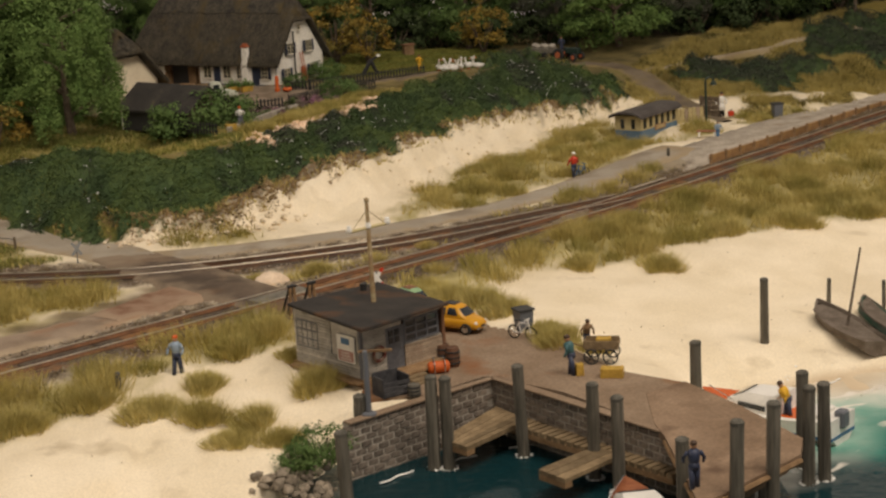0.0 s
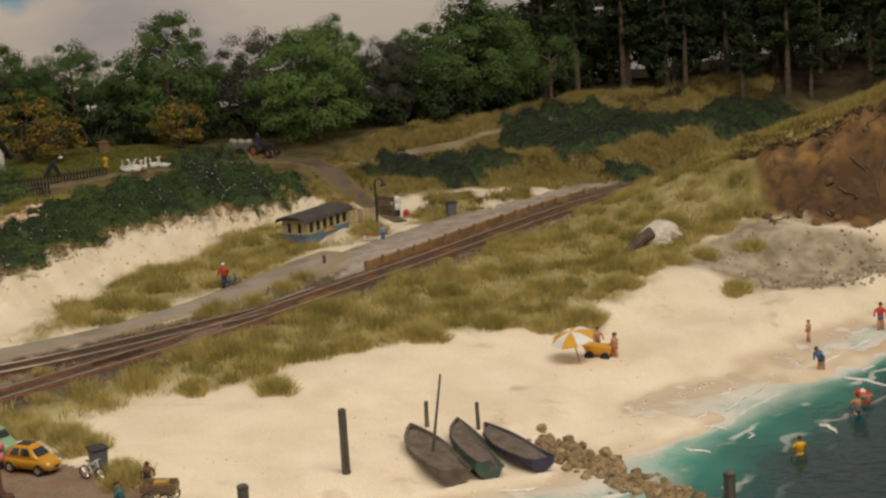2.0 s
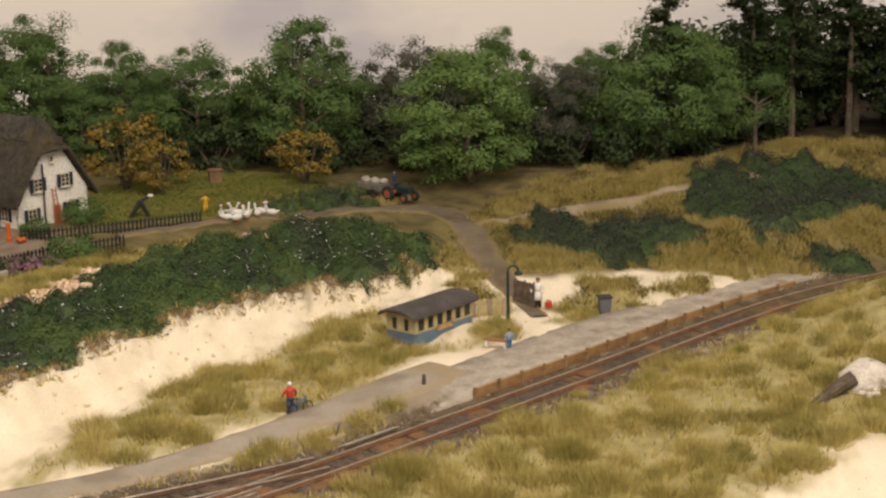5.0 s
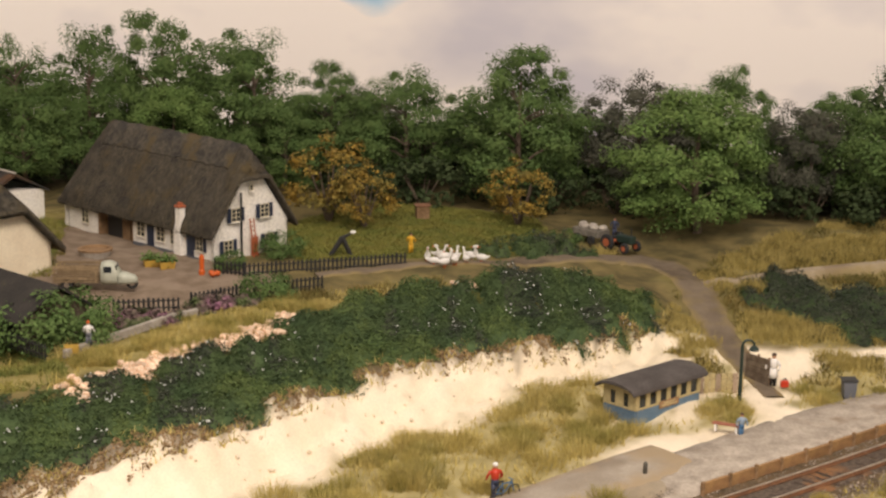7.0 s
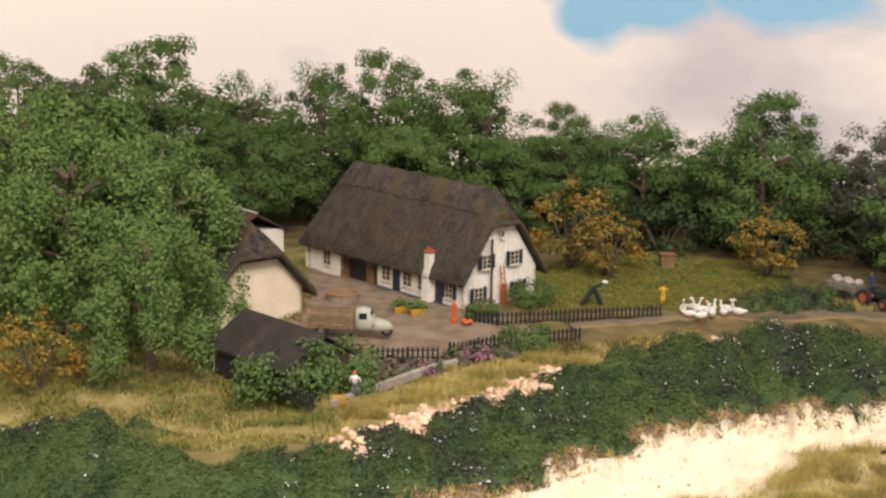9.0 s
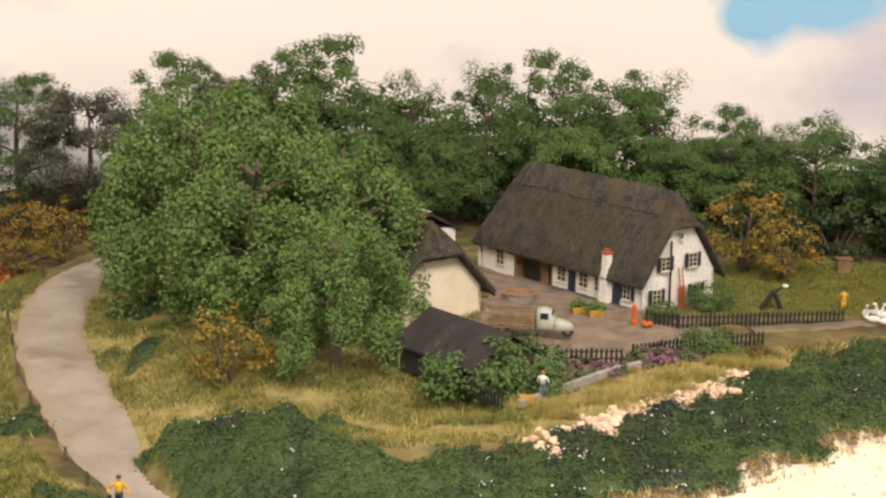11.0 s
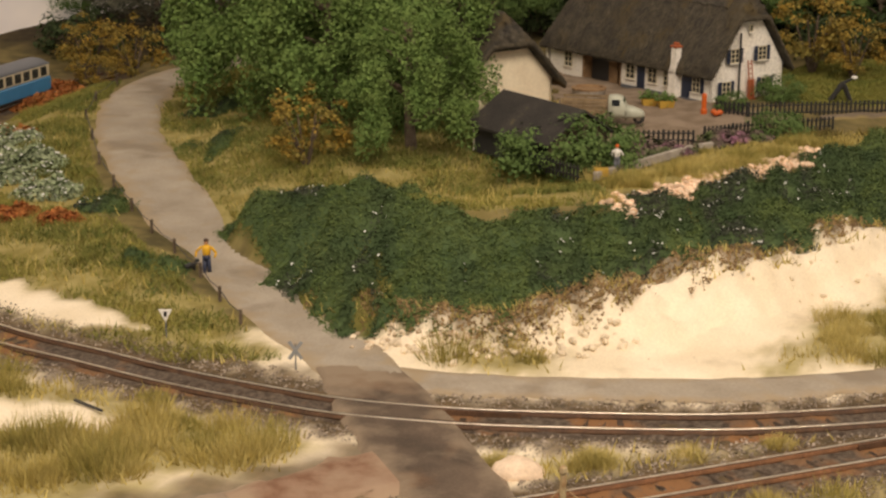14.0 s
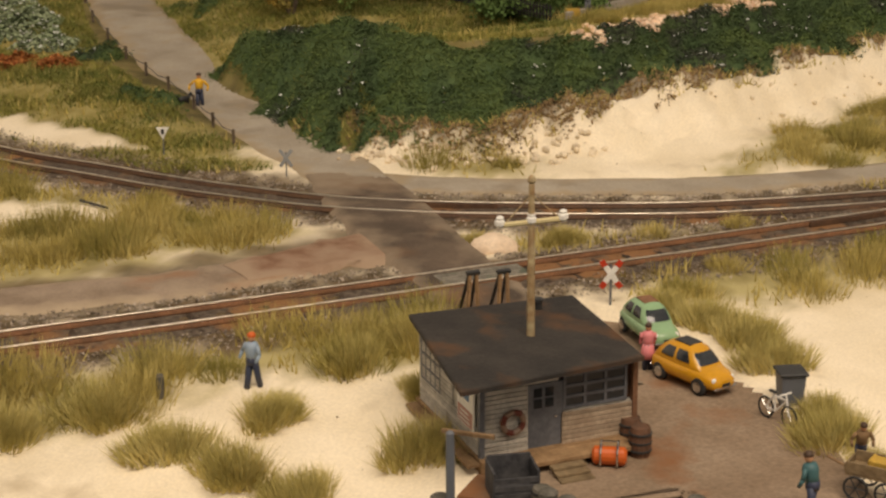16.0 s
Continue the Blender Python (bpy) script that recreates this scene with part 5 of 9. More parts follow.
tuft = tuft_kind(61, 1.1, 1.0, leaf_material("tuft_grass", (0.46, 0.385, 0.125), (0.58, 0.49, 0.20), 0.2), "tall olive dune grass tuft on pale sand", 1700)
spots = [(8.4, 97.6, 1.0), (13, 97, 1.15), (-11.4, 73.6, 1.1), (-7.8, 71, 0.8), (-6.5, 75.9, 1.15), (-12, 76.6, 1.0), (1.6, 86.8, 1.3), (0.2, 88, 1.1), (3.2, 85.4, 1.0), (5.8, 80.6, 1.1), (5.2, 82.6, 0.9), (22.5, 104.8, 1.3), (27.2, 107.2, 1.2), (32.6, 107.2, 1.35), (44.7, 112.7, 1.0), (44.1, 118.5, 1.0), (41.6, 118, 1.15), (48.1, 118.8, 0.95), (-13.5, 73.5, 1.1), (-9, 84, 1.2), (-10.5, 81.6, 1.1), (-7.4, 79.9, 0.8), (-17, 75.6, 1.1), (-20, 73.6, 1.2), (39, 116.4, 1.2), (36.6, 113.4, 1.2), (30, 106, 1.1), (-9.6, 70.6, 0.9), (18, 104, 1.2), (-8.6, 72.6, 1.0), (-1.5, 89.6, 1.0), (6.9, 79.6, 0.7), (-10.9, 95.5, 0.7), (-7.7, 96.6, 0.75)]
for i, (x, y, s) in enumerate(spots):
    m = at(x, y, ground_z(x, y), 37 * i)
    if i == 0:
        tuft.matrix_world = m
    else:
        o = tuft.copy()
        scene.collection.objects.link(o)
        o.matrix_world = m @ Matrix.Diagonal((s, s, s * (0.85 + 0.05 * (i % 5)), 1))


# low dense shrubs on the dune and heath
def shrub_height(x, y):
    return smooth(hedge_in(x, y), -0.3, 1.3) * (0.45 + 0.42 * wob(x, y, 2.4, 7) + 0.27 * wob(x, y, 1.1, 9) + 0.3 * smooth(x, -15, -7) + 0.3 * smooth(x, -6, 2))


hedge_names = ["dune_shrubs", "heath_shrubs", "heath_shrubs", "heath_shrubs", "garden_shrubs", "bank_shrubs", "bank_shrubs", "bank_shrubs", "bank_shrubs", "bank_shrubs", "heath_shrubs", "heath_shrubs", "heath_shrubs", "heath_shrubs"]
for i, poly in enumerate(HEDGES):
    px, py = [p[0] for p in poly], [p[1] for p in poly]
    box = (min(px) - 1.2, max(px) + 1.2, min(py) - 1.2, max(py) + 1.2)
    area = (box[1] - box[0]) * (box[3] - box[2])
    mine = lambda x, y, g, poly=poly, i=i: (inside(poly, x, y) + 1.0 * wob(x, y, 2.2, i) + 0.5 * wob(x, y, 0.9, i + 3) > g.uniform(-0.5, 0.35, len(x))) & (wob(x, y, 2.8, 17) < g.uniform(0.45, 1.0, len(x)))
    x, y, g = scatter(int(area * (330 if i in (0, 5) else 220)), box, mine, 70 + i)
    z = land(x, y) + np.maximum(shrub_height(x, y), 0.12) * g.uniform(0.5, 1.2, len(x))
    e = 0.15
    nx = (shrub_height(x - e, y) - shrub_height(x + e, y)) / (2 * e)
    ny = (shrub_height(x, y - e) - shrub_height(x, y + e)) / (2 * e)
    nrm = np.stack([nx, ny, np.ones(len(x))], -1)
    tri = leaves(np.stack([x, y, z], -1), nrm / np.linalg.norm(nrm, axis=1, keepdims=True), 0.075, g, 0.7)
    # body below the leaves
    bx, by = np.meshgrid(np.arange(box[0], box[1], 0.45), np.arange(box[2], box[3], 0.45))
    within = np.where(wob(bx, by, 2.8, 17) < 0.6, inside(poly, bx, by) + 1.0 * wob(bx, by, 2.2, i) + 0.5 * wob(bx, by, 0.9, i + 3), -1.0)
    bz = land(bx, by) + np.where(within > -0.1, shrub_height(bx, by) * 0.78, -0.4)
    bi = np.arange(bx.size).reshape(bx.shape)
    q = np.stack([bi[:-1, :-1], bi[:-1, 1:], bi[1:, 1:], bi[1:, :-1]], -1).reshape(-1, 4)
    flat = within.ravel()
    q = q[(flat[q] > -0.6).any(1)]
    shrubs = thing(hedge_names[i], at(0, 0, 0), "dense dark green low shrubs covering the slope", "shrubs", "shrubs", "stuff")
    part("foliage_mass", mesh_of("foliage_mass", np.stack([bx, by, bz], -1).reshape(-1, 3), q, HEDGE, True), HEDGE, shrubs)
    patch = wob(x, y, 4.2, 13) - 0.55 * smooth(-x, 8, 18) + (0.35 if hedge_names[i] == "heath_shrubs" else 0) + 0.35 * wob(x, y, 1.2, 2) + g.normal(size=len(x)) * 0.1
    for pick, mat, note in (((patch <= 0.25) & (patch >= -0.45), HEDGE, ""), (patch > 0.25, HEDGE_DUSK, "dull grey-green leaves"), (patch < -0.45, HEDGE_PALE, "grassy mid green leaves")):
        if pick.any():
            part("leaves", tri_mesh("leaves", tri[pick], mat), mat, shrubs, note)
    if i in (0, 5, 8, 9):
        pick = (patch > -0.1) & (wob(x, y, 1.0, 11) > 0.1) & (g.random(len(x)) < 0.014)
        fx, fy = x[pick], y[pick]
        fz = land(fx, fy) + np.maximum(shrub_height(fx, fy), 0.1) + 0.08
        fl = leaves(np.stack([fx, fy, fz], -1), np.tile([0, -0.5, 1.0], (len(fx), 1)), 0.08, g)
        part("blossoms", tri_mesh("blossoms", fl, BLOSSOM), BLOSSOM, shrubs, "small white blossoms")

# flowering patches on the far bank
for name, cx, cy, rad, mat, label in (("rust_shrub", -60, 134, 3.2, RUST, "rust red low shrub on the bank"), ("rust_shrub", -47.5, 117.6, 1.6, RUST, "rust red low shrub on the bank"), ("rust_shrub", -70, 158, 2.4, RUST, "orange shrub beside the bend of the track"), ("rust_shrub", -53, 118, 1.3, RUST, "small rust red shrub on the bank"), ("rust_shrub", -66.2, 150.6, 3.4, RUST, "orange brown shrub beside the bend of the track"), ("rust_shrub", -44, 116.8, 1.5, RUST, "rust red low shrub beside the road"), ("silver_shrub", -53, 126.2, 3.4, SILVER, "grey-green flowering shrub patch on the bank"), ("silver_shrub", -57.8, 131.5, 3.0, SILVER, "grey-green flowering shrub patch on the bank"), ("silver_shrub", -48.2, 122, 2.4, SILVER, "grey-green flowering shrub patch on the bank")):
    g = np.random.default_rng(int(abs(cx * 10 + cy)))
    n = int(900 * rad)
    a, r = g.uniform(0, 6.283, n), rad * np.sqrt(g.random(n))
    x, y = cx + r * np.cos(a), cy + r * np.sin(a) * 0.8
    hump = (1 - (r / rad) ** 2) * 0.42 * rad * (0.8 + 0.5 * wob(x, y, 0.9, 2))
    shrub = thing(name, at(0, 0, 0), label, "shrub", "flowering shrubs", "stuff")
    part("leaves", tri_mesh("leaves", leaves(np.stack([x, y, land(x, y) + hump * g.uniform(0.3, 1, n) + 0.05], -1), np.tile([0, 0, 1.0], (n, 1)), 0.17, g), mat), mat, shrub)
    if mat is SILVER:
        k = g.random(n) < 0.05
        part("blossoms", tri_mesh("blossoms", leaves(np.stack([x, y, land(x, y) + hump + 0.12], -1)[k], np.tile([0, 0, 1.0], (k.sum(), 1)), 0.12, g), BLOSSOM), BLOSSOM, shrub)


# ---- stones ----
def stone_mesh(seed, mat, name="stone"):
    g = random.Random(seed)
    b = Build().ball((0, 0, 0), 1.0, seg=8, rings=5)
    b.v = [tuple(c * (0.78 + 0.3 * noise.noise(Vector(p) * 1.3 + Vector((seed, 0, 0))) + 0.08 * g.random()) for c in p) for p in b.v]
    return mesh_of(name, b.v, b.f, mat)


GROYNE = material("brown_rock", (0.20, 0.14, 0.07), (0.38, 0.285, 0.155), 0.5, 0.85, 0.6, 6, piece=0.35)
PALE = material("grey_boulder", (0.20, 0.165, 0.12), (0.34, 0.285, 0.22), 0.6, 0.85, 0.4, 6, piece=0.3)
RUBBLE = material("pink_rubble", (0.66, 0.40, 0.24), (0.82, 0.68, 0.52), 0.4, 0.9, 0.3, 6, piece=0.3)
SHINGLE = material("grey_shingle", (0.26, 0.205, 0.14), (0.56, 0.47, 0.35), 0.5, 0.9, 0.4, 6, piece=0.3)


def heap(name, label, category, mat, spots, seed, piece="stone"):
    """A pile of stones, each a part; spots: (x, y, spread, size, count)."""
    g = random.Random(seed)
    pile = thing(name, at(spots[0][0], spots[0][1], 0), label, category)
    inv = pile.matrix_world.inverted()
    kinds = [stone_mesh(seed + k, mat, piece) for k in range(4)]
    for x, y, spread, size, count in spots:
        for _ in range(count):
            px, py = x + g.gauss(0, spread), y + g.gauss(0, spread)
            s = size * g.uniform(0.6, 1.4)
            o = new(piece, kinds[g.randrange(4)])
            o.parent = pile
            o.matrix_local = inv @ at(px, py, max(ground_z(px, py), SEA - 0.2) + s * g.uniform(0.1, 0.6), g.uniform(0, 360), g.uniform(-40, 40), g.uniform(-40, 40)) @ Matrix.Diagonal((s, s * g.uniform(0.7, 1), s * 0.75, 1))
    return pile


def along(points, step):
    q, _ = even_line([(*p, 0) for p in points], step)
    return [(a[0], a[1]) for a in q]


heap("rock_groyne", "brown rock groyne running from beach into the sea", "rock groyne", GROYNE, [(x, y, 0.58, 0.32, 24) for x, y in along([(27.3, 86.9), (28.3, 85.8), (29.8, 82.6), (31.4, 79.2), (33.6, 75)], 0.5)], 81)
heap("rubble_line", "line of pinkish brick rubble along the grass verge", "rubble", RUBBLE, [(x, y, 0.5, 0.27, 14) for x, y in along([(-12.2, 119.8), (-10.8, 123.2), (-9.1, 127.6), (-7.6, 130), (-5, 134.6)], 0.55)] + [(-11.8, 120.4, 0.6, 0.27, 22), (4.4, 146.4, 0.5, 0.27, 14)], 82)
heap("harbour_boulders", "grey and brown boulders at the foot of the quay", "boulders", PALE, [(-6.7, 67.3, 0.8, 0.3, 48), (-5.9, 69, 0.5, 0.22, 22), (-5.6, 66, 0.5, 0.3, 24)], 83)
heap("shingle_patch", "grey shingle stones scattered below the earth cliff", "shingle", SHINGLE, [(x, y, 1.3, 0.13, 5) for x, y in along([(46, 120), (51, 117.5), (56, 117.6), (60, 119.4)], 1.0)] + [(x, y, 0.75, 0.16, 17) for x, y in along([(46.6, 114.6), (48.6, 113.4), (52, 113.4), (56, 115.4), (58.5, 117.4)], 0.9)], 84)
heap("bank_stones", "pale chalky stones on the cut bank beside the road", "stones", material("bank_rock", (0.66, 0.55, 0.41), (0.50, 0.37, 0.24), 0.8, 0.9, 0.5, 5, piece=0.25), [(x, y, 0.5, 0.17, 5) for x, y in along([(-20.8, 105.9), (-16, 106.9), (-12.8, 107.8)], 0.6)], 85)

SAND_CLOD = material("sand_clod", (0.82, 0.71, 0.54), (0.68, 0.57, 0.41), 0.8, 0.95, 0.5, 6, piece=0.12)
heap("sand_clods", "crumbled lumps of pale sand below the dune edge", "clods", SAND_CLOD, [(x, y, 0.6, 0.2, 7) for x, y in along([(-20, 105.6), (-14, 106.8), (-9.6, 109.6)], 0.7)] + [(a + 0.5, b - 1.2, 0.7, 0.13, 2) for a, b in along([(-6, 116.6), (-2, 123), (3, 130.6), (9.4, 137.6), (16, 143.6)], 1.2)], 87, "clod")
CLOD = material("earth_clod", (0.10, 0.062, 0.036), (0.19, 0.11, 0.055), 0.6, 0.95, 0.6, 6, piece=0.4)
heap("earth_clods", "brown clods of earth stuck in the crumbling cliff", "clods", CLOD, [(x, y, 1.2, 0.36, 1) for x, y in along([(50.5, 126), (53, 122.5), (57, 122), (63, 124), (72, 127.5)], 0.9)] + [(x, y, 1.2, 0.4, 1) for x, y in along([(51.5, 131), (56, 128.5), (62, 129), (70, 131.5)], 1.1)], 86, "clod")
roots = thing("cliff_roots", at(52, 124, 0), "dark bare roots hanging out of the earth cliff", "roots")
for k in range(16):
    x, y = 51 + 1.5 * k, 122.6 + 0.42 * k + 3.2 * ((k * 37) % 11) / 11
    p = [(x - 52 + 0.5 * j * math.cos(2.0 + k), y - 124 - 0.5 * j, ground_z(x + 0.5 * j * math.cos(2.0 + k), y - 0.5 * j) + 0.12 + 0.1 * math.sin(2 * j + k)) for j in range(4)]
    b = Build()
    for j in range(3):
        b.tube(p[j], p[j + 1], 0.1 - 0.025 * j, 0.075 - 0.025 * j, 5)
    part("root", b, BARK, roots)

# torn turf and dark soil hanging over the cliff's upper edge
x, y, g = scatter(60000, (50, 100, 126, 146), lambda x, y, g: nearest([(a, b - 0.7, 0) for a, b, _ in CLIFF_TOP[1:]], x, y)[0] + 0.9 * wob(x, y, 1.6, 4) < g.uniform(0.0, 0.8, len(x)), 97)
pts = np.stack([x, y, land(x, y) + 0.05 + 0.5 * g.random(len(x)) * np.clip(wob(x, y, 1.3, 8), 0, 1)], -1)
tagged(new("torn_turf", tri_mesh("torn_turf", leaves(pts, np.tile([0.2, -0.8, 0.4], (len(x), 1)), 0.15, g), leaf_material("dark_torn_turf", (0.05, 0.04, 0.02), (0.11, 0.085, 0.035), 0.4))), "dark torn turf along the cliff's upper edge", "turf", kind="stuff")

# leaf litter, roots and small scrub where the turf breaks off above the sand
LITTER = leaf_material("brown_leaf_litter", (0.19, 0.125, 0.062), (0.29, 0.195, 0.095), 0.4)
crest_line = [(x, y - 0.5, 0) for x, y, _ in CREST]
x, y, g = scatter(330000, (-26, 20, 103, 150), lambda x, y, g: nearest(crest_line, x, y)[0] + 0.9 * wob(x, y, 1.3, 12) < g.uniform(0.0, 1.35, len(x)), 91)
pts = np.stack([x, y, land(x, y) + 0.03 + 0.12 * g.random(len(x))], -1)
tagged(new("leaf_litter", tri_mesh("leaf_litter", leaves(pts, np.tile([0.3, -0.6, 0.7], (len(x), 1)), 0.085, g), LITTER)), "brown roots and leaf litter along the broken dune edge", "leaf litter", kind="stuff")
x, y, g = scatter(70000, (-26, 20, 103, 150), lambda x, y, g: (nearest(crest_line, x, y)[0] < 1.6) & (wob(x, y, 1.5, 10) > g.uniform(-0.5, 0.9, len(x))), 92)
tagged(new("edge_grass", tri_mesh("edge_grass", blades(np.stack([x, y, land(x, y) - 0.03], -1), 0.25 + 0.3 * g.random(len(x)), 0.09, g, 0.5), STRAW)), "olive grass tufts along the broken dune edge", "grass", kind="stuff")
# twigs, shells and grit on the beach and the dune face
x, y, g = scatter(2400, (-24, 62, 64, 142), lambda x, y, g: (land(x, y) > SEA + 0.25) & clear_of(x, y) & (grass_in(x, y) < 0.2) & (hedge_in(x, y) < -0.3) & (wob(x, y, 3, 9) > g.uniform(-0.6, 1.0, len(x))), 93)
pts = np.stack([x, y, land(x, y) + 0.03], -1)
tagged(new("beach_grit", tri_mesh("beach_grit", leaves(pts, np.tile([0, 0, 1.0], (len(x), 1)), 0.055, g), LITTER)), "scattered brown grit and twigs on the sand", "grit", kind="stuff")
# ballast grit spilling beside the rails
x, y, g = scatter(520000, (-46, 50, 62, 150), lambda x, y, g: (np.abs(np.minimum(nearest(TRACK_A, x, y)[0], nearest(TRACK_B, x, y)[0]) - 2.3) < 1.0 * g.random(len(x)) + 0.15), 94)
pts = np.stack([x, y, np.maximum(land(x, y), -0.25) + 0.06], -1)
tagged(new("ballast_grit", tri_mesh("ballast_grit", leaves(pts, np.tile([0, 0, 1.0], (len(x), 1)), 0.07, g), leaf_material("grey_grit", (0.22, 0.175, 0.135), (0.38, 0.32, 0.26), 0.5))), "loose grey ballast stones beside the rails", "ballast", kind="stuff")
x, y, g = scatter(90000, (-46, 50, 62, 150), lambda x, y, g: np.minimum(nearest(TRACK_A, x, y)[0], nearest(TRACK_B, x, y)[0]) < 1.6, 96)
pts = np.stack([x, y, 0.05 + 0.04 * g.random(len(x))], -1)
tagged(new("track_gravel", tri_mesh("track_gravel", leaves(pts, np.tile([0, 0, 1.5], (len(x), 1)), 0.05, g), leaf_material("brown_track_gravel", (0.07, 0.05, 0.038), (0.17, 0.13, 0.10), 0.5))), "dark brown gravel between the sleepers", "ballast", kind="stuff")

# ---- shared surfaces ----
WOOD_GREY = material("weathered_wood", (0.13, 0.12, 0.098), (0.21, 0.19, 0.155), 0.5, 0.85, 0.6, 7, piece=0.15, stain=(0.10, 0.11, 0.08), stain_size=1.2)
WOOD_BROWN = material("brown_wood", (0.20, 0.12, 0.06), (0.30, 0.19, 0.10), 0.6, 0.8, 0.5, 7, piece=0.2)
PLANK = material("dock_planks", (0.185, 0.13, 0.072), (0.275, 0.20, 0.115), 0.7, 0.85, 0.5, 6, piece=0.25)
BRICK = material("quay_brick", (0.13, 0.108, 0.088), (0.22, 0.18, 0.145), 0.6, 0.9, 0.5, 7, piece=0.3)
MORTAR = material("pale_mortar", (0.44, 0.40, 0.34), (0.33, 0.295, 0.25), 0.8, 0.95, 0.3, 7)
COURT_MAT = material("dusty_court", (0.22, 0.153, 0.10), (0.295, 0.216, 0.15), 2.4, 0.9, 0.35, 7, stain=(0.24, 0.11, 0.05), stain_size=4.5, stain_at=0.56)
DECK = material("rusty_jetty_deck", (0.20, 0.132, 0.083), (0.29, 0.20, 0.132), 2.0, 0.8, 0.4, 7, stain=(0.13, 0.08, 0.05), stain_size=3)
CREAM = paint("cream_paint", (0.62, 0.52, 0.28))
WHITE = paint("white_paint", (0.82, 0.80, 0.75))
BLACK = paint("black_paint", (0.03, 0.03, 0.03))
GREY = paint("grey_paint", (0.14, 0.15, 0.17))
BLUE = paint("blue_paint", (0.06, 0.16, 0.30))
YELLOW = paint("yellow_paint", (0.66, 0.32, 0.02), 0.22, 0.5)
RED = paint("red_paint", (0.55, 0.05, 0.02), 0.4)
MINT = paint("mint_paint", (0.28, 0.45, 0.25), 0.25, 0.5)
ORANGE = paint("orange_paint", (0.62, 0.12, 0.02), 0.4)
CHROME = material("chrome", (0.7, 0.7, 0.7), (0.55, 0.55, 0.55), 1, 0.2, 0, 5, metal=1.0)
RUBBER = material("rubber", (0.02, 0.02, 0.02), (0.035, 0.035, 0.035), 0.5, 0.8, 0.2, 8)
GLASS = material("dark_glass", (0.02, 0.025, 0.03), (0.04, 0.045, 0.05), 1, 0.08, 0, 5, spec=0.6)
FELT = material("roofing_felt", (0.028, 0.025, 0.023), (0.045, 0.039, 0.034), 1.5, 0.85, 0.4, 8, stain=(0.105, 0.052, 0.024), stain_size=3.4, stain_at=0.51)


# ---- crossing and yard in front of the harbour ----
part_court = Build().prism(COURT, -1.6, -0.52)
tagged(part("pavement", part_court, COURT_MAT), "dusty brown harbour forecourt stained with rust", "pavement", kind="structure")
strip("road", [(-20.4, 103.4, 0.19), (-18.6, 101.2, 0.2), (-16.8, 98.9, 0.24), (-15, 96.6, 0.22), (-12.4, 93.3, 0.2), (-10, 90.4, 0.2), (-7.6, 87.4, -0.1), (-4.6, 84.4, -0.42), (-2, 82, -0.5)], (2.0, 2.3, 2.4, 2.3, 2.1, 2.0, 2.1, 2.3, 1.6), road_material("dark_crossing", (0.085, 0.065, 0.05), (0.145, 0.108, 0.08), 2.0, (0.18, 0.108, 0.065), (0.27, 0.21, 0.15)), 0.06, "dark worn road over the level crossing", "road", across=13, fade=6.0)
strip("path", [(-40, 72, -0.1), (-25.5, 82.6, 0.1), (-19.4, 86.9, 0.1), (-16.6, 90.4, 0.1)], (1.4, 1.4, 1.7, 1.9), road_material("dusty_lane", (0.24, 0.18, 0.13), (0.33, 0.255, 0.19), 1.6, (0.30, 0.17, 0.10), (0.42, 0.33, 0.23)), 0.04, "grey-brown dusty lane leading to the crossing", "path")
strip("path", [(-18.4, 88.0, 0.1), (-17.2, 89.6, 0.12), (-15.6, 91.8, 0.14), (-14, 94.2, 0.15)], (1.5, 1.8, 2.1, 2.0), road_material("red_brick_lane", (0.21, 0.115, 0.072), (0.30, 0.19, 0.13), 0.8, (0.33, 0.23, 0.16), (0.36, 0.26, 0.18)), 0.07, "worn reddish brick apron at the crossing", "path", ragged=0.7, fade=1.6)
crossing_boards = thing("crossing_boards", at(-9.1, 90.55, 0.16, 42), "pale grey timber boards between the crossing rails", "boards")
for k in range(4):
    part("board", Build().box((0, -0.48 + 0.32 * k, 0.06), (3.6, 0.27, 0.1), bevel=0.02), WOOD_GREY, crossing_boards)


# ---- quay walls of separate bricks ----
def quay_wall(a, b, z0, z1, name):
    a, b = Vector((*a, 0)), Vector((*b, 0))
    length, ang = (b - a).length, math.degrees(math.atan2(b.y - a.y, b.x - a.x))
    wall = thing(name, at(a.x, a.y, z0, ang), "dark grey brick quay wall with pale joints", "quay wall", "quay walls", "structure")
    part("mortar_core", Build().box((length / 2, 0.22, (z1 - z0) / 2), (length, 0.4, z1 - z0 - 0.02)), MORTAR, wall)
    brick = mesh_of("brick", *(lambda q: (q.v, q.f))(Build().box((0, 0, 0), (0.56, 0.14, 0.25), bevel=0.025)), BRICK)
    rows = int((z1 - z0) / 0.31)
    for r in range(rows):
        x = 0.32 - (0.31 if r % 2 else 0)
        while x < length - 0.2:
            o = new("brick", brick)
            o.parent = wall
            o.matrix_local = at(x, 0.05 + rnd.uniform(-0.025, 0.025), 0.16 + r * 0.31, rnd.uniform(-1, 1)) @ Matrix.Diagonal((rnd.uniform(0.9, 1.02), 1, 1, 1))
            x += 0.62
    part("coping", Build().box((length / 2, 0.12, z1 - z0 + 0.03), (length, 0.5, 0.1), bevel=0.02), COURT_MAT, wall, "worn dusty coping")
    return wall


quay_wall((-4.6, 70.2), (1.9, 75.5), -5, -0.6, "quay_wall_1")
quay_wall((1.9, 75.5), (10.2, 64.6), -5, -0.6, "quay_wall_2")


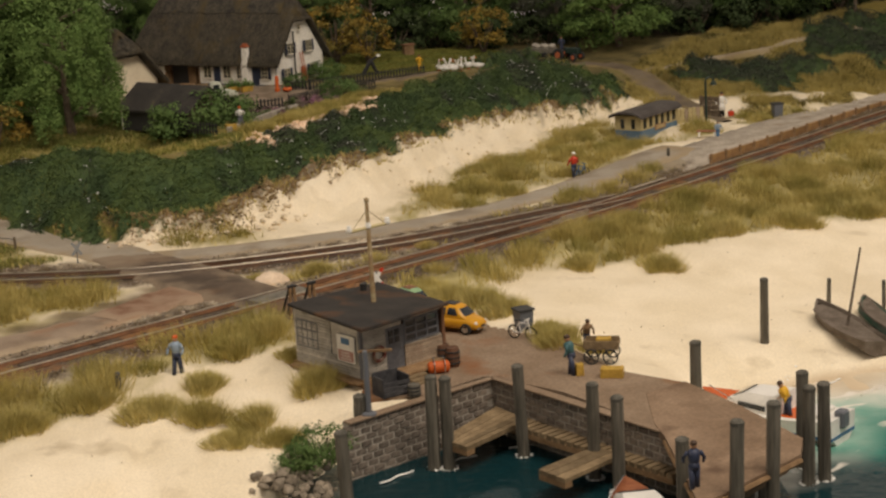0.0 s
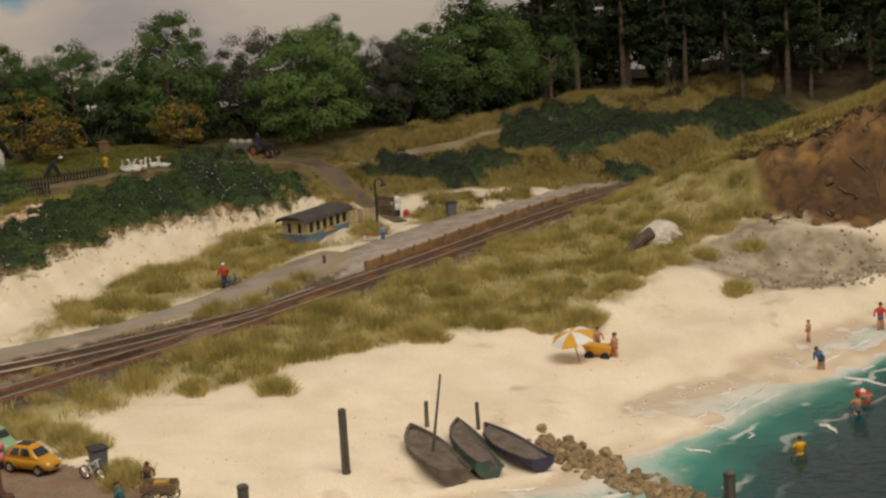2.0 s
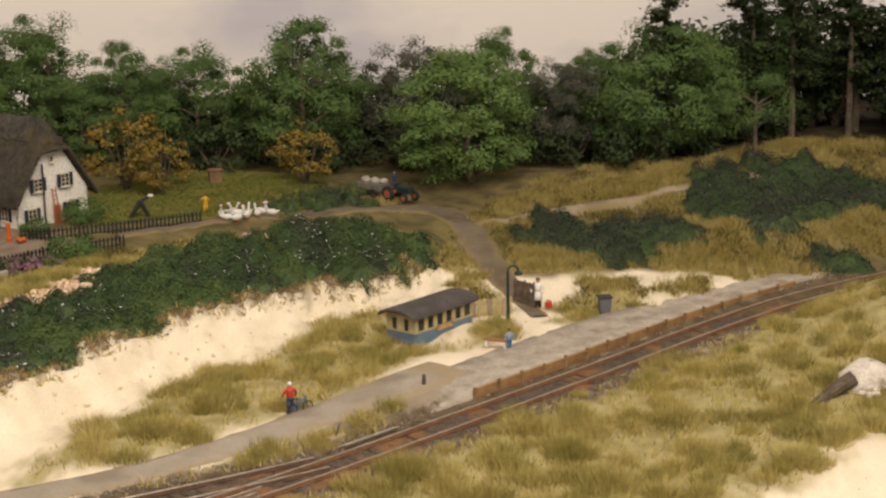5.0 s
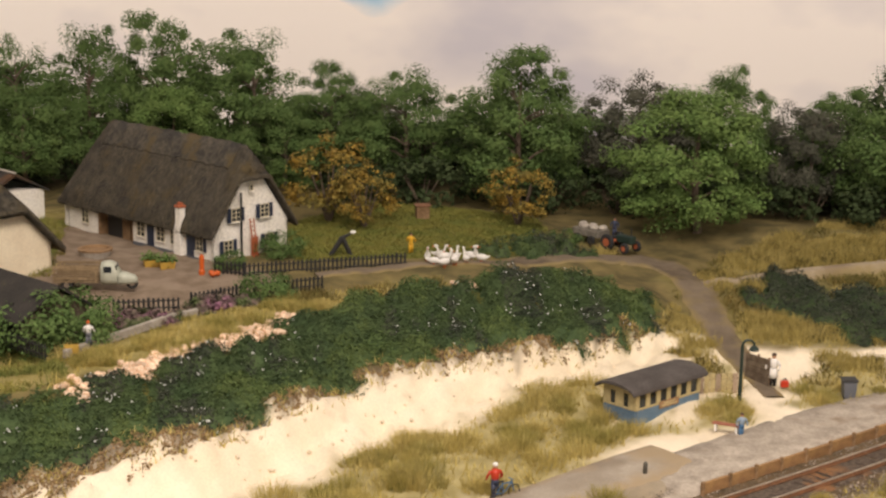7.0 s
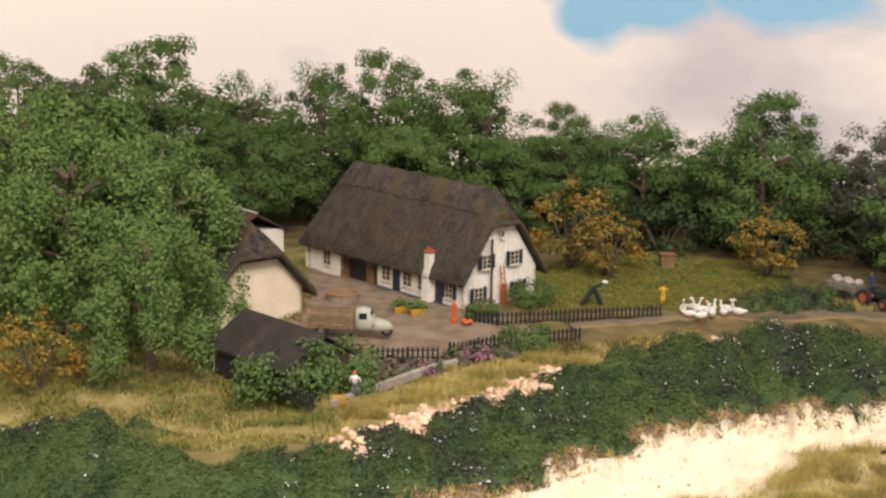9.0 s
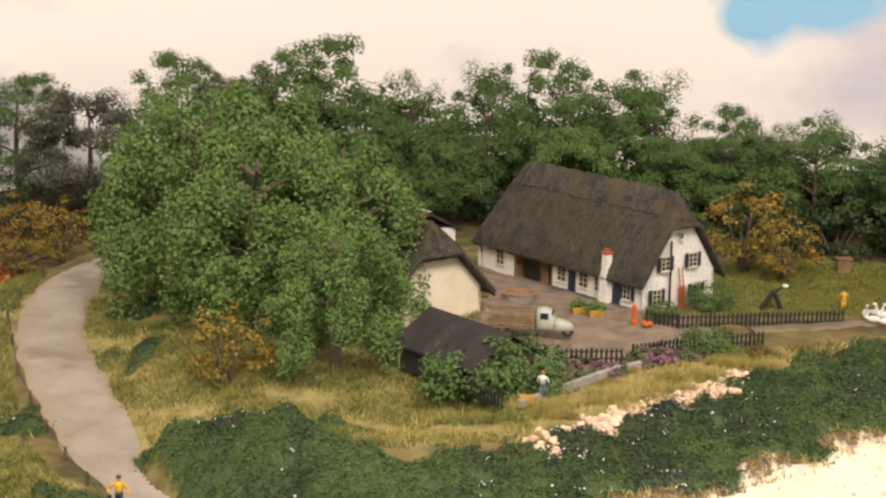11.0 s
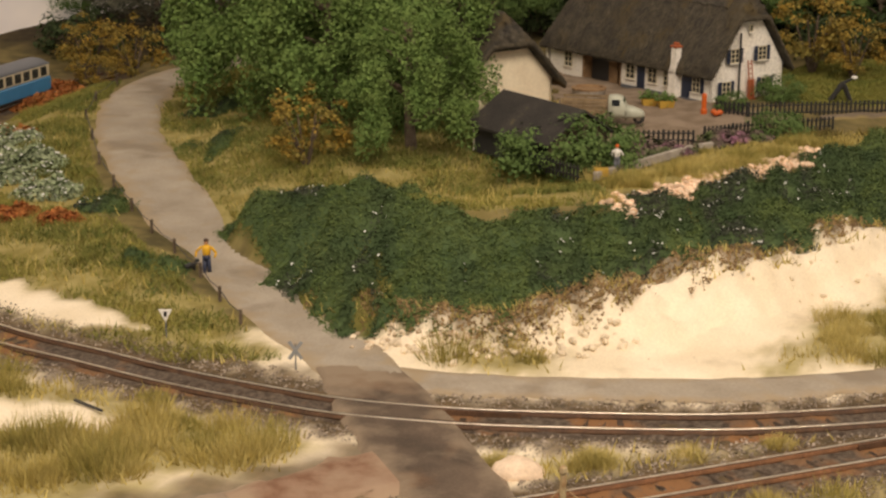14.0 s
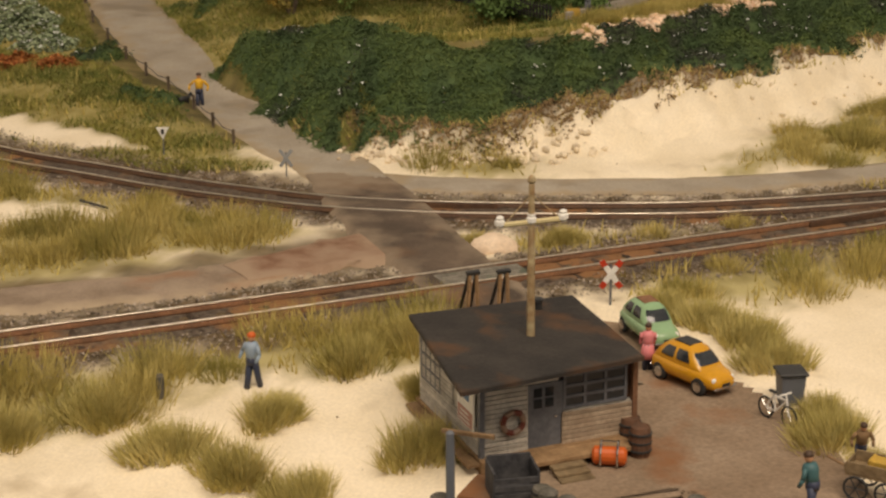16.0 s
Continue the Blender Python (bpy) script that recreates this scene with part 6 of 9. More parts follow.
def deck(name, corners, z, label):
    d = thing(name, at(corners[0][0], corners[0][1], z), label, "landing stage", "landing stages")
    ox, oy = corners[0]
    (ax, ay), (bx, by), (cx, cy), (dx, dy) = [(x - ox, y - oy) for x, y in corners]
    n = max(3, int(max(math.hypot(bx - ax, by - ay), math.hypot(cx - dx, cy - dy)) / 0.42))
    for i in range(n):
        s, t = i / n + 0.006, (i + 1) / n - 0.006
        q = [(ax + (bx - ax) * s, ay + (by - ay) * s), (ax + (bx - ax) * t, ay + (by - ay) * t), (dx + (cx - dx) * t, dy + (cy - dy) * t), (dx + (cx - dx) * s, dy + (cy - dy) * s)]
        part("plank", Build().prism(q, -0.2 + rnd.uniform(-0.015, 0.015), rnd.uniform(-0.015, 0.015)), PLANK, d)
    part("bearer", Build().prism([(ax, ay), (bx, by), (bx + (cx - bx) * 0.12, by + (cy - by) * 0.12), (ax + (dx - ax) * 0.12, ay + (dy - ay) * 0.12)], -0.45, -0.2), WOOD_BROWN, d)
    part("bearer", Build().prism([(ax + (dx - ax) * 0.88, ay + (dy - ay) * 0.88), (bx + (cx - bx) * 0.88, by + (cy - by) * 0.88), (cx, cy), (dx, dy)], -0.45, -0.2), WOOD_BROWN, d)


deck("landing_stage", [(-0.6, 71.3), (0.5, 70), (3.4, 73.2), (2.0, 75.3)], -1.9, "worn plank landing stage inside the quay corner")
deck("landing_stage", [(2.4, 73.0), (8.8, 65.2), (9.7, 65.9), (3.4, 73.8)], -1.95, "narrow plank walkway along the quay wall")
deck("landing_stage", [(3.4, 66.7), (4.4, 65.4), (7.0, 67.9), (6.0, 69.1)], -1.9, "short plank finger jetty over dark water")
jetty = thing("jetty", at(0, 0, 0), "rust brown jetty running out beside the boats", "jetty", "", "structure")
part("deck_slab", Build().prism([(8.6, 65.9), (8.8, 58.2), (13.5, 62.8), (14.0, 64.6), (12.3, 69.2), (10.5, 73.0), (8.6, 71.6), (8.4, 67.4)], -0.85, -0.49), DECK, jetty)
part("edge_beam", Build().tube((8.8, 58.3, -0.72), (8.6, 65.8, -0.72), 0.12, 0.12, 6).tube((8.9, 58.2, -0.72), (13.5, 62.7, -0.72), 0.12, 0.12, 6), WOOD_BROWN, jetty)
for k in range(6):
    px, py = (9.4, 60.2 + 2.4 * (k // 2)) if k % 2 else (10.6 + 0.8 * (k // 2), 61.0 + 1.4 * (k // 2))
    part("pile", Build().tube((px, py, -5), (px, py, -0.8), 0.2, 0.2, 7), WOOD_GREY, jetty)


POST_WOOD = material("grained_post_wood", (0.085, 0.077, 0.06), (0.165, 0.148, 0.118), 0.35, 0.88, 0.8, 7, piece=0.2, stain=(0.085, 0.10, 0.065), stain_size=1.0, upright=9.0, grained=0.3)
POST_TOP = material("dark_post_top", (0.085, 0.08, 0.065), (0.13, 0.12, 0.10), 0.4, 0.9, 0.5, 7)


def post(x, y, top, radius=0.28, foot=-5.2, label="weathered grey timber mooring post standing in water"):
    p = thing("mooring_post", at(x, y, foot, rnd.uniform(0, 360), rnd.uniform(-1.5, 1.5), rnd.uniform(-1.5, 1.5)), label, "post", "mooring posts")
    h = top - foot
    b = Build()
    rings = [(radius * (1.05 - 0.1 * k / 6) * (1 + 0.04 * rnd.uniform(-1, 1)), h * k / 6) for k in range(7)]
    b.lathe(rings + [(radius * 0.82, h + 0.06), (radius * 0.3, h + 0.08)], sides=9)
    part("shaft", b, POST_WOOD, p)
    part("cap", Build().lathe([(radius * 0.97, h - 0.12), (radius * 1.0, h + 0.02), (radius * 0.7, h + 0.1)], sides=9), POST_TOP, p, "darker weathered top")
    if foot < SEA:
        g = np.random.default_rng(int(x * 7 + y))
        a = g.uniform(0, 6.28, 40)
        pts = np.stack([np.cos(a) * radius * 1.3, np.sin(a) * radius * 1.3, np.full(40, SEA - foot + 0.06)], -1)
        part("foam", tri_mesh("foam", leaves(pts, np.tile([0, 0, 1.0], (40, 1)), 0.09, g), BLOSSOM), BLOSSOM, p, "white foam at the waterline")


for x, y, top in ((-1.0, 71.0, 1.0), (-0.3, 71.0, 1.0), (3.1, 72.0, 1.0), (5.9, 68.6, 1.0), (6.75, 66.9, 1.0), (11.05, 73.4, 1.1), (8.7, 61.2, 1.0), (10.2, 59.1, 2.3), (12.0, 61.3, 2.2), (14.8, 68.4, 1.0), (14.6, 66.6, 1.0), (15.4, 66.9, 1.0), (-4.4, 64.4, 1.0), (47.9, 82.2, 1.0), (32.2, 69.6, 1.0)):
    post(x, y, top)
post(16.1, 83.1, 1.36, 0.22, -2.6, "dark weathered timber post standing in the sand")
post(20.9, 89.6, -0.6, 0.12, -2.7, "short dark stake behind the beached boats")
post(23.6, 88.2, -0.5, 0.11, -2.7, "short dark stake behind the beached boats")
post(-15.7, 76.8, 0.35, 0.14, -1.2, "short grey stake in the dune grass")
post(-4.1, 71.4, 0.25, 0.3, -0.7, "squat dark bollard on the quay edge")


# ---- harbour office ----
def pane_window(parent, x0, x1, z0, z1, y, cols, rows, frame_mat, name="window", bar=0.045):
    """A window in a wall whose outside faces -y."""
    w = part(name, Build().box(((x0 + x1) / 2, y + 0.02, (z0 + z1) / 2), (x1 - x0, 0.06, z1 - z0)), GLASS, parent, "small dark window panes")
    t = bar
    for i in range(cols + 1):
        x = x0 + (x1 - x0) * i / cols
        part("glazing_bar", Build().box((x, y - 0.03, (z0 + z1) / 2), (t, 0.06, z1 - z0 + t)), frame_mat, w)
    for k in range(rows + 1):
        z = z0 + (z1 - z0) * k / rows
        part("glazing_bar", Build().box(((x0 + x1) / 2, y - 0.034, z), (x1 - x0 + t, 0.06, t)), frame_mat, w)
    return w


def boards(parent, x0, x1, z0, z1, y, mat, step=0.15, name="board", turn=None):
    z = z0
    while z < z1 - 0.03:
        h = min(step, z1 - z)
        part(name, Build().box(((x0 + x1) / 2, y, z + h / 2), (x1 - x0, 0.07, h - 0.02), turn, 0.012), mat, parent)
        z += step


BOARD_WHITE = material("worn_white_boards", (0.54, 0.51, 0.45), (0.40, 0.37, 0.32), 0.6, 0.85, 0.4, 8, piece=0.15, stain=(0.2, 0.16, 0.12), stain_size=1.0, stain_at=0.62)
BOARD_TAN = material("tan_lap_boards", (0.42, 0.33, 0.24), (0.32, 0.24, 0.17), 0.6, 0.85, 0.4, 8, piece=0.18)
BOARD_BROWN = material("red_brown_boards", (0.22, 0.11, 0.06), (0.16, 0.08, 0.045), 0.6, 0.85, 0.4, 8, piece=0.18)
SHED_GREY = material("blue_grey_joinery", (0.12, 0.125, 0.14), (0.16, 0.165, 0.18), 0.7, 0.6, 0.2, 8)
office = thing("harbour_office", at(-3.8, 78.6, -0.55, 41), "small wooden harbour office with a flat dark felt roof", "hut")
part("plinth", Build().box((0, 0, 0.22), (5.3, 5.6, 0.44), bevel=0.03), WOOD_BROWN, office, "brown timber plinth")
for nm, c, s in (("wall", (-1.75, -2.35, 1.77), (1.5, 0.2, 2.74)), ("wall", (-0.5, -2.35, 2.78), (1.0, 0.2, 0.56)), ("wall", (1.35, -2.35, 0.95), (2.3, 0.2, 1.1)), ("wall", (1.35, -2.35, 2.78), (2.3, 0.2, 0.24)), ("wall", (2.4, 0, 1.65), (0.2, 4.5, 2.5)), ("wall", (0, 2.35, 1.65), (5, 0.2, 2.5)), ("wall", (-2.4, 0, 1.77), (0.2, 4.5, 2.74))):
    part(nm, Build().box(c, s), BOARD_WHITE if c[0] < 2 else BOARD_BROWN, office)
boards(office, -2.5, -1.02, 0.42, 3.1, -2.48, BOARD_WHITE)
boards(office, 0.1, 2.5, 0.42, 1.48, -2.5, BOARD_TAN)
turn = Matrix.Rotation(radians(90), 4, "Z")
boards(office, -2.5, 2.5, 0.42, 2.85, -2.53, BOARD_BROWN, turn=turn)
turn = Matrix.Rotation(radians(-90), 4, "Z")
boards(office, -2.5, 2.5, 0.42, 1.3, -2.53, BOARD_WHITE, turn=turn)
boards(office, -2.5, 0.3, 1.3, 3.05, -2.53, BOARD_WHITE, turn=turn)
door = part("door", Build().box((-0.42, -2.4, 1.45), (1.2, 0.1, 2.05), bevel=0.015), SHED_GREY, office, "blue-grey door with four panes")
for x in (-0.68, -0.3):
    for z in (1.85, 2.2):
        part("pane", Build().box((x, -2.46, z), (0.26, 0.04, 0.28)), GLASS, door)
part("handle", Build().box((-0.12, -2.5, 1.4), (0.06, 0.08, 0.06)), CHROME, door)
pane_window(office, 0.2, 2.25, 1.58, 2.62, -2.42, 3, 3, SHED_GREY, bar=0.09)
w = part("window", Build().box((-2.5, 1.5, 1.95), (0.06, 1.6, 1.3)), GLASS, office, "dark window with grey bars")
for i in range(5):
    part("glazing_bar", Build().box((-2.55, 0.7 + 0.4 * i, 1.95), (0.06, 0.05, 1.35)), SHED_GREY, w)
for k in range(4):
    part("glazing_bar", Build().box((-2.555, 1.5, 1.3 + 0.43 * k), (0.06, 1.65, 0.05)), SHED_GREY, w)
part("corner_post", Build().box((-2.53, -2.5, 1.65), (0.16, 0.16, 2.5)), SHED_GREY, office)
part("corner_post", Build().box((2.53, -2.5, 1.65), (0.16, 0.16, 2.5)), BOARD_BROWN, office)
to_office = office.matrix_world.inverted()
eaves = [to_office @ Vector((x * CM, y * CM, z * CM)) * 100 for x, y, z in ((-3.86, 72.6, 2.98), (0.1, 78.1, 2.52), (-3.35, 82.6, 2.62), (-7.6, 78.5, 2.86))]
roof = part("roof", Build().loft([[(p.x, p.y, p.z - d) for p in eaves] for d in (0.16, 0.03)] + [[(p.x * 0.985, p.y * 0.985, p.z) for p in eaves]]), FELT, office, "flat black felt roof with rust stains")
part("flue", Build().lathe([(0.16, 3.1), (0.16, 3.5), (0.2, 3.52), (0.2, 3.6), (0.12, 3.62)], (1.2, 1.7, 0), 10), BLACK, roof)
poster = part("notice_board", Build().box((-2.6, -1.5, 1.75), (0.06, 1.3, 1.3), bevel=0.01), WHITE, office, "white notice board with red bars")
part("picture_panel", Build().box((-2.64, -1.5, 1.42), (0.02, 1.1, 0.5)), paint("faded_pink_print", (0.50, 0.27, 0.22)), poster)
for k in range(3):
    part("text_bar", Build().box((-2.66, -1.5, 1.28 + 0.14 * k), (0.02, 0.8 - 0.1 * (k % 3), 0.04)), WHITE, poster)
part("emblem", Build().box((-2.64, -1.5, 2.12), (0.02, 0.6, 0.3)), BLUE, poster)
part("floor_slab", Build().box((0.4, -3.05, 0.33), (4.2, 0.7, 0.16), bevel=0.02), WOOD_BROWN, office, "brown porch boards")
for k in range(3):
    part("step", Build().box((-0.2, -3.6 - 0.28 * k, 0.24 - 0.1 * k), (1.1, 0.3, 0.1), bevel=0.015), PLANK, office)
part("bench_rail", Build().box((-2.9, -0.2, 0.35), (0.4, 5.2, 0.12), bevel=0.02), WOOD_BROWN, office)

BUOY_RED, BUOY_WHITE = paint("faded_buoy_red", (0.15, 0.035, 0.02)), paint("dirty_buoy_white", (0.26, 0.17, 0.12))
buoy = thing("lifebuoy", office.matrix_world @ at(-1.55, -2.62, 1.45), "dull rusty red lifebuoy hung on the office wall", "lifebuoy")
for i in range(4):
    b = Build().ring((0, 0, 0), 0.33, 0.09, seg=24)
    keep = [f for f in b.f if int((f[0] // 7) / 24 * 8) % 4 == i or int((f[0] // 7) / 24 * 8) % 8 == i + 4]
    b.f = keep
    part("segment", b, BUOY_RED if i % 2 else BUOY_WHITE, buoy)

mast = thing("signal_mast", at(-3.45, 78.05, 2.55, 20), "weathered signal mast with a yard on the roof", "mast")
RUSTY = material("rusty_cream_metal", (0.42, 0.34, 0.20), (0.28, 0.17, 0.08), 0.4, 0.7, 0.4, 6)
part("pole", Build().lathe([(0.16, -0.05), (0.13, 0.2), (0.11, 3.0), (0.09, 5.0), (0.05, 5.1)], sides=8), RUSTY, mast)
part("yard", Build().tube((-0.95, 0, 3.75), (0.95, 0.0, 3.95), 0.085, 0.085, 7), CREAM, mast, "pale yellow yard")
for x in (-0.95, 0.95, 0.0):
    part("insulator", Build().lathe([(0.09, -0.04), (0.16, 0.04), (0.16, 0.16), (0.1, 0.2), (0.13, 0.26), (0.06, 0.32)], (x, 0, 3.72 + 0.1 * (x + 1)), 8), WHITE, mast)
part("foot", Build().lathe([(0.3, -0.02), (0.28, 0.08), (0.15, 0.16)], sides=8), RUSTY, mast)
for s in (-1, 1):
    part("stay", Build().tube((0, 0, 4.7), (s * 0.85, 0, 3.85 + 0.1 * s), 0.02, 0.02, 4), RUSTY, mast)
part("tip", Build().lathe([(0.08, 5.05), (0.13, 5.12), (0.1, 5.25), (0.02, 5.3)], sides=8), RUSTY, mast)

for x, y in ((-8.3, 86.6), (-7.3, 87.1)):
    trestle = thing("wooden_trestle", at(x, y, -0.2, 40, 14) @ Matrix.Scale(0.84, 4), "dark leaning timber trestle behind the office", "trestle", "trestles")
    for sx in (-0.25, 0.25):
        part("leg", Build().tube((sx, -0.45, 0), (sx * 0.6, 0.1, 2.4), 0.09, 0.09, 5), WOOD_BROWN, trestle)
        part("leg", Build().tube((sx, 0.6, 0), (sx * 0.6, 0.1, 2.4), 0.08, 0.08, 5), BLACK, trestle)
    part("rail", Build().box((0, 0.1, 2.35), (0.6, 0.2, 0.15)), BLACK, trestle)

CRATE_DARK = material("tarred_crate", (0.045, 0.045, 0.05), (0.08, 0.078, 0.08), 0.6, 0.8, 0.4, 7)
skip = thing("open_crate", at(-2.75, 73.9, -0.52, 30), "dark grey open sided crate by the steps", "crate")
for x in (-0.65, 0.65):
    part("side", Build().box((x, 0, 0.45), (0.08, 1.1, 0.9), bevel=0.01), CRATE_DARK, skip)
part("bottom", Build().box((0, 0, 0.08), (1.3, 1.1, 0.1)), CRATE_DARK, skip)
part("back", Build().box((0, 0.52, 0.5), (1.3, 0.08, 1.0), bevel=0.01), CRATE_DARK, skip)
for k in range(3):
    part("slat", Build().box((0, -0.54, 0.15 + 0.24 * k), (1.3, 0.06, 0.17), bevel=0.01), CRATE_DARK, skip)


def barrel(x, y, z, mat, label, r=0.34, h=0.95):
    b = thing("barrel", at(x, y, z, rnd.uniform(0, 360)), label, "barrel", "barrels")
    part("cask", Build().lathe([(r * 0.85, 0), (r, h * 0.3), (r * 1.02, h * 0.5), (r, h * 0.7), (r * 0.85, h), (r * 0.8, h - 0.03)], sides=14), mat, b)
    for k in (0.22, 0.5, 0.78):
        part("hoop", Build().lathe([(r * 1.0, h * k - 0.04), (r * 1.06, h * k - 0.03), (r * 1.06, h * k + 0.03), (r * 1.0, h * k + 0.04)], sides=14), BLACK, b)


RUST_CASK = material("rusty_cask", (0.10, 0.055, 0.035), (0.17, 0.085, 0.05), 0.5, 0.75, 0.4, 7)
barrel(0.15, 77.6, -0.52, RUST_CASK, "dark rusty barrel beside the office")
barrel(-0.3, 78.2, -0.52, RUST_CASK, "dark rusty barrel against the office wall")
barrel(-1.7, 73.3, -0.52, WOOD_GREY, "grey wooden tub at the foot of the steps", 0.3, 0.6)
tank = thing("orange_float", at(-0.55, 76.6, -0.2, 10), "orange cylindrical float with a carrying frame", "float")
part("drum", Build().lathe([(0.18, -0.52), (0.28, -0.44), (0.28, 0.44), (0.18, 0.52)], sides=14, m=Matrix.Rotation(radians(90), 4, "Y")), ORANGE, tank)
for x in (-0.25, 0.25):
    part("frame_hoop", Build().ring((0, 0, 0), 0.4, 0.03, m=Matrix.Translation((x, 0, 0.06)) @ Matrix.Rotation(radians(90), 4, "Z"), seg=16, sides=5), CHROME, tank)
part("frame_bar", Build().tube((-0.3, 0, 0.46), (0.3, 0, 0.46), 0.03, 0.03, 5), CHROME, tank)

lamp_post = thing("grey_pole", at(-3.7, 71.2, -0.55), "plain grey iron pole with a round foot on the quay", "pole")
part("shaft", Build().lathe([(0.13, 0), (0.13, 2.2), (0.12, 2.9), (0.06, 2.95)], sides=10), GREY, lamp_post)
part("foot", Build().lathe([(0.36, 0), (0.34, 0.09), (0.16, 0.14)], sides=12), GREY, lamp_post)
part("arm", Build().box((0.45, 0.2, 2.85), (1.5, 0.12, 0.1)), WOOD_BROWN, lamp_post)


# ---- vehicles ----
def rounded(w, h, z, n=12, p=3.2):
    """Half-width w, half-height h: a squarish ring in the yz plane."""
    out = []
    for i in range(n):
        a = 2 * math.pi * (i + 0.5) / n
        c, s = math.cos(a), math.sin(a)
        out.append((math.copysign(abs(c) ** (2 / p), c) * w, z + math.copysign(abs(s) ** (2 / p), s) * h))
    return out


def small_car(m, body, top, label):
    """A tiny rounded 1950s saloon, 3.4 cm long; its front points along +x."""
    car = thing("car", m @ Matrix.Scale(0.97, 4), label, "car", "parked cars")
    rings = smooth_line([(-1.66, 0.36, 0.17, 0.5), (-1.58, 0.54, 0.3, 0.54), (-1.35, 0.66, 0.39, 0.58), (-0.9, 0.72, 0.42, 0.6), (-0.2, 0.745, 0.42, 0.6), (0.4, 0.74, 0.41, 0.59), (0.9, 0.71, 0.39, 0.575), (1.3, 0.64, 0.34, 0.54), (1.55, 0.54, 0.27, 0.5), (1.68, 0.36, 0.15, 0.46)], 4)
    part("body", Build().loft([[(x, y, z) for y, z in rounded(w, h, zc, 28, 2.5)] for x, w, h, zc in rings]), body, car, smooth=True)
    cab = smooth_line([(-1.6, 0.42, 0.04, 0.76), (-1.35, 0.56, 0.28, 0.86), (-1.0, 0.63, 0.47, 0.95), (-0.6, 0.655, 0.56, 0.985), (-0.1, 0.66, 0.58, 0.99), (0.3, 0.65, 0.55, 0.98), (0.62, 0.63, 0.36, 0.94), (0.98, 0.56, 0.04, 0.86)], 6)
    shell = [[(x, y * (1 - 0.2 * max(0, (z - zc) / h)), z) for y, z in rounded(w, h, zc, 48, 2.9)] for x, w, h, zc in cab]
    cabin = part("cabin", Build().loft(shell), body, car, smooth=True)

    def flank(x, z):
        """Half-width of the cabin at a place along it and a height."""
        w, h, zc = (np.interp(x, cab[:, 0], cab[:, k]) for k in (1, 2, 3))
        t = (z - zc) / max(h, 0.02)
        return w * max(0.0, 1 - abs(t) ** 2.9) ** (1 / 2.9) * (1 - 0.2 * max(0.0, t))

    def nose(y, z, lo, hi):
        """How far along the cabin its skin lies at a height, y from its middle; hi is the outer end."""
        for _ in range(24):
            mid = (lo + hi) / 2
            lo, hi = (mid, hi) if flank(mid, z) > abs(y) else (lo, mid)
        return lo

    def pane(name, corners, place):
        """A pane that follows the curve of the cabin, with rounded corners; corners: bottom two, top two."""
        n, grid = 9, []
        for r in range(n):
            v = r / (n - 1)
            pinch = 0.06 * (2 * abs(v - 0.5)) ** 6
            for c in range(n):
                u = pinch + (1 - 2 * pinch) * c / (n - 1)
                (a0, b0), (a1, b1), (c0, d0), (c1, d1) = corners
                grid.append(place((1 - v) * ((1 - u) * a0 + u * a1) + v * ((1 - u) * c0 + u * c1), (1 - v) * ((1 - u) * b0 + u * b1) + v * ((1 - u) * d0 + u * d1)))
        faces = [(r * n + c, r * n + c + 1, (r + 1) * n + c + 1, (r + 1) * n + c) for r in range(n - 1) for c in range(n - 1)]
        part(name, Build().add(grid, faces), GLASS, cabin, smooth=True)

    for s in (-1, 1):
        pane("side_window", ((-0.2, 1.03), (0.5, 1.03), (-0.2, 1.4), (0.26, 1.4)), lambda x, z: (x, s * (flank(x, z) + 0.015), z))
        pane("side_window", ((-1.02, 1.03), (-0.32, 1.03), (-0.78, 1.38), (-0.32, 1.4)), lambda x, z: (x, s * (flank(x, z) + 0.015), z))
        part("headlight", Build().ball((1.52, s * 0.42, 0.62), (0.08, 0.12, 0.12), seg=10, rings=6), WHITE, car)
        for x in (-1.0, 0.98):
            w = part("wheel", Build().lathe([(0.28, -0.1), (0.33, -0.07), (0.33, 0.07), (0.28, 0.1)], sides=18, m=Matrix.Translation((x, s * 0.63, 0.33)) @ Matrix.Rotation(radians(90), 4, "X")), RUBBER, car)
            part("rim", Build().lathe([(0.2, -0.02), (0.2, 0.02), (0.1, 0.04)], sides=12, m=Matrix.Translation((x, s * 0.735, 0.33)) @ Matrix.Rotation(radians(-90 * s), 4, "X")), CHROME, w)
    pane("windscreen", ((-0.5, 1.0), (0.5, 1.0), (-0.42, 1.38), (0.42, 1.38)), lambda y, z: (nose(y, z, 0.0, 0.98) + 0.018, y, z))
    pane("rear_window", ((-0.4, 1.02), (0.4, 1.02), (-0.32, 1.3), (0.32, 1.3)), lambda y, z: (nose(y, z, -0.3, -1.6) - 0.018, y, z))
    part("sunroof", Build().box((-0.25, 0, 1.555), (0.8, 0.62, 0.05), bevel=0.02), top, cabin, "dark folding sunroof")
    for x in (1.66, -1.66):
        part("bumper", Build().box((x, 0, 0.36), (0.06, 1.05, 0.08), bevel=0.025), CHROME, car)
    part("number_plate", Build().box((1.7, 0, 0.48), (0.02, 0.36, 0.1)), BLACK, car)


small_car(at(0.5, 83.85, -0.52, -35) @ Matrix.Scale(0.96, 4), YELLOW, BLACK, "small rounded yellow car with a black sunroof")
small_car(at(-1.75, 87.3, -0.4, -52) @ Matrix.Scale(0.93, 4), MINT, BOARD_BROWN, "small rounded mint green car with a brown sunroof")


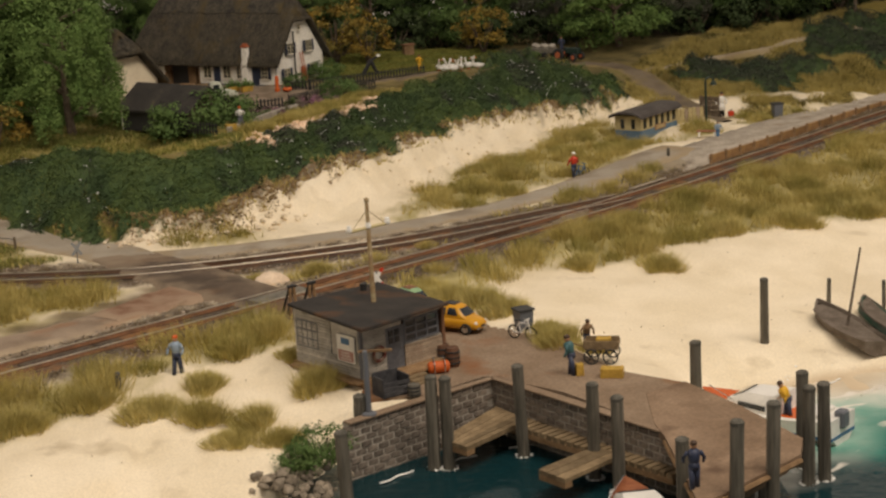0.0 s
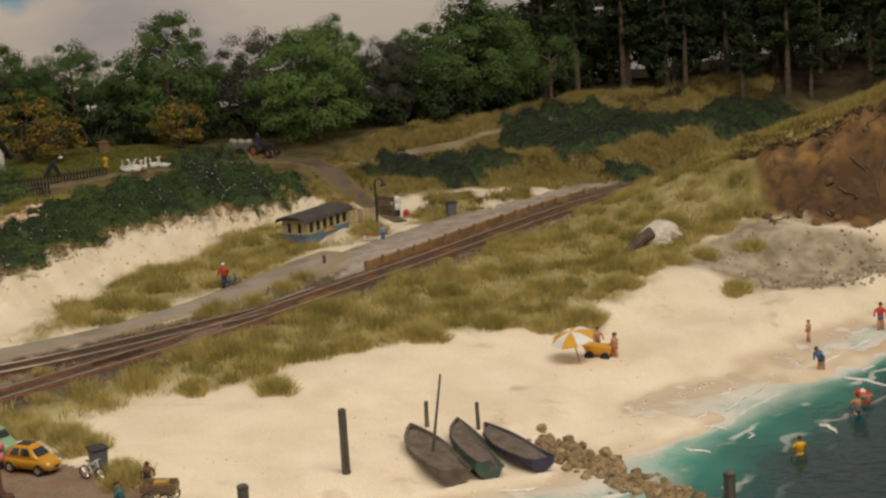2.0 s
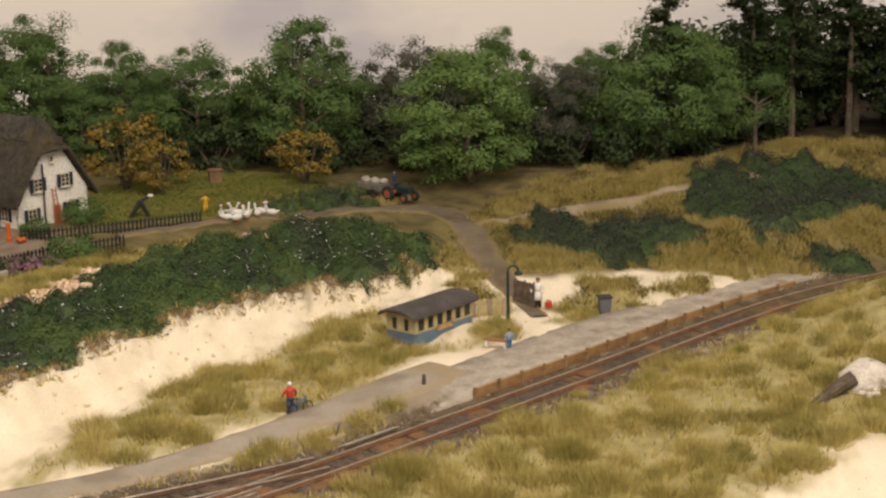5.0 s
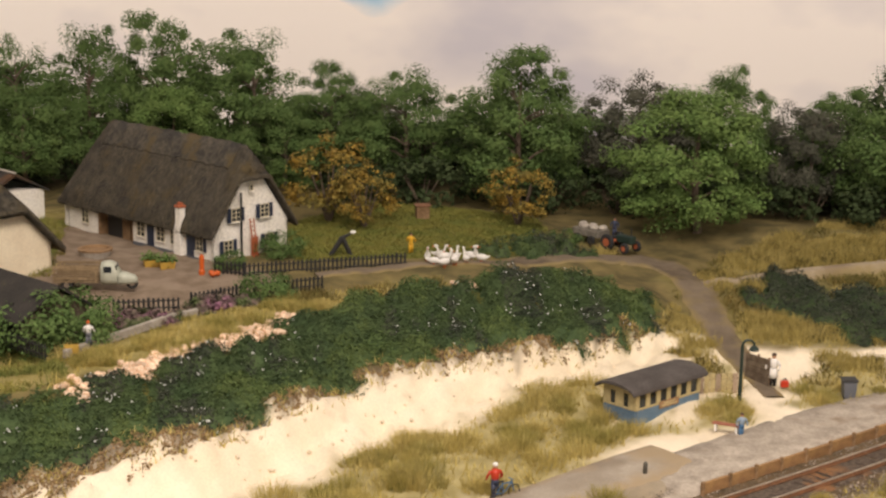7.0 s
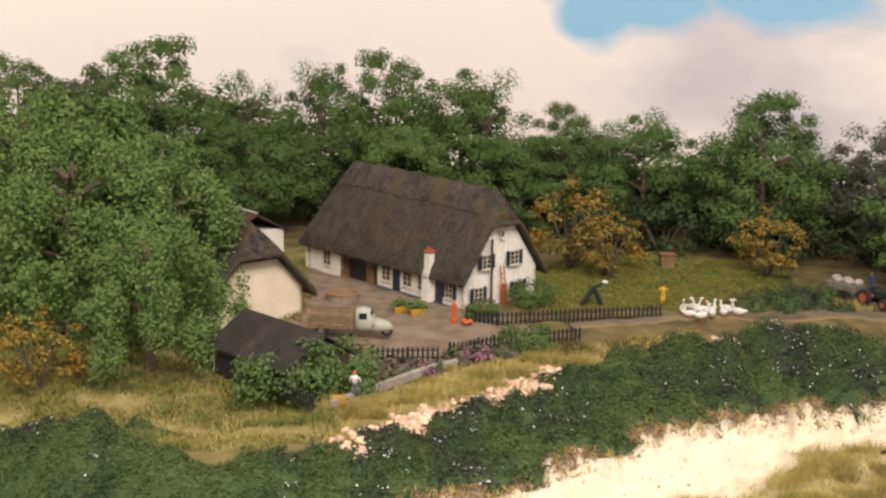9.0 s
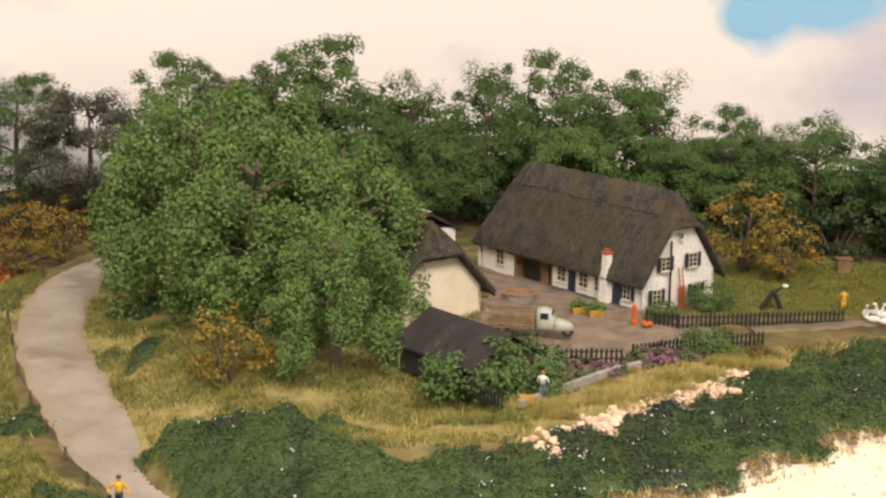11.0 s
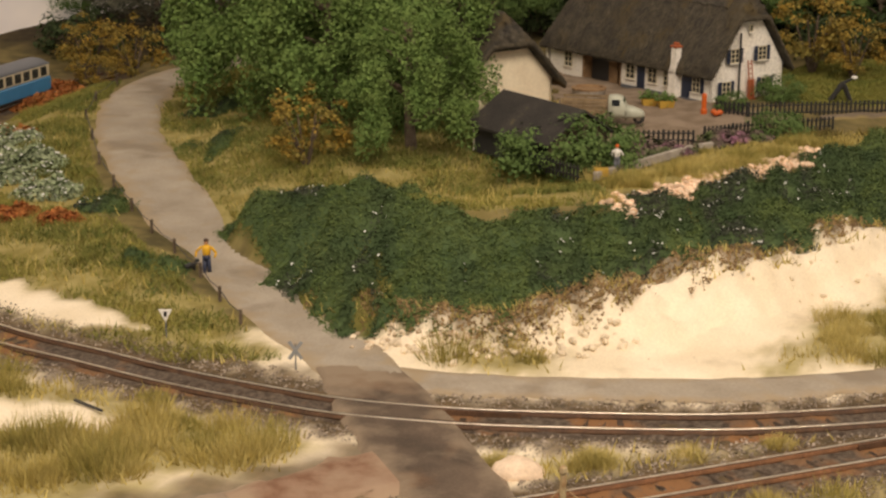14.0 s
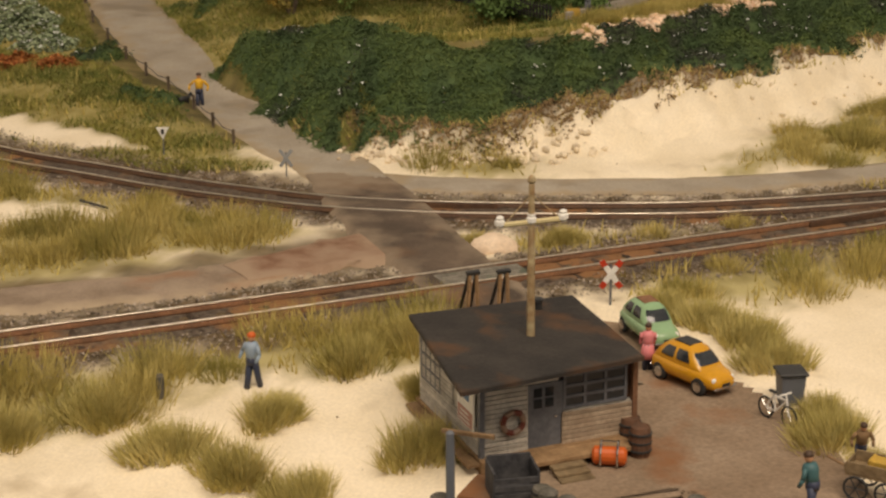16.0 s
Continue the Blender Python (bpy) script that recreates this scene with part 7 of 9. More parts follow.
def bicycle(m, mat, label):
    b = thing("bicycle", m, label, "bicycle", "bicycles")
    for x in (-0.52, 0.52):
        w = part("wheel", Build().ring((x, 0, 0.36), 0.33, 0.035, seg=22, sides=5), RUBBER, b)
        for k in range(4):
            a = math.pi * k / 4
            part("spoke", Build().tube((x - 0.32 * math.cos(a), 0, 0.36 - 0.32 * math.sin(a)), (x + 0.32 * math.cos(a), 0, 0.36 + 0.32 * math.sin(a)), 0.008, 0.008, 3), CHROME, w)
    f = Build()
    for p, q in (((-0.52, 0, 0.36), (-0.1, 0, 0.36)), ((-0.52, 0, 0.36), (-0.2, 0, 0.85)), ((-0.1, 0, 0.36), (-0.22, 0, 0.95)), ((-0.1, 0, 0.36), (0.36, 0, 0.82)), ((-0.2, 0, 0.85), (0.36, 0, 0.86)), ((0.52, 0, 0.36), (0.33, 0, 1.05))):
        f.tube(p, q, 0.035, 0.035, 5)
    part("frame", f, mat, b)
    part("handlebar", Build().tube((0.3, -0.25, 1.05), (0.3, 0.25, 1.05), 0.03, 0.03, 5), mat, b)
    part("saddle", Build().box((-0.24, 0, 0.98), (0.3, 0.14, 0.06), bevel=0.02), BLACK, b)


bicycle(at(3.7, 81.4, -0.52, -38, 0, 0), WHITE, "white bicycle leaning beside a litter bin")
bicycle(at(10.2, 119.4, 0.15, 40), BLUE, "dark blue bicycle pushed along the road")


def litter_bin(x, y, z, rz, label):
    b = thing("litter_bin", at(x, y, z, rz), label, "litter bin", "litter bins")
    part("body", Build().loft([[(-0.33 - t * 0.07, -0.33 - t * 0.07, 0.1 + t), (0.33 + t * 0.07, -0.33 - t * 0.07, 0.1 + t), (0.33 + t * 0.07, 0.33 + t * 0.07, 0.1 + t), (-0.33 - t * 0.07, 0.33 + t * 0.07, 0.1 + t)] for t in (0, 0.5, 1.0)]), GREY, b)
    part("lid", Build().box((0, 0, 1.16), (0.95, 0.95, 0.1), bevel=0.03), BLACK, b)
    for x0 in (-0.28, 0.28):
        part("leg", Build().box((x0, 0, 0.05), (0.08, 0.5, 0.12)), BLACK, b)


litter_bin(3.85, 83.0, -0.52, 25, "dark grey square litter bin beside the car park")
litter_bin(28.25, 138.6, 0.55, 10, "dark grey litter bin at the platform")


def handcart(m, label):
    c = thing("handcart", m, label, "handcart")
    bed = part("bed", Build().box((0, 0, 0.75), (1.6, 0.95, 0.1), bevel=0.01), PLANK, c)
    for s in (-1, 1):
        part("side_board", Build().box((0, s * 0.46, 0.95), (1.6, 0.06, 0.35), bevel=0.01), PLANK, bed)
        for x in (-0.45, 0.45):
            w = part("wheel", Build().ring((x, s * 0.55, 0.38), 0.34, 0.04, seg=18, sides=5), BLACK, c)
            for k in range(3):
                a = math.pi * k / 3
                part("spoke", Build().tube((x - 0.33 * math.cos(a), s * 0.55, 0.38 - 0.33 * math.sin(a)), (x + 0.33 * math.cos(a), s * 0.55, 0.38 + 0.33 * math.sin(a)), 0.02, 0.02, 4), BLACK, w)
    part("handle", Build().tube((-0.8, 0, 0.7), (-1.5, 0, 0.95), 0.04, 0.04, 5), WOOD_BROWN, c)
    for i in range(4):
        part("end_board", Build().box((0.82 if i % 2 else -0.82, 0, 0.85 + 0.12 * (i // 2)), (0.05, 0.9, 0.1)), PLANK, bed)


handcart(at(7.2, 76.9, -0.52, -12), "olive wooden handcart with spoked iron wheels")
OCHRE = material("ochre_crate", (0.52, 0.33, 0.06), (0.42, 0.26, 0.05), 0.5, 0.7, 0.3, 8)


def crate(x, y, z, rz, s, mat, label):
    c = thing("crate", at(x, y, z, rz), label, "crate", "crates")
    part("box", Build().box((0, 0, s[2] / 2), s, bevel=0.02), mat, c)
    for k in (-1, 1):
        part("batten", Build().box((k * s[0] * 0.4, 0, s[2] / 2 + 0.01), (0.08, s[1] + 0.04, s[2] + 0.02), bevel=0.01), mat, c)


crate(7.4, 74.4, -0.52, -12, (1.05, 0.55, 0.45), OCHRE, "long ochre yellow crate on the forecourt")
crate(5.95, 74.95, -0.52, 10, (0.32, 0.32, 0.55), OCHRE, "upright ochre yellow canister box")
crate(7.3, 76.95, 0.32, -12, (0.7, 0.5, 0.3), OCHRE, "small ochre box lying in the handcart")


# ---- boats ----
def hull_build(length, beam, depth, stern=0.75, sheer=0.25, n=10, inner=0.0):
    rings = []
    for i in range(n + 1):
        t = i / n
        w = beam / 2 * (stern + (1 - stern) * math.sin(math.pi * t / 1.1) if t < 0.55 else max(0.03, 1 - ((t - 0.55) / 0.45) ** 2.2)) * (1 - inner)
        top = depth + sheer * (2 * abs(t - 0.45)) ** 2
        x = (t - 0.5) * length * (1 - 0.5 * inner)
        rings.append([(x, -w, top), (x, -w * 0.92, depth * 0.5 + inner), (x, -w * 0.5, 0.12 + inner * 2), (x, 0, 0 + inner * 2), (x, w * 0.5, 0.12 + inner * 2), (x, w * 0.92, depth * 0.5 + inner), (x, w, top)])
    return rings


def rowing_boat(m, hull_mat, inside_mat, label, length=6.2, beam=2.1, depth=0.85, ridge=0.1, mast_h=0.0):
    bo = thing("rowing_boat", m, label, "boat", "beached boats")
    rings = hull_build(length, beam, depth)
    b = Build()
    n = 7
    b.v = [p for r in rings for p in r]
    b.f = [(k * n + i, k * n + i + 1, (k + 1) * n + i + 1, (k + 1) * n + i) for k in range(len(rings) - 1) for i in range(n - 1)] + [tuple(range(n))]
    inn = hull_build(length, beam, depth, inner=0.09)
    off = len(b.v)
    b.v += [p for r in inn for p in r]
    b.f += [(off + k * n + i + 1, off + k * n + i, off + (k + 1) * n + i, off + (k + 1) * n + i + 1) for k in range(len(rings) - 1) for i in range(n - 1)]
    for e in (0, n - 1):
        b.f += [(k * n + e, (k + 1) * n + e, off + (k + 1) * n + e, off + k * n + e) for k in range(len(rings) - 1)]
    part("hull", b, hull_mat, bo)
    part("gunwale", Build().loft([[(x, y * 1.02 - 0.05, z - 0.04), (x, y * 1.02 + 0.05, z - 0.04), (x, y * 1.02 + 0.05, z + 0.05), (x, y * 1.02 - 0.05, z + 0.05)] for x, y, z in [r[0] for r in rings]]), inside_mat, bo)
    part("gunwale", Build().loft([[(x, y * 1.02 - 0.05, z - 0.04), (x, y * 1.02 + 0.05, z - 0.04), (x, y * 1.02 + 0.05, z + 0.05), (x, y * 1.02 - 0.05, z + 0.05)] for x, y, z in [r[-1] for r in rings]]), inside_mat, bo)
    part("keel", Build().box((0, 0, -0.03), (length * 0.9, 0.1, 0.14)), inside_mat, bo)
    part("foredeck", Build().prism([(length * 0.2, -beam * 0.44), (length * 0.38, -beam * 0.3), (length * 0.49, 0), (length * 0.38, beam * 0.3), (length * 0.2, beam * 0.44)], depth * 0.9, depth * 0.97), inside_mat, bo)
    part("cover", Build().loft([[(x * 0.97, -w * beam, depth * 0.9 + rise), (x * 0.97, 0, depth * 1.0 + rise + ridge), (x * 0.97, w * beam, depth * 0.9 + rise), (x * 0.97, 0, depth * 0.7 + rise)] for x, w, rise in ((-length * 0.47, 0.34, 0.05), (-length * 0.3, 0.43, 0.0), (-length * 0.05, 0.47, 0.0), (length * 0.15, 0.43, 0.02), (length * 0.32, 0.3, 0.1), (length * 0.44, 0.1, 0.2))]), inside_mat, bo, "weathered canvas cover")
    if mast_h:
        part("mast", Build().tube((-0.1, 0, 0.1), (-0.1, 0, mast_h), 0.09, 0.06, 7), inside_mat, bo)


HULL_GREY = material("old_grey_hull", (0.115, 0.09, 0.068), (0.185, 0.15, 0.12), 0.7, 0.8, 0.4, 7)
HULL_GREEN = material("faded_green_hull", (0.115, 0.13, 0.11), (0.045, 0.125, 0.08), 0.8, 0.7, 0.3, 7)
HULL_NAVY = material("faded_navy_hull", (0.04, 0.042, 0.12), (0.085, 0.08, 0.12), 0.8, 0.7, 0.3, 7)


def beached(x, y, rz, rx, size):
    """A pose for a boat that lies along the slope of the sand."""
    cx, cy = 2.4 * math.cos(radians(rz)), 2.4 * math.sin(radians(rz))
    rise = ground_z(x + cx, y + cy) - ground_z(x - cx, y - cy)
    return at(x, y, (ground_z(x + cx, y + cy) + ground_z(x - cx, y - cy)) / 2 - 0.04, rz, rx, -0.8 * math.degrees(math.atan2(rise, 4.8))) @ Matrix.Scale(size, 4)


rowing_boat(beached(20.6, 84.7, 106, 7, 0.95), HULL_GREY, HULL_GREY, "old grey rowing boat with a mast beached on sand", 6.6, 2.3, 0.68, ridge=-0.05, mast_h=5.1)
rowing_boat(beached(22.6, 85.1, 99, 20, 0.93), HULL_GREEN, HULL_GREY, "faded green rowing boat tilted on the sand", 6.5, 2.1, 0.72, ridge=0.2)
rowing_boat(beached(24.9, 84.9, 118, 5, 0.93), HULL_NAVY, HULL_GREY, "faded navy blue rowing boat on the beach", 5.6, 2.0, 0.62)


def motor_boat(m, deck_mat, label):
    bo = thing("motor_boat", m, label, "boat", "motor boats")
    rings = hull_build(7.2, 2.7, 1.15, 0.85, 0.3)
    part("hull", Build().loft([list(r) for r in rings]), WHITE, bo, smooth=False)
    part("waterline", Build().loft([[(x * 1.005, y * 1.02, z) for x, y, z in ((r[1][0], r[1][1], 0.45), (r[1][0], r[1][1] * 1.01, 0.6), (r[5][0], r[5][1] * 1.01, 0.6), (r[5][0], r[5][1], 0.45))] for r in rings[:-1]]), BLUE, bo, "blue boot stripe")
    part("foredeck", Build().loft([[(r[0][0], r[0][1] * 0.92, r[0][2] + 0.02), (r[-1][0], r[-1][1] * 0.92, r[-1][2] + 0.02), (r[-1][0], r[-1][1] * 0.9, r[-1][2] + 0.07), (r[0][0], r[0][1] * 0.9, r[0][2] + 0.07)] for r in rings if r[0][0] > 1.0]), deck_mat, bo, "varnished foredeck")
    cab = part("cabin", Build().loft([[(-0.9, -1.15, 1.05), (2.2, -0.86, 1.15), (2.2, 0.86, 1.15), (-0.9, 1.15, 1.05)], [(-0.85, -1.08, 1.6), (1.75, -0.76, 1.6), (1.75, 0.76, 1.6), (-0.85, 1.08, 1.6)], [(-0.8, -0.85, 2.0), (0.8, -0.66, 1.96), (0.8, 0.66, 1.96), (-0.8, 0.85, 2.0)]]), WHITE, bo)
    for s in (-1, 1):
        part("cabin_window", Build().box((0, 0, 0), (1.5, 0.08, 0.24), Matrix.Translation((0.45, s * 0.985, 1.42)) @ Matrix.Rotation(radians(-6.5 * s), 4, "Z"), bevel=0.02), GLASS, cab)
    part("windscreen", Build().box((0, 0, 0), (0.05, 1.4, 0.5), Matrix.Translation((1.3, 0, 1.8)) @ Matrix.Rotation(radians(-66), 4, "Y"), 0.01), GLASS, cab)
    part("cockpit", Build().box((-1.9, 0, 1.1), (1.9, 1.9, 0.2), bevel=0.02), deck_mat, bo)
    part("seat", Build().box((-2.6, 0, 1.35), (0.5, 1.6, 0.35), bevel=0.05), WHITE, bo)
    part("motor", Build().box((-3.55, 0, 1.25), (0.5, 0.6, 0.8), bevel=0.08), GREY, bo)
    part("rail", Build().tube((1.2, 1.15, 1.6), (3.2, 0.1, 1.75), 0.03, 0.03, 5), CHROME, bo)


motor_boat(at(14.5, 73.6, -3.35, 139), ORANGE, "white motor boat with an orange foredeck at the jetty")
motor_boat(at(7.2, 62.2, -3.65, 95), material("varnished_wood", (0.22, 0.07, 0.03), (0.30, 0.11, 0.05), 0.8, 0.3, 0.2, 6), "white motor boat with a red-brown deck in the basin")


# ---- halt: platform, shelter, lamp ----
GRAVEL = material("platform_gravel", (0.32, 0.275, 0.22), (0.47, 0.41, 0.335), 1.2, 0.95, 0.5, 6, stain=(0.26, 0.20, 0.14), stain_size=3)
EDGE_WOOD = material("ochre_sleeper_edge", (0.34, 0.20, 0.08), (0.24, 0.13, 0.06), 0.7, 0.85, 0.5, 6, piece=0.3)
front = [(17.0, 118.9), (19.4, 121.4), (26.2, 129.2), (35.4, 139.6), (43.2, 147.2)]
q, d = even_line([(*p, 0) for p in front], 0.5)
side = np.stack([d[:, 1], -d[:, 0]], -1)
ramp_up = np.interp(np.linspace(0, 1, len(q)), [0, 0.16, 1], [0.12, 1, 1])
wid = np.interp(np.linspace(0, 1, len(q)), [0, 0.15, 0.4, 0.7, 1], [3.4, 4.2, 4.6, 4.2, 3.2])
rows = []
for j, z in ((0, -0.2), (0.0, 0.72), (0.2, 0.76), (0.5, 0.74), (0.8, 0.72), (1.0, 0.66), (1.08, 0.1)):
    xy = q[:, :2] - side * (wid * j)[:, None]
    rows.append(np.c_[xy, z * ramp_up + 0.05 * wob(xy[:, 0], xy[:, 1], 0.8) * (0.1 < j < 1.05)])
v = np.stack(rows, 1)
i = np.arange(v.shape[0] * 7).reshape(-1, 7)
plat = thing("platform", at(0, 0, 0), "grey gravel platform edged with ochre sleepers", "platform", "", "structure")
part("gravel_top", mesh_of("gravel_top", v.reshape(-1, 3), np.stack([i[:-1, :-1], i[:-1, 1:], i[1:, 1:], i[1:, :-1]], -1).reshape(-1, 4)[:, ::-1].copy(), GRAVEL), GRAVEL, plat)
q2, d2 = even_line([(*p, 0) for p in front], 2.05)
plank = mesh_of("edge_plank", *(lambda b: (b.v, b.f))(Build().box((0, 0, 0), (1.98, 0.2, 0.62), bevel=0.03)), EDGE_WOOD)
stake = mesh_of("edge_stake", *(lambda b: (b.v, b.f))(Build().box((0, 0, 0), (0.18, 0.16, 0.9), bevel=0.02)), WOOD_BROWN)
for k in range(2, len(q2) - 1):
    c = (q2[k, :2] + q2[k + 1, :2]) / 2
    ang = math.degrees(math.atan2(d2[k, 1], d2[k, 0]))
    for name, me, p, off in (("edge_plank", plank, c, 0.05), ("edge_stake", stake, q2[k, :2], 0.16)):
        o = new(name, me)
        o.parent = plat
        o.matrix_local = at(p[0] + d2[k, 1] * off, p[1] - d2[k, 0] * off, 0.45 + rnd.uniform(-0.04, 0.04), ang, rnd.uniform(-4, 4))

shelter = thing("waiting_shelter", at(14.2, 132.6, 0.35, -38), "old cream and blue railway carriage body used as a shelter", "shelter")
SH_BLUE = material("faded_blue_boards", (0.10, 0.17, 0.25), (0.14, 0.21, 0.28), 0.8, 0.7, 0.3, 7, piece=0.08)
SH_CREAM = material("faded_cream_boards", (0.50, 0.42, 0.22), (0.42, 0.34, 0.17), 0.8, 0.7, 0.3, 7)
ROOF_BROWN = material("brown_felt_roof", (0.07, 0.06, 0.055), (0.10, 0.088, 0.08), 1.2, 0.85, 0.4, 7)
W, Lg = 2.35, 5.6
# local x runs along the short end, y along the long side
for c, s in (((W / 2, 0, 0.5), (W, 0.12, 1.0)), ((W / 2, Lg, 0.5), (W, 0.12, 1.0)), ((0, Lg / 2, 0.5), (0.12, Lg - 0.12, 1.0)), ((W, Lg / 2, 0.5), (0.12, Lg - 0.12, 1.0))):
    part("lower_wall", Build().box(c, s, bevel=0.01), SH_BLUE, shelter, "faded blue lower boards")
for c, s in (((W / 2, 0, 1.05), (W + 0.04, 0.16, 0.1)), ((W, Lg / 2, 1.05), (0.16, Lg, 0.1)), ((W, Lg / 2, 2.0), (0.14, Lg - 0.1, 0.2)), ((W / 2, 0, 2.0), (W, 0.14, 0.24)), ((0, Lg / 2, 1.5), (0.12, Lg - 0.12, 1.1)), ((W / 2, Lg, 1.5), (W, 0.12, 1.1))):
    part("waist_rail", Build().box(c, s), SH_CREAM, shelter)
for k in range(7):
    part("window_post", Build().box((W, 0.1 + k * (Lg - 0.2) / 6, 1.5), (0.13, 0.34 if k not in (0, 6) else 0.3, 0.85)), SH_CREAM, shelter)
for k in range(6):
    part("pane", Build().box((W - 0.03, 0.1 + (k + 0.5) * (Lg - 0.2) / 6, 1.5), (0.04, 0.62, 0.8)), GLASS, shelter)
for x, wd in ((0.25, 0.5), (1.18, 0.6), (2.1, 0.5)):
    part("end_panel", Build().box((x, 0, 1.5), (wd, 0.13, 0.85)), SH_CREAM, shelter)
for x in (0.7, 1.66):
    part("pane", Build().box((x, 0.02, 1.5), (0.42, 0.05, 0.8)), GLASS, shelter)
rings = []
for y in (-0.55, Lg / 2, Lg + 0.45):
    rings.append([(W / 2 + (W / 2 + 0.28) * math.cos(a), y, 2.05 + 0.46 * math.sin(a)) for a in [math.pi * k / 10 for k in range(11)]] + [(W / 2 - (W / 2 + 0.28) * math.cos(a), y, 1.95 + 0.4 * math.sin(a)) for a in [math.pi * k / 10 for k in range(11)]])
part("roof", Build().loft(rings), ROOF_BROWN, shelter, "curved brown felt roof")
part("signboard", Build().box((W + 0.1, Lg * 0.5, 0.95), (0.05, 1.7, 0.42), bevel=0.01), WOOD_BROWN, shelter, "weathered brown signboard")
for k in range(2):
    part("text_bar", Build().box((W + 0.13, Lg * 0.5, 0.88 + 0.14 * k), (0.02, 1.3 - 0.3 * k, 0.06)), CREAM, shelter)
part("underframe", Build().box((W / 2, Lg / 2, -0.1), (W - 0.5, Lg - 0.2, 0.24)), BLACK, shelter)

fence = thing("board_fence", at(19.6, 137.2, 0.6, 22), "pale upright board fence beside the shelter", "fence")
for k in range(8):
    part("board", Build().box((k * 0.36, 0, 0.6 + 0.03 * (k % 3)), (0.31, 0.06, 1.35), bevel=0.01), SH_CREAM if k % 3 else BOARD_TAN, fence)
for z in (0.3, 0.95):
    part("rail", Build().box((1.3, 0.06, z), (2.9, 0.06, 0.1)), WOOD_BROWN, fence)
panel = thing("timber_screen", at(22.3, 140.8, 0.55, -46), "dark brown timber wind screen", "screen")
for k in range(5):
    part("plank", Build().box((0.9, 0, 0.22 + 0.36 * k), (2.0, 0.07, 0.34), bevel=0.01), BARK, panel)
for x in (0, 0.9, 1.8):
    part("upright", Build().box((x, 0.07, 0.95), (0.12, 0.1, 1.95)), WOOD_BROWN, panel)

GREEN_IRON = paint("dark_green_iron", (0.018, 0.036, 0.028))
lamp_iron = thing("platform_lamp", at(21.85, 135.3, 0.6, 10), "dark green iron lamp post with a hooked arm", "lamp post")
part("column", Build().lathe([(0.18, 0), (0.16, 0.35), (0.115, 0.42), (0.09, 3.75)], sides=8), GREEN_IRON, lamp_iron)
hook = Build()
pts = [(0.34 - 0.34 * math.cos(a), 0, 3.75 + 0.32 * math.sin(a)) for a in [math.pi * k / 8 for k in range(9)]]
for a, b in zip(pts, pts[1:]):
    hook.tube(a, b, 0.075, 0.075, 6)
part("arm", hook, GREEN_IRON, lamp_iron)
part("shade", Build().lathe([(0.3, -0.3), (0.22, -0.1), (0.07, 0.0)], (0.68, 0, 3.75), 10), GREEN_IRON, lamp_iron)
part("bulb", Build().ball((0.68, 0, 3.46), 0.1, seg=8, rings=5), WHITE, lamp_iron)

bench = thing("bench", at(21.1, 130.5, 0.72, -16), "red-brown wooden bench on the platform", "bench")
part("seat", Build().box((0, 0, 0.42), (1.6, 0.4, 0.08), bevel=0.01), material("red_brown_bench", (0.30, 0.10, 0.06), (0.36, 0.16, 0.10), 0.6, 0.7, 0.3, 7), bench)
for x in (-0.6, 0.6):
    part("leg", Build().box((x, 0, 0.2), (0.12, 0.36, 0.42)), WHITE, bench)
post(16.95, 122.9, 1.25, 0.12, -0.2, "short dark iron bollard at the platform ramp")
marker = thing("buffer_marker", at(44.9, 143.4, 0.05), "small white marker post beside the line", "marker post")
part("stone", Build().box((0, 0, 0.35), (0.3, 0.2, 0.7), bevel=0.05), WHITE, marker)
point_lever = thing("point_lever", at(12.6, 115.2, 0.05, 45), "small rusty point lever box beside the turnout", "point lever")
part("box", Build().box((0, 0, 0.15), (1.0, 0.5, 0.3), bevel=0.03), BOARD_TAN, point_lever)
part("lever", Build().tube((0, 0, 0.25), (0.3, 0, 0.9), 0.04, 0.03, 5), BLACK, point_lever)


# crossing signs
SIGN_BACK = paint("bare_sign_metal", (0.30, 0.31, 0.31))


def cross_sign(x, y, rz, label, tip=RED, back=False, size=0.85):
    s = thing("crossing_sign", at(x, y, ground_z(x, y) - 0.1, rz) @ Matrix.Scale(size, 4), label, "crossing sign", "crossing signs")
    part("pole", Build().tube((0, 0, 0), (0, 0, 2.0), 0.05, 0.05, 6), GREY, s)
    for k in (-1, 1):
        m = Matrix.Translation((0, -0.05, 1.55)) @ Matrix.Rotation(radians(55 * k), 4, "Y")
        arm = part("arm", Build().box((0, 0.01 * k, 0), (1.5, 0.04, 0.24), m, 0.01), SIGN_BACK if back else WHITE, s)
        if not back:
            for e in (-1, 1):
                part("tip", Build().box((e * 0.6, -0.03 + 0.01 * k, 0), (0.3, 0.03, 0.25), m), tip, arm, "red tip")


cross_sign(-3.7, 89.4, 18, "white and red level crossing cross seen from the front")
cross_sign(-22.5, 101.9, 18, "grey back of a level crossing cross", back=True, size=0.66)
sign = thing("triangle_sign", at(-29.8, 103.4, 0.0, 20), "small white triangular railway sign on a thin post", "sign")
part("pole", Build().tube((0, 0, 0), (0, 0, 1.4), 0.035, 0.035, 6), GREY, sign)
part("plate", Build().prism([(-0.32, 0.62), (0, 0), (0.32, 0.62)], -0.02, 0.02, Matrix.Translation((0, -0.05, 1.1)) @ Matrix.Rotation(radians(90), 4, "X")), WHITE, sign)
part("mark", Build().box((0, -0.08, 1.5), (0.14, 0.02, 0.24)), BLACK, sign)

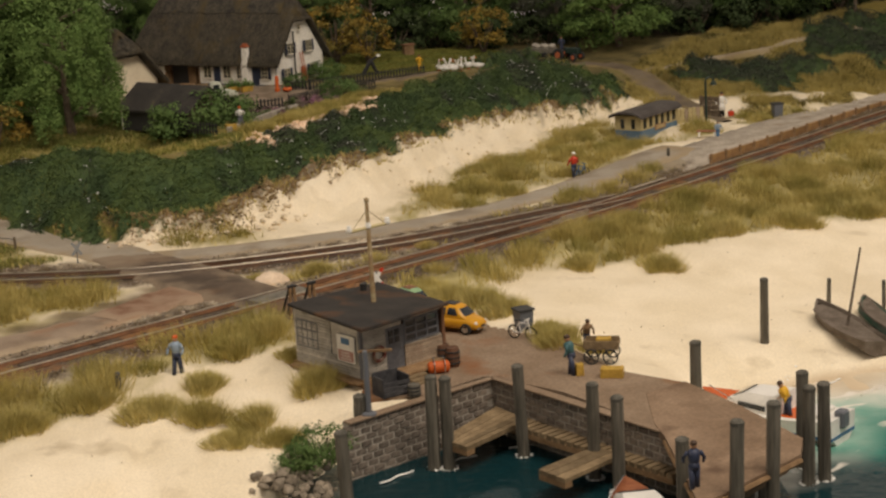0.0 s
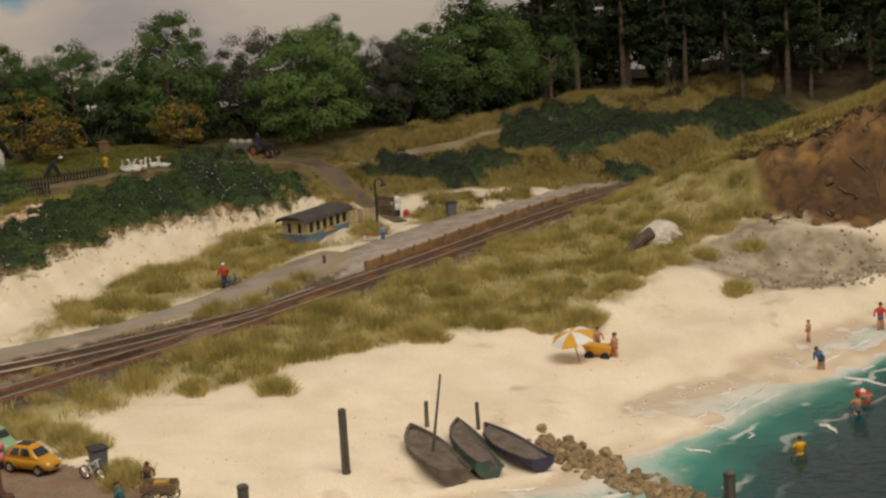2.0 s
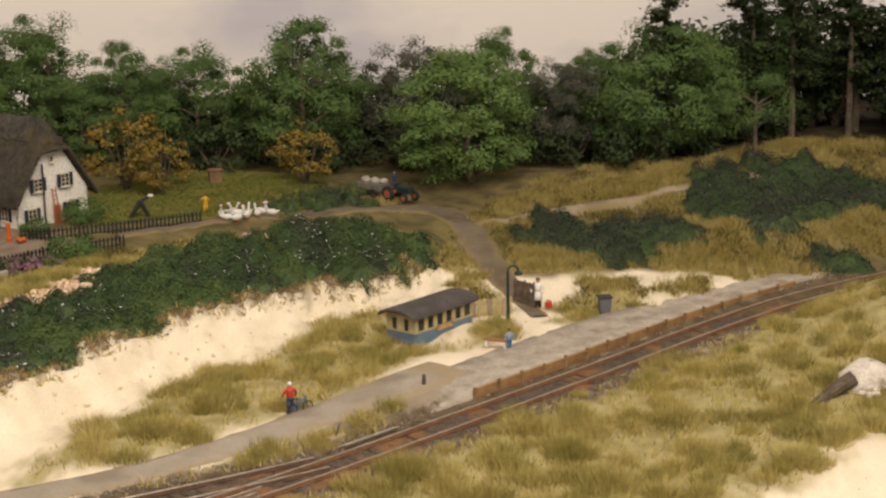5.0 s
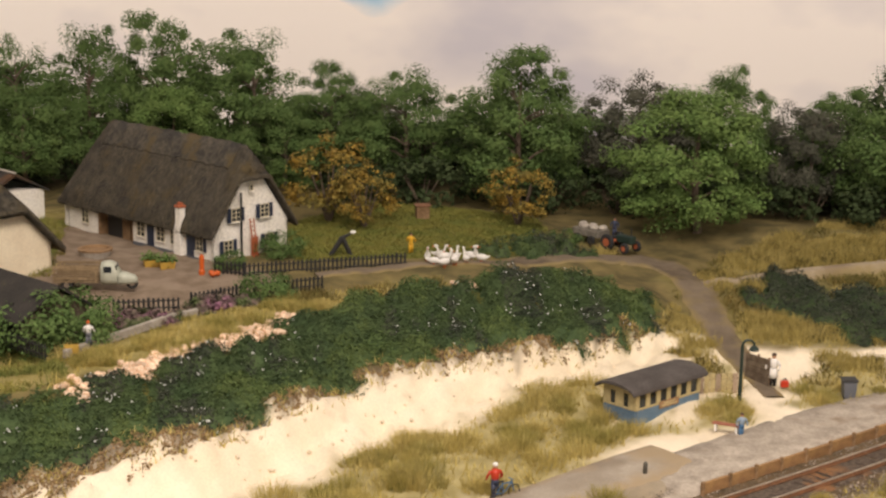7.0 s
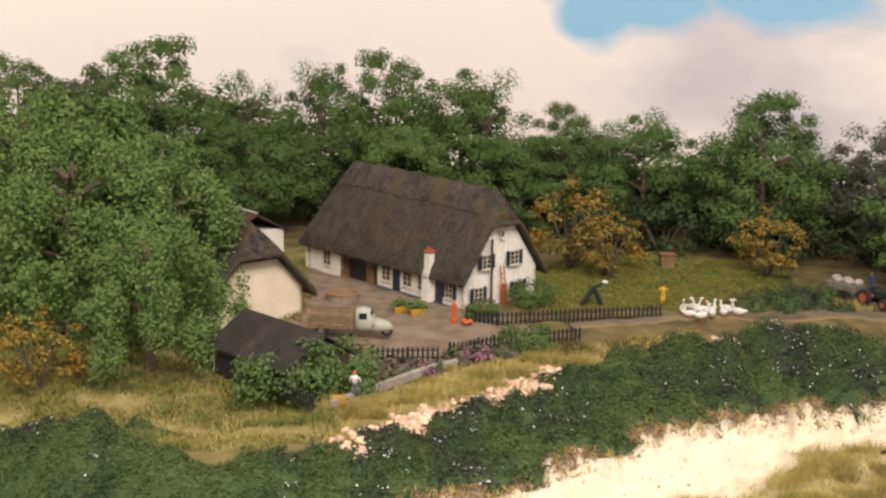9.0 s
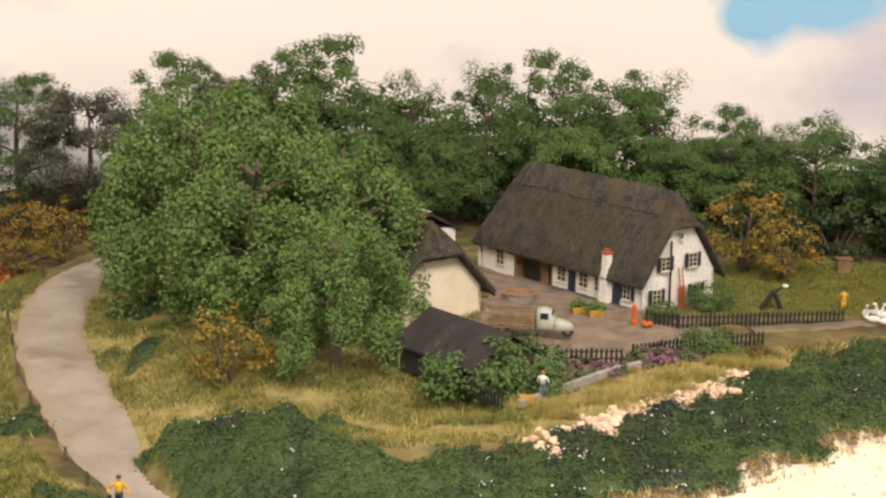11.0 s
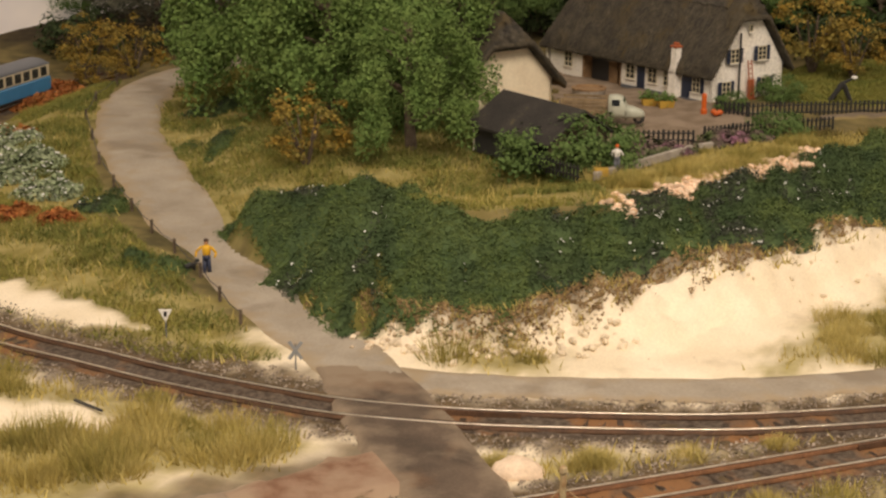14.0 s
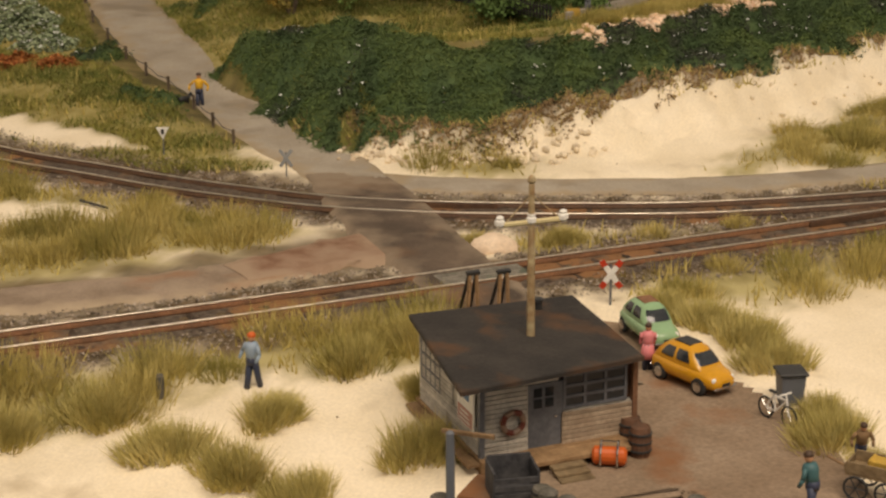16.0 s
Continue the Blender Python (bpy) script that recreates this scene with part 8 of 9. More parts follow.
# post and chain fence along the bending road
rail_posts = [(-27.3, 106.1), (-29.8, 108.8), (-32.4, 111.7), (-35.2, 114.1), (-38.2, 117), (-41.3, 120.2), (-44.6, 123.8), (-48, 127.8), (-51.4, 132.6), (-54.8, 137.4), (-57.4, 143), (-59.2, 149)]
chain = thing("roadside_fence", at(0, 0, 0), "low rusty post and wire fence beside the road", "fence")
zs = [ground_z(*p) for p in rail_posts]
for (px, py), pz in zip(rail_posts, zs):
    part("post", Build().box((px, py, pz + 0.35), (0.14, 0.14, 0.9), bevel=0.02), BARK, chain)
for k in range(len(rail_posts) - 1):
    a, b = rail_posts[k], rail_posts[k + 1]
    mid = ((a[0] + b[0]) / 2, (a[1] + b[1]) / 2, (zs[k] + zs[k + 1]) / 2 + 0.45)
    part("wire", Build().tube((*a, zs[k] + 0.65), mid, 0.03, 0.03, 4).tube(mid, (*b, zs[k + 1] + 0.65), 0.03, 0.03, 4), BLACK, chain)
pole_log = thing("fallen_pole", at(-28.6, 94.6, 0.25, -24), "thin black pole lying on the sand", "pole")
part("shaft", Build().tube((-1.0, 0, 0), (1.0, 0, 0.05), 0.07, 0.06, 6), BLACK, pole_log)

# railbus on the far bend
railbus = thing("railbus", at(-69.8, 149.8, 0.22, 92) @ Matrix.Scale(0.85, 4), "blue and cream two axle railbus with a grey roof", "railbus")
RB_BLUE = paint("railbus_blue", (0.05, 0.24, 0.48), 0.3, 0.5)
RB_CREAM = paint("railbus_cream", (0.68, 0.60, 0.42), 0.35, 0.5)
part("lower_body", Build().box((0, 0, 1.35), (11.5, 2.9, 1.4), bevel=0.12), RB_BLUE, railbus)
body = part("upper_body", Build().box((0, 0, 2.65), (11.3, 2.8, 1.3), bevel=0.12), RB_CREAM, railbus)
part("roof", Build().loft([[(x, 1.42 * math.cos(a), 3.2 + h * math.sin(a)) for a in [math.pi * k / 10 for k in range(11)]] for x, h in ((-5.7, 0.25), (-5.2, 0.6), (5.2, 0.6), (5.7, 0.25))]), GREY, railbus)
for s in (-1, 1):
    for k in range(7):
        part("window", Build().box((-4.5 + 1.5 * k, s * 1.41, 2.65), (1.05, 0.05, 0.85), bevel=0.03), GLASS, body)
for x in (-5.66, 5.66):
    for y in (-0.7, 0.7):
        part("end_window", Build().box((x, y, 2.65), (0.05, 1.0, 0.85), bevel=0.02), GLASS, body)
        part("headlight", Build().ball((x * 1.02, y * 1.4, 1.2), 0.15, seg=8, rings=5), WHITE, railbus)
for x in (-3.4, 3.4):
    for s in (-1, 1):
        part("wheel", Build().lathe([(0.5, -0.12), (0.5, 0.12), (0.2, 0.16)], sides=14, m=Matrix.Translation((x, s * 0.84, 0.5)) @ Matrix.Rotation(radians(90), 4, "X")), BLACK, railbus)
part("underframe", Build().box((0, 0, 0.6), (11.6, 1.3, 0.35)), BLACK, railbus)


# ---- painted miniature figures: one plain shape each ----
def figure(m, top, legs, label, hat=None, stride=0.12, arms=0.12, scale=1.0, bare=False, bend=0.0, skirt=None):
    skin = figure_skin
    pieces = []

    def add(build, mat):
        pieces.append((build, mat))

    add(Build().tube((-0.11, -stride, 0), (-0.1, 0, 0.92), 0.1, 0.13, 7), skin if bare else legs)
    add(Build().tube((0.11, stride, 0), (0.1, 0, 0.92), 0.1, 0.13, 7), skin if bare else legs)
    add(Build().lathe([(0.2, 0.82), (0.22, 0.95), (0.2, 1.1)], sides=8), legs)
    tilt = Matrix.Translation((0, 0, 0.95)) @ Matrix.Rotation(radians(bend), 4, "X") @ Matrix.Translation((0, 0, -0.95))
    add(Build().lathe([(0.19, 0.98), (0.22, 1.2), (0.25, 1.42), (0.2, 1.56), (0.08, 1.62)], sides=9, m=tilt), top)
    if skirt:
        add(Build().lathe([(0.3, 0.5), (0.27, 0.8), (0.2, 1.1)], sides=9), skirt)
    for s in (-1, 1):
        b = Build().tube((s * 0.25, 0, 1.5), (s * (0.28 + arms), 0.05, 1.22), 0.075, 0.07, 6).tube((s * (0.28 + arms), 0.05, 1.22), (s * (0.26 + arms), 0.22, 1.0), 0.07, 0.055, 6)
        b.v = [tuple(tilt @ Vector(p)) for p in b.v]
        add(b, top)
    add(Build().ball((0, 0, 1.76), (0.13, 0.14, 0.17), m=tilt, seg=9, rings=6), skin)
    add(Build().ball((0, -0.01, 1.83), (0.145, 0.155, 0.12), m=tilt, seg=9, rings=5), hat or figure_hair)
    verts, faces, mats, which = [], [], [], []
    for b, mat in pieces:
        off = len(verts)
        verts += b.v
        faces += [tuple(off + k for k in f) for f in b.f]
        if mat not in mats:
            mats.append(mat)
        which += [mats.index(mat)] * len(b.f)
    me = mesh_of("figure", verts, faces, mats[0], True)
    for mat in mats[1:]:
        me.materials.append(mat)
    me.polygons.foreach_set("material_index", which)
    ob = new("miniature_figure", me)
    ob.matrix_world = m @ Matrix.Scale(scale, 4)
    return tagged(ob, label, "figurine", "painted figurines")


figure_skin = paint("figurine_skin_paint", (0.52, 0.28, 0.16))
figure_hair = paint("figurine_hair_paint", (0.07, 0.04, 0.025))
PINK = paint("pink_paint", (0.75, 0.25, 0.27))
PALE_BLUE = paint("pale_blue_paint", (0.28, 0.36, 0.45))
NAVY = paint("navy_paint", (0.04, 0.05, 0.09))
COAT = paint("bright_yellow_paint", (0.75, 0.42, 0.03))
TEAL = paint("teal_paint", (0.05, 0.13, 0.14))


def stand(x, y, rz=0.0, z=None):
    return at(x, y, ground_z(x, y) if z is None else z, rz)


def small_dog(m, mat, label):
    """A painted dog, one plain shape."""
    b = Build().ball((0, 0, 0.42), (0.36, 0.15, 0.16), seg=9, rings=6).ball((0.42, 0, 0.62), (0.15, 0.1, 0.11), seg=8, rings=5).tube((0.28, 0, 0.46), (0.42, 0, 0.6), 0.1, 0.08, 6)
    for x in (-0.24, 0.22):
        for y in (-0.08, 0.08):
            b.tube((x, y, 0), (x, y, 0.4), 0.04, 0.05, 5)
    b.tube((-0.33, 0, 0.5), (-0.55, 0, 0.72), 0.04, 0.015, 5)
    ob = part("miniature_dog", b, mat)
    ob.matrix_world = m
    return tagged(ob, label, "figurine", "painted figurines")


small_dog(stand(-33.3, 112.3, 60, 0.62), BLACK, "small black painted dog beside the walking figurine")


figure(stand(-13.1, 78.4, 160, -0.28), PALE_BLUE, NAVY, "painted figurine in pale blue shirt walking on the dune", ORANGE, 0.2, bare=False)
figure(stand(-32.5, 112.6, 190, 0.55), COAT, NAVY, "painted figurine in a bright yellow jacket on the road", arms=0.25)
figure(stand(-1.2, 84.6, 20, -0.52), PINK, NAVY, "painted figurine in a pink dress by the cars", stride=0.02, arms=0.0, skirt=PINK, scale=0.88)
figure(stand(5.6, 75.1, 70, -0.52), TEAL, NAVY, "painted figurine in dark work clothes by the crates", bend=-12)
figure(stand(6.6, 78.0, 200, -0.2), WOOD_BROWN, NAVY, "painted figurine in brown sitting by the handcart", bend=-15, scale=0.8)
figure(stand(8.9, 60.0, 0, -0.55), NAVY, NAVY, "painted figurine in navy work clothes on the jetty")
figure(stand(15.0, 72.3, 90, -2.3), COAT, NAVY, "painted figurine in an ochre jacket aboard the boat", bend=-25, scale=0.95)
figure(stand(9.7, 119.2, 30, 0.2), RED, NAVY, "painted figurine in a red jacket pushing a bicycle", WHITE)
figure(stand(23.85, 139.6, 160, 0.75), WHITE, BLACK, "painted figurine in a white dress beside a red bag", skirt=WHITE, stride=0.04, scale=1.05)
bag = thing("travel_bag", stand(24.55, 139.3, 20, 0.75), "small red travel bag on the sand", "bag")
part("body", Build().box((0, 0, 0.24), (0.5, 0.26, 0.44), bevel=0.06), RED, bag)
part("grip", Build().tube((-0.14, 0, 0.45), (0, 0, 0.6), 0.03, 0.03, 5).tube((0, 0, 0.6), (0.14, 0, 0.45), 0.03, 0.03, 5), BLACK, bag)
figure(stand(21.9, 130.2, 200, 0.5), PALE_BLUE, BLUE, "painted figurine in pale blue seated at the bench", scale=0.75)
figure(stand(33.9, 101.1, 100, -2.6), figure_skin, RED, "painted bather figurine in red trunks by the cart", bare=True)
figure(stand(33.2, 103.0, 200, -2.45), figure_skin, WOOD_BROWN, "painted bather figurine behind the parasol", bare=True, scale=0.9)
figure(stand(52.6, 105.3, 150, -3.3), RED, BLUE, "painted figurine in a red shirt at the surf", bare=True)
figure(stand(47.2, 103.8, 60, -3.15), figure_skin, ORANGE, "small painted bather figurine at the water's edge", bare=True, scale=0.75)
figure(stand(45.8, 97.2, 120, -3.4), BLUE, NAVY, "painted bather figurine in blue bending over a board", bare=True, bend=-30)
figure(stand(44.9, 88.4, 0, -3.9), figure_skin, BLUE, "painted bather figurine standing in the water", bare=True)
figure(stand(46.1, 90.1, 0, -3.9), figure_skin, RED, "painted bather figurine in the water beside a ball", bare=True, scale=0.8)
figure(stand(39.7, 82.7, 10, -4.1), COAT, COAT, "painted bather figurine in yellow wading in the sea", bare=True)
figure(stand(48.6, 83.0, 10, -3.9), COAT, COAT, "painted bather figurine wading behind a mooring post", bare=True, scale=0.9)
figure(stand(-1.1, 155.2, 0, 4.25), COAT, COAT, "small painted figurine in yellow by the geese", scale=0.75)
figure(stand(-14.8, 128.3, 0, 4.1), WHITE, GREY, "small painted figurine with an orange bonnet by the fence", ORANGE, scale=0.8)
figure(stand(12.7, 164.5, 170, 4.1), NAVY, NAVY, "painted figurine seated on the tractor", scale=0.75)


# ---- beach things ----
parasol = thing("parasol", at(31.7, 101.0, -2.6, 0, 10, -14), "yellow and white striped beach parasol", "parasol")
part("pole", Build().tube((0, 0, -0.2), (0, 0, 2.45), 0.04, 0.04, 6), WOOD_BROWN, parasol)
PARASOL_YELLOW = paint("parasol_yellow", (0.75, 0.40, 0.04))
for k in range(8):
    b = Build()
    a0, a1 = 2 * math.pi * k / 8, 2 * math.pi * (k + 1) / 8
    pts = [(r, z) for r, z in ((0.02, 2.5), (0.55, 2.44), (1.0, 2.28), (1.38, 2.04))]
    for up in (0, -0.03):
        off = len(b.v)
        b.v += [(r * math.cos(a), r * math.sin(a), z + up) for a in (a0, a1) for r, z in pts]
        b.f += [(off + j, off + 4 + j, off + 5 + j, off + 1 + j) for j in range(3)]
    part("gore", b, PARASOL_YELLOW if k % 2 else WHITE, parasol)
wagon = thing("beach_wagon", at(33.1, 101.7, -2.5, -38), "yellow beach wagon with black wheels on sand", "wagon")
part("tub", Build().loft([[(-0.8, -0.4, 0.45), (0.8, -0.4, 0.45), (0.8, 0.4, 0.45), (-0.8, 0.4, 0.45)], [(-0.95, -0.5, 0.95), (0.95, -0.5, 0.95), (0.95, 0.5, 0.95), (-0.95, 0.5, 0.95)]]), PARASOL_YELLOW, wagon)
for x in (-0.55, 0.55):
    for s in (-1, 1):
        part("wheel", Build().lathe([(0.3, -0.09), (0.3, 0.09), (0.12, 0.1)], sides=14, m=Matrix.Translation((x, s * 0.48, 0.3)) @ Matrix.Rotation(radians(90), 4, "X")), RUBBER, wagon)
part("handle", Build().tube((-0.9, 0, 0.6), (-1.6, 0, 1.1), 0.035, 0.035, 5), BLACK, wagon)
ball_thing = thing("beach_ball", at(45.2, 88.6, -2.1), "red and white beach parasol hat over the bather", "beach ball")
part("panel", Build().lathe([(0.5, 0), (0.3, 0.2), (0.04, 0.3)], sides=10), RED, ball_thing)
part("panel", Build().lathe([(0.2, 0.2), (0.04, 0.36)], (0, -0.18, -0.02), sides=10), WHITE, ball_thing)
PALE_CONCRETE = material("pale_concrete", (0.72, 0.66, 0.56), (0.56, 0.50, 0.41), 0.8, 0.9, 0.5, 6, stain=(0.30, 0.25, 0.19), stain_size=1.2, stain_at=0.6)
pipe = thing("concrete_outfall", at(41.2, 122.6, 0.0, 35, 0, -8), "broken pale concrete outfall in the dune", "concrete block")
b = Build().ball((1.6, 0.3, 0.3), (1.75, 1.3, 0.95), seg=18, rings=12)
b.v = [tuple(Vector(p) + Vector((1, 1, 0.8)) * (0.45 * noise.noise(Vector(p) * 0.8) + 0.15 * noise.noise(Vector(p) * 2.3))) for p in b.v]
part("dome", b, PALE_CONCRETE, pipe, "pale sand-crusted dome", smooth=True)
for k in range(9):
    b = Build().ball((0, 0, 0), (0.42, 0.3, 0.24), seg=7, rings=5)
    b.v = [tuple(Vector(p) * (0.8 + 0.5 * noise.noise(Vector(p) * 2 + Vector((k, 0, 0))))) for p in b.v]
    part("fragment", b, PALE_CONCRETE, pipe, at=at(0.3 + 0.45 * ((k * 7) % 5), -0.75 - 0.3 * (k % 3), 0.2 + 0.08 * (k % 4), 40 * k))
b = Build()
log = [(-2.6, 0.5, 0.0, 0.2), (-1.6, 0.25, 0.35, 0.34), (-0.7, 0.0, 0.75, 0.42), (0.2, -0.3, 1.1, 0.46)]
for p, q in zip(log, log[1:]):
    b.tube(p[:3], q[:3], p[3], q[3], 9)
part("log", b, BARK, pipe, "dark weathered drift log")
part("branch", Build().tube((-1.4, 0.2, 0.4), (-2.3, -0.5, 0.3), 0.12, 0.05, 6), BARK, pipe)

SAND_PILE = material("pinkish_sand", (0.82, 0.66, 0.50), (0.70, 0.54, 0.39), 0.9, 0.95, 0.5, 8, stain=(0.45, 0.34, 0.23), stain_size=0.8, stain_at=0.62, grained=0.1)
mound = thing("sand_mound", stand(-9.9, 94.9, 20), "small pinkish sand mound between the two tracks", "sand mound")
b = Build().ball((0, 0, 0), (1.15, 0.8, 0.62), seg=18, rings=12)
b.v = [tuple(Vector(p) + Vector((0.5, 0.5, 0.7)) * (0.28 * noise.noise(Vector(p) * 1.3) + 0.1 * noise.noise(Vector(p) * 3.7))) for p in b.v]
part("sand", b, SAND_PILE, mound, smooth=True)

# surf lines
FOAM = material("sea_foam", (0.90, 0.87, 0.82), (0.78, 0.77, 0.72), 0.5, 0.6, 0.3, 6)
for k, (x0, y0, ln, ang, wd) in enumerate([(33.2 + 1.9 * k, 88.6 + 1.62 * k + 0.9 * math.sin(2.7 * k), 1.1 + 0.5 * math.sin(1.7 * k), 58 + 9 * math.sin(3.1 * k), 0.12) for k in range(10)] + [(34.5, 88.8, 2.4, 55, 0.2), (36.5, 90.6, 2.2, 48, 0.16), (39.0, 92.2, 3.0, 50, 0.22), (41.5, 95, 2.6, 50, 0.2), (44.0, 96.6, 2.2, 48, 0.2), (46.8, 99, 3, 46, 0.2), (50, 102, 3.2, 48, 0.24), (54, 105.4, 3.4, 42, 0.25), (58, 107.8, 4.0, 32, 0.3), (63, 109.8, 4.4, 25, 0.3), (47.3, 94.0, 3.2, -62, 0.24), (42.4, 86.1, 1.6, -60, 0.32), (52.5, 99.6, 2.6, -55, 0.3), (56.5, 102.6, 3.0, -50, 0.34), (38, 86.6, 1.2, 60, 0.14), (34.8, 84.8, 1.4, -70, 0.16), (36.6, 88.2, 1.6, -60, 0.14), (48.6, 96.4, 1.5, 55, 0.14), (60, 104, 3, -45, 0.3), (24.5, 81.6, 2.2, 10, 0.14), (18.5, 79.6, 1.8, 30, 0.14), (3.0, 73.2, 1.2, 10, 0.12), (-2.6, 70.2, 2.0, 38, 0.14), (0.4, 72.0, 1.2, 20, 0.1)]):
    b = Build()
    n = 9
    ca, sa = math.cos(radians(ang)), math.sin(radians(ang))
    top_row, low_row = [], []
    for j in range(n):
        t = j / (n - 1) - 0.5
        bow = (0.4 if 19 < k < 30 else 0.1) * math.sin(3 * t + k) + 0.06 * math.sin(11 * t + 2 * k)
        w = (0.36 if 19 < k < 30 else 0.16) * wd * (1 - (2 * t) ** 2) * (0.7 + 0.5 * abs(math.sin(7 * t + k))) + 0.02
        for row, off in ((top_row, w), (low_row, -w)):
            px, py = t * ln, bow + off
            row.append((x0 + px * ca - py * sa, y0 + px * sa + py * ca, SEA + 0.04))
    mid = [((a[0] + c[0]) / 2, (a[1] + c[1]) / 2, SEA + 0.05 + wd * 0.4) for a, c in zip(top_row, low_row)]
    b.v = top_row + mid + low_row
    b.f = [(r * n + j, (r + 1) * n + j, (r + 1) * n + j + 1, r * n + j + 1) for r in range(2) for j in range(n - 1)]
    ob = part("surf_crest", b, FOAM)
    tagged(ob, "thin white crest of surf on the water", "surf", "surf crests")

x, y, g = scatter(26000, (14, 72, 70, 118), lambda x, y, g: np.abs(nearest(SHORE, x, y)[0] - 1.2 - 1.4 * wob(x, y, 2.4, 5)) < 0.55 * g.random(len(x)) ** 2 + 0.04, 95)
pts = np.stack([x, y, np.maximum(land(x, y), SEA) + 0.04], -1)
tagged(new("surf_foam", tri_mesh("surf_foam", leaves(pts, np.tile([0, 0, 1.6], (len(x), 1)), 0.09, g), FOAM)), "thin white foam flecks along the shore", "foam", kind="stuff")


# ---- farm ----
THATCH = material("dark_thatch", (0.045, 0.041, 0.035), (0.09, 0.078, 0.058), 0.9, 0.95, 1.0, 4, stain=(0.095, 0.072, 0.036), stain_size=2.4, stain_at=0.54, grained=0.35)
LIME = material("limewash", (0.88, 0.85, 0.78), (0.82, 0.78, 0.69), 1.5, 0.85, 0.2, 7, stain=(0.5, 0.44, 0.34), stain_size=2.5, stain_at=0.68)
CREAM_WALL = material("cream_limewash", (0.82, 0.73, 0.55), (0.75, 0.65, 0.48), 1.5, 0.85, 0.06, 7, grained=0.06)
SHUTTER = paint("navy_shutter_paint", (0.022, 0.032, 0.062))
FRAME_CREAM = paint("cream_window_frames", (0.62, 0.55, 0.38))
OLD_RED = paint("faded_red_wood", (0.42, 0.12, 0.05))


def thatch_roof(width, length, eave, ridge, hip_z, hip_s, back_s, over=0.6, thick=0.5, step=0.22):
    """A thatched roof as a closed slab; returns the Build and its height function."""
    mid = width / 2
    slope = (ridge - eave) / (mid + over)

    def top(x, y):
        z = ridge - np.abs(x - mid) * slope
        z = np.minimum(z, hip_z + (y + over) * hip_s)
        z = np.minimum(z, eave + (length + over - y) * back_s)
        return z + 0.06 * wob(x * 3, y * 3, 2.0) - 0.05 * np.exp(-((x - mid) / 0.3) ** 2)

    xs, ys = np.linspace(-over, width + over, int((width + 2 * over) / step) + 1), np.linspace(-over, length + over, int((length + 2 * over) / step) + 1)
    gx, gy = np.meshgrid(xs, ys)
    up = top(gx, gy)
    # eaves bulge a little
    rim = np.minimum(np.minimum(gx + over, width + over - gx), np.minimum(gy + over, length + over - gy))
    up = up - 0.22 * np.exp(-rim / 0.25)
    low = up - thick * (0.75 + 0.5 * np.clip(rim, 0, 0.6))
    n, w = gx.shape
    v = np.concatenate([np.stack([gx, gy, up], -1).reshape(-1, 3), np.stack([gx, gy, low], -1).reshape(-1, 3)])
    i = np.arange(n * w).reshape(n, w)
    f = np.stack([i[:-1, :-1], i[:-1, 1:], i[1:, 1:], i[1:, :-1]], -1).reshape(-1, 4)
    g2 = f[:, ::-1] + n * w
    loop = np.concatenate([i[0, :], i[1:, -1], i[-1, -2::-1], i[-2:0:-1, 0]])
    nxt = np.roll(loop, -1)
    s = np.stack([loop, loop + n * w, nxt + n * w, nxt], -1)
    b = Build()
    b.v, b.f = v.tolist(), [tuple(q) for q in np.concatenate([f, g2, s]).tolist()]
    return b, lambda x, y: float(top(np.array(x, float), np.array(y, float)))


STRAWS = leaf_material("weathered_thatch_straw", (0.062, 0.053, 0.04), (0.10, 0.085, 0.058), 0.45)


def thatch_straw(height, width, length, over, n, seed, parent):
    """Loose straw ends lying down the slopes of a thatched roof."""
    g = np.random.default_rng(seed)
    x, y = g.uniform(-over, width + over, n), g.uniform(-over, length + over, n)
    run = np.where(x < width / 2, -1.0, 1.0) * g.uniform(0.2, 0.42, n)
    z0 = np.array([height(a, b) for a, b in zip(x, y)])
    x2 = np.clip(x + run, -over - 0.1, width + over + 0.1)
    y2 = y + g.normal(size=n) * 0.05
    z1 = np.array([height(a, b) for a, b in zip(x2, y2)])
    lift = np.exp(-np.minimum(np.minimum(x + over, width + over - x), np.minimum(y + over, length + over - y)) / 0.25) * -0.22
    w = 0.035
    tri = np.stack([np.stack([x, y - w, z0 + lift - 0.01], -1), np.stack([x, y + w, z0 + lift - 0.01], -1), np.stack([x2, y2, z1 + lift + g.uniform(0.02, 0.09, n)], -1)], 1)
    # ragged ends hanging over the eaves
    m = n // 3
    along_y, down = g.uniform(-over, length + over, m), g.uniform(0.1, 0.34, m)
    side = np.where(g.random(m) < 0.5, -over, width + over)
    front = g.random(m) < 0.3
    ex, ey = np.where(front, g.uniform(-over, width + over, m), side), np.where(front, -over, along_y)
    ez = np.array([height(a, b) for a, b in zip(ex, ey)]) - 0.24
    tip = np.stack([ex + np.where(front, 0, np.sign(side) * 0.06) + g.normal(size=m) * 0.05, ey - front * 0.06 + g.normal(size=m) * 0.05, ez - down], -1)
    root = np.stack([ex, ey, ez], -1)
    wide = np.stack([np.where(front, 0.05, 0), np.where(front, 0, 0.05), 0 * ex], -1)
    tri = np.concatenate([tri, np.stack([root - wide, root + wide, tip], 1)])
    return part("straw", tri_mesh("straw", tri, STRAWS), STRAWS, parent, "weathered straw ends")


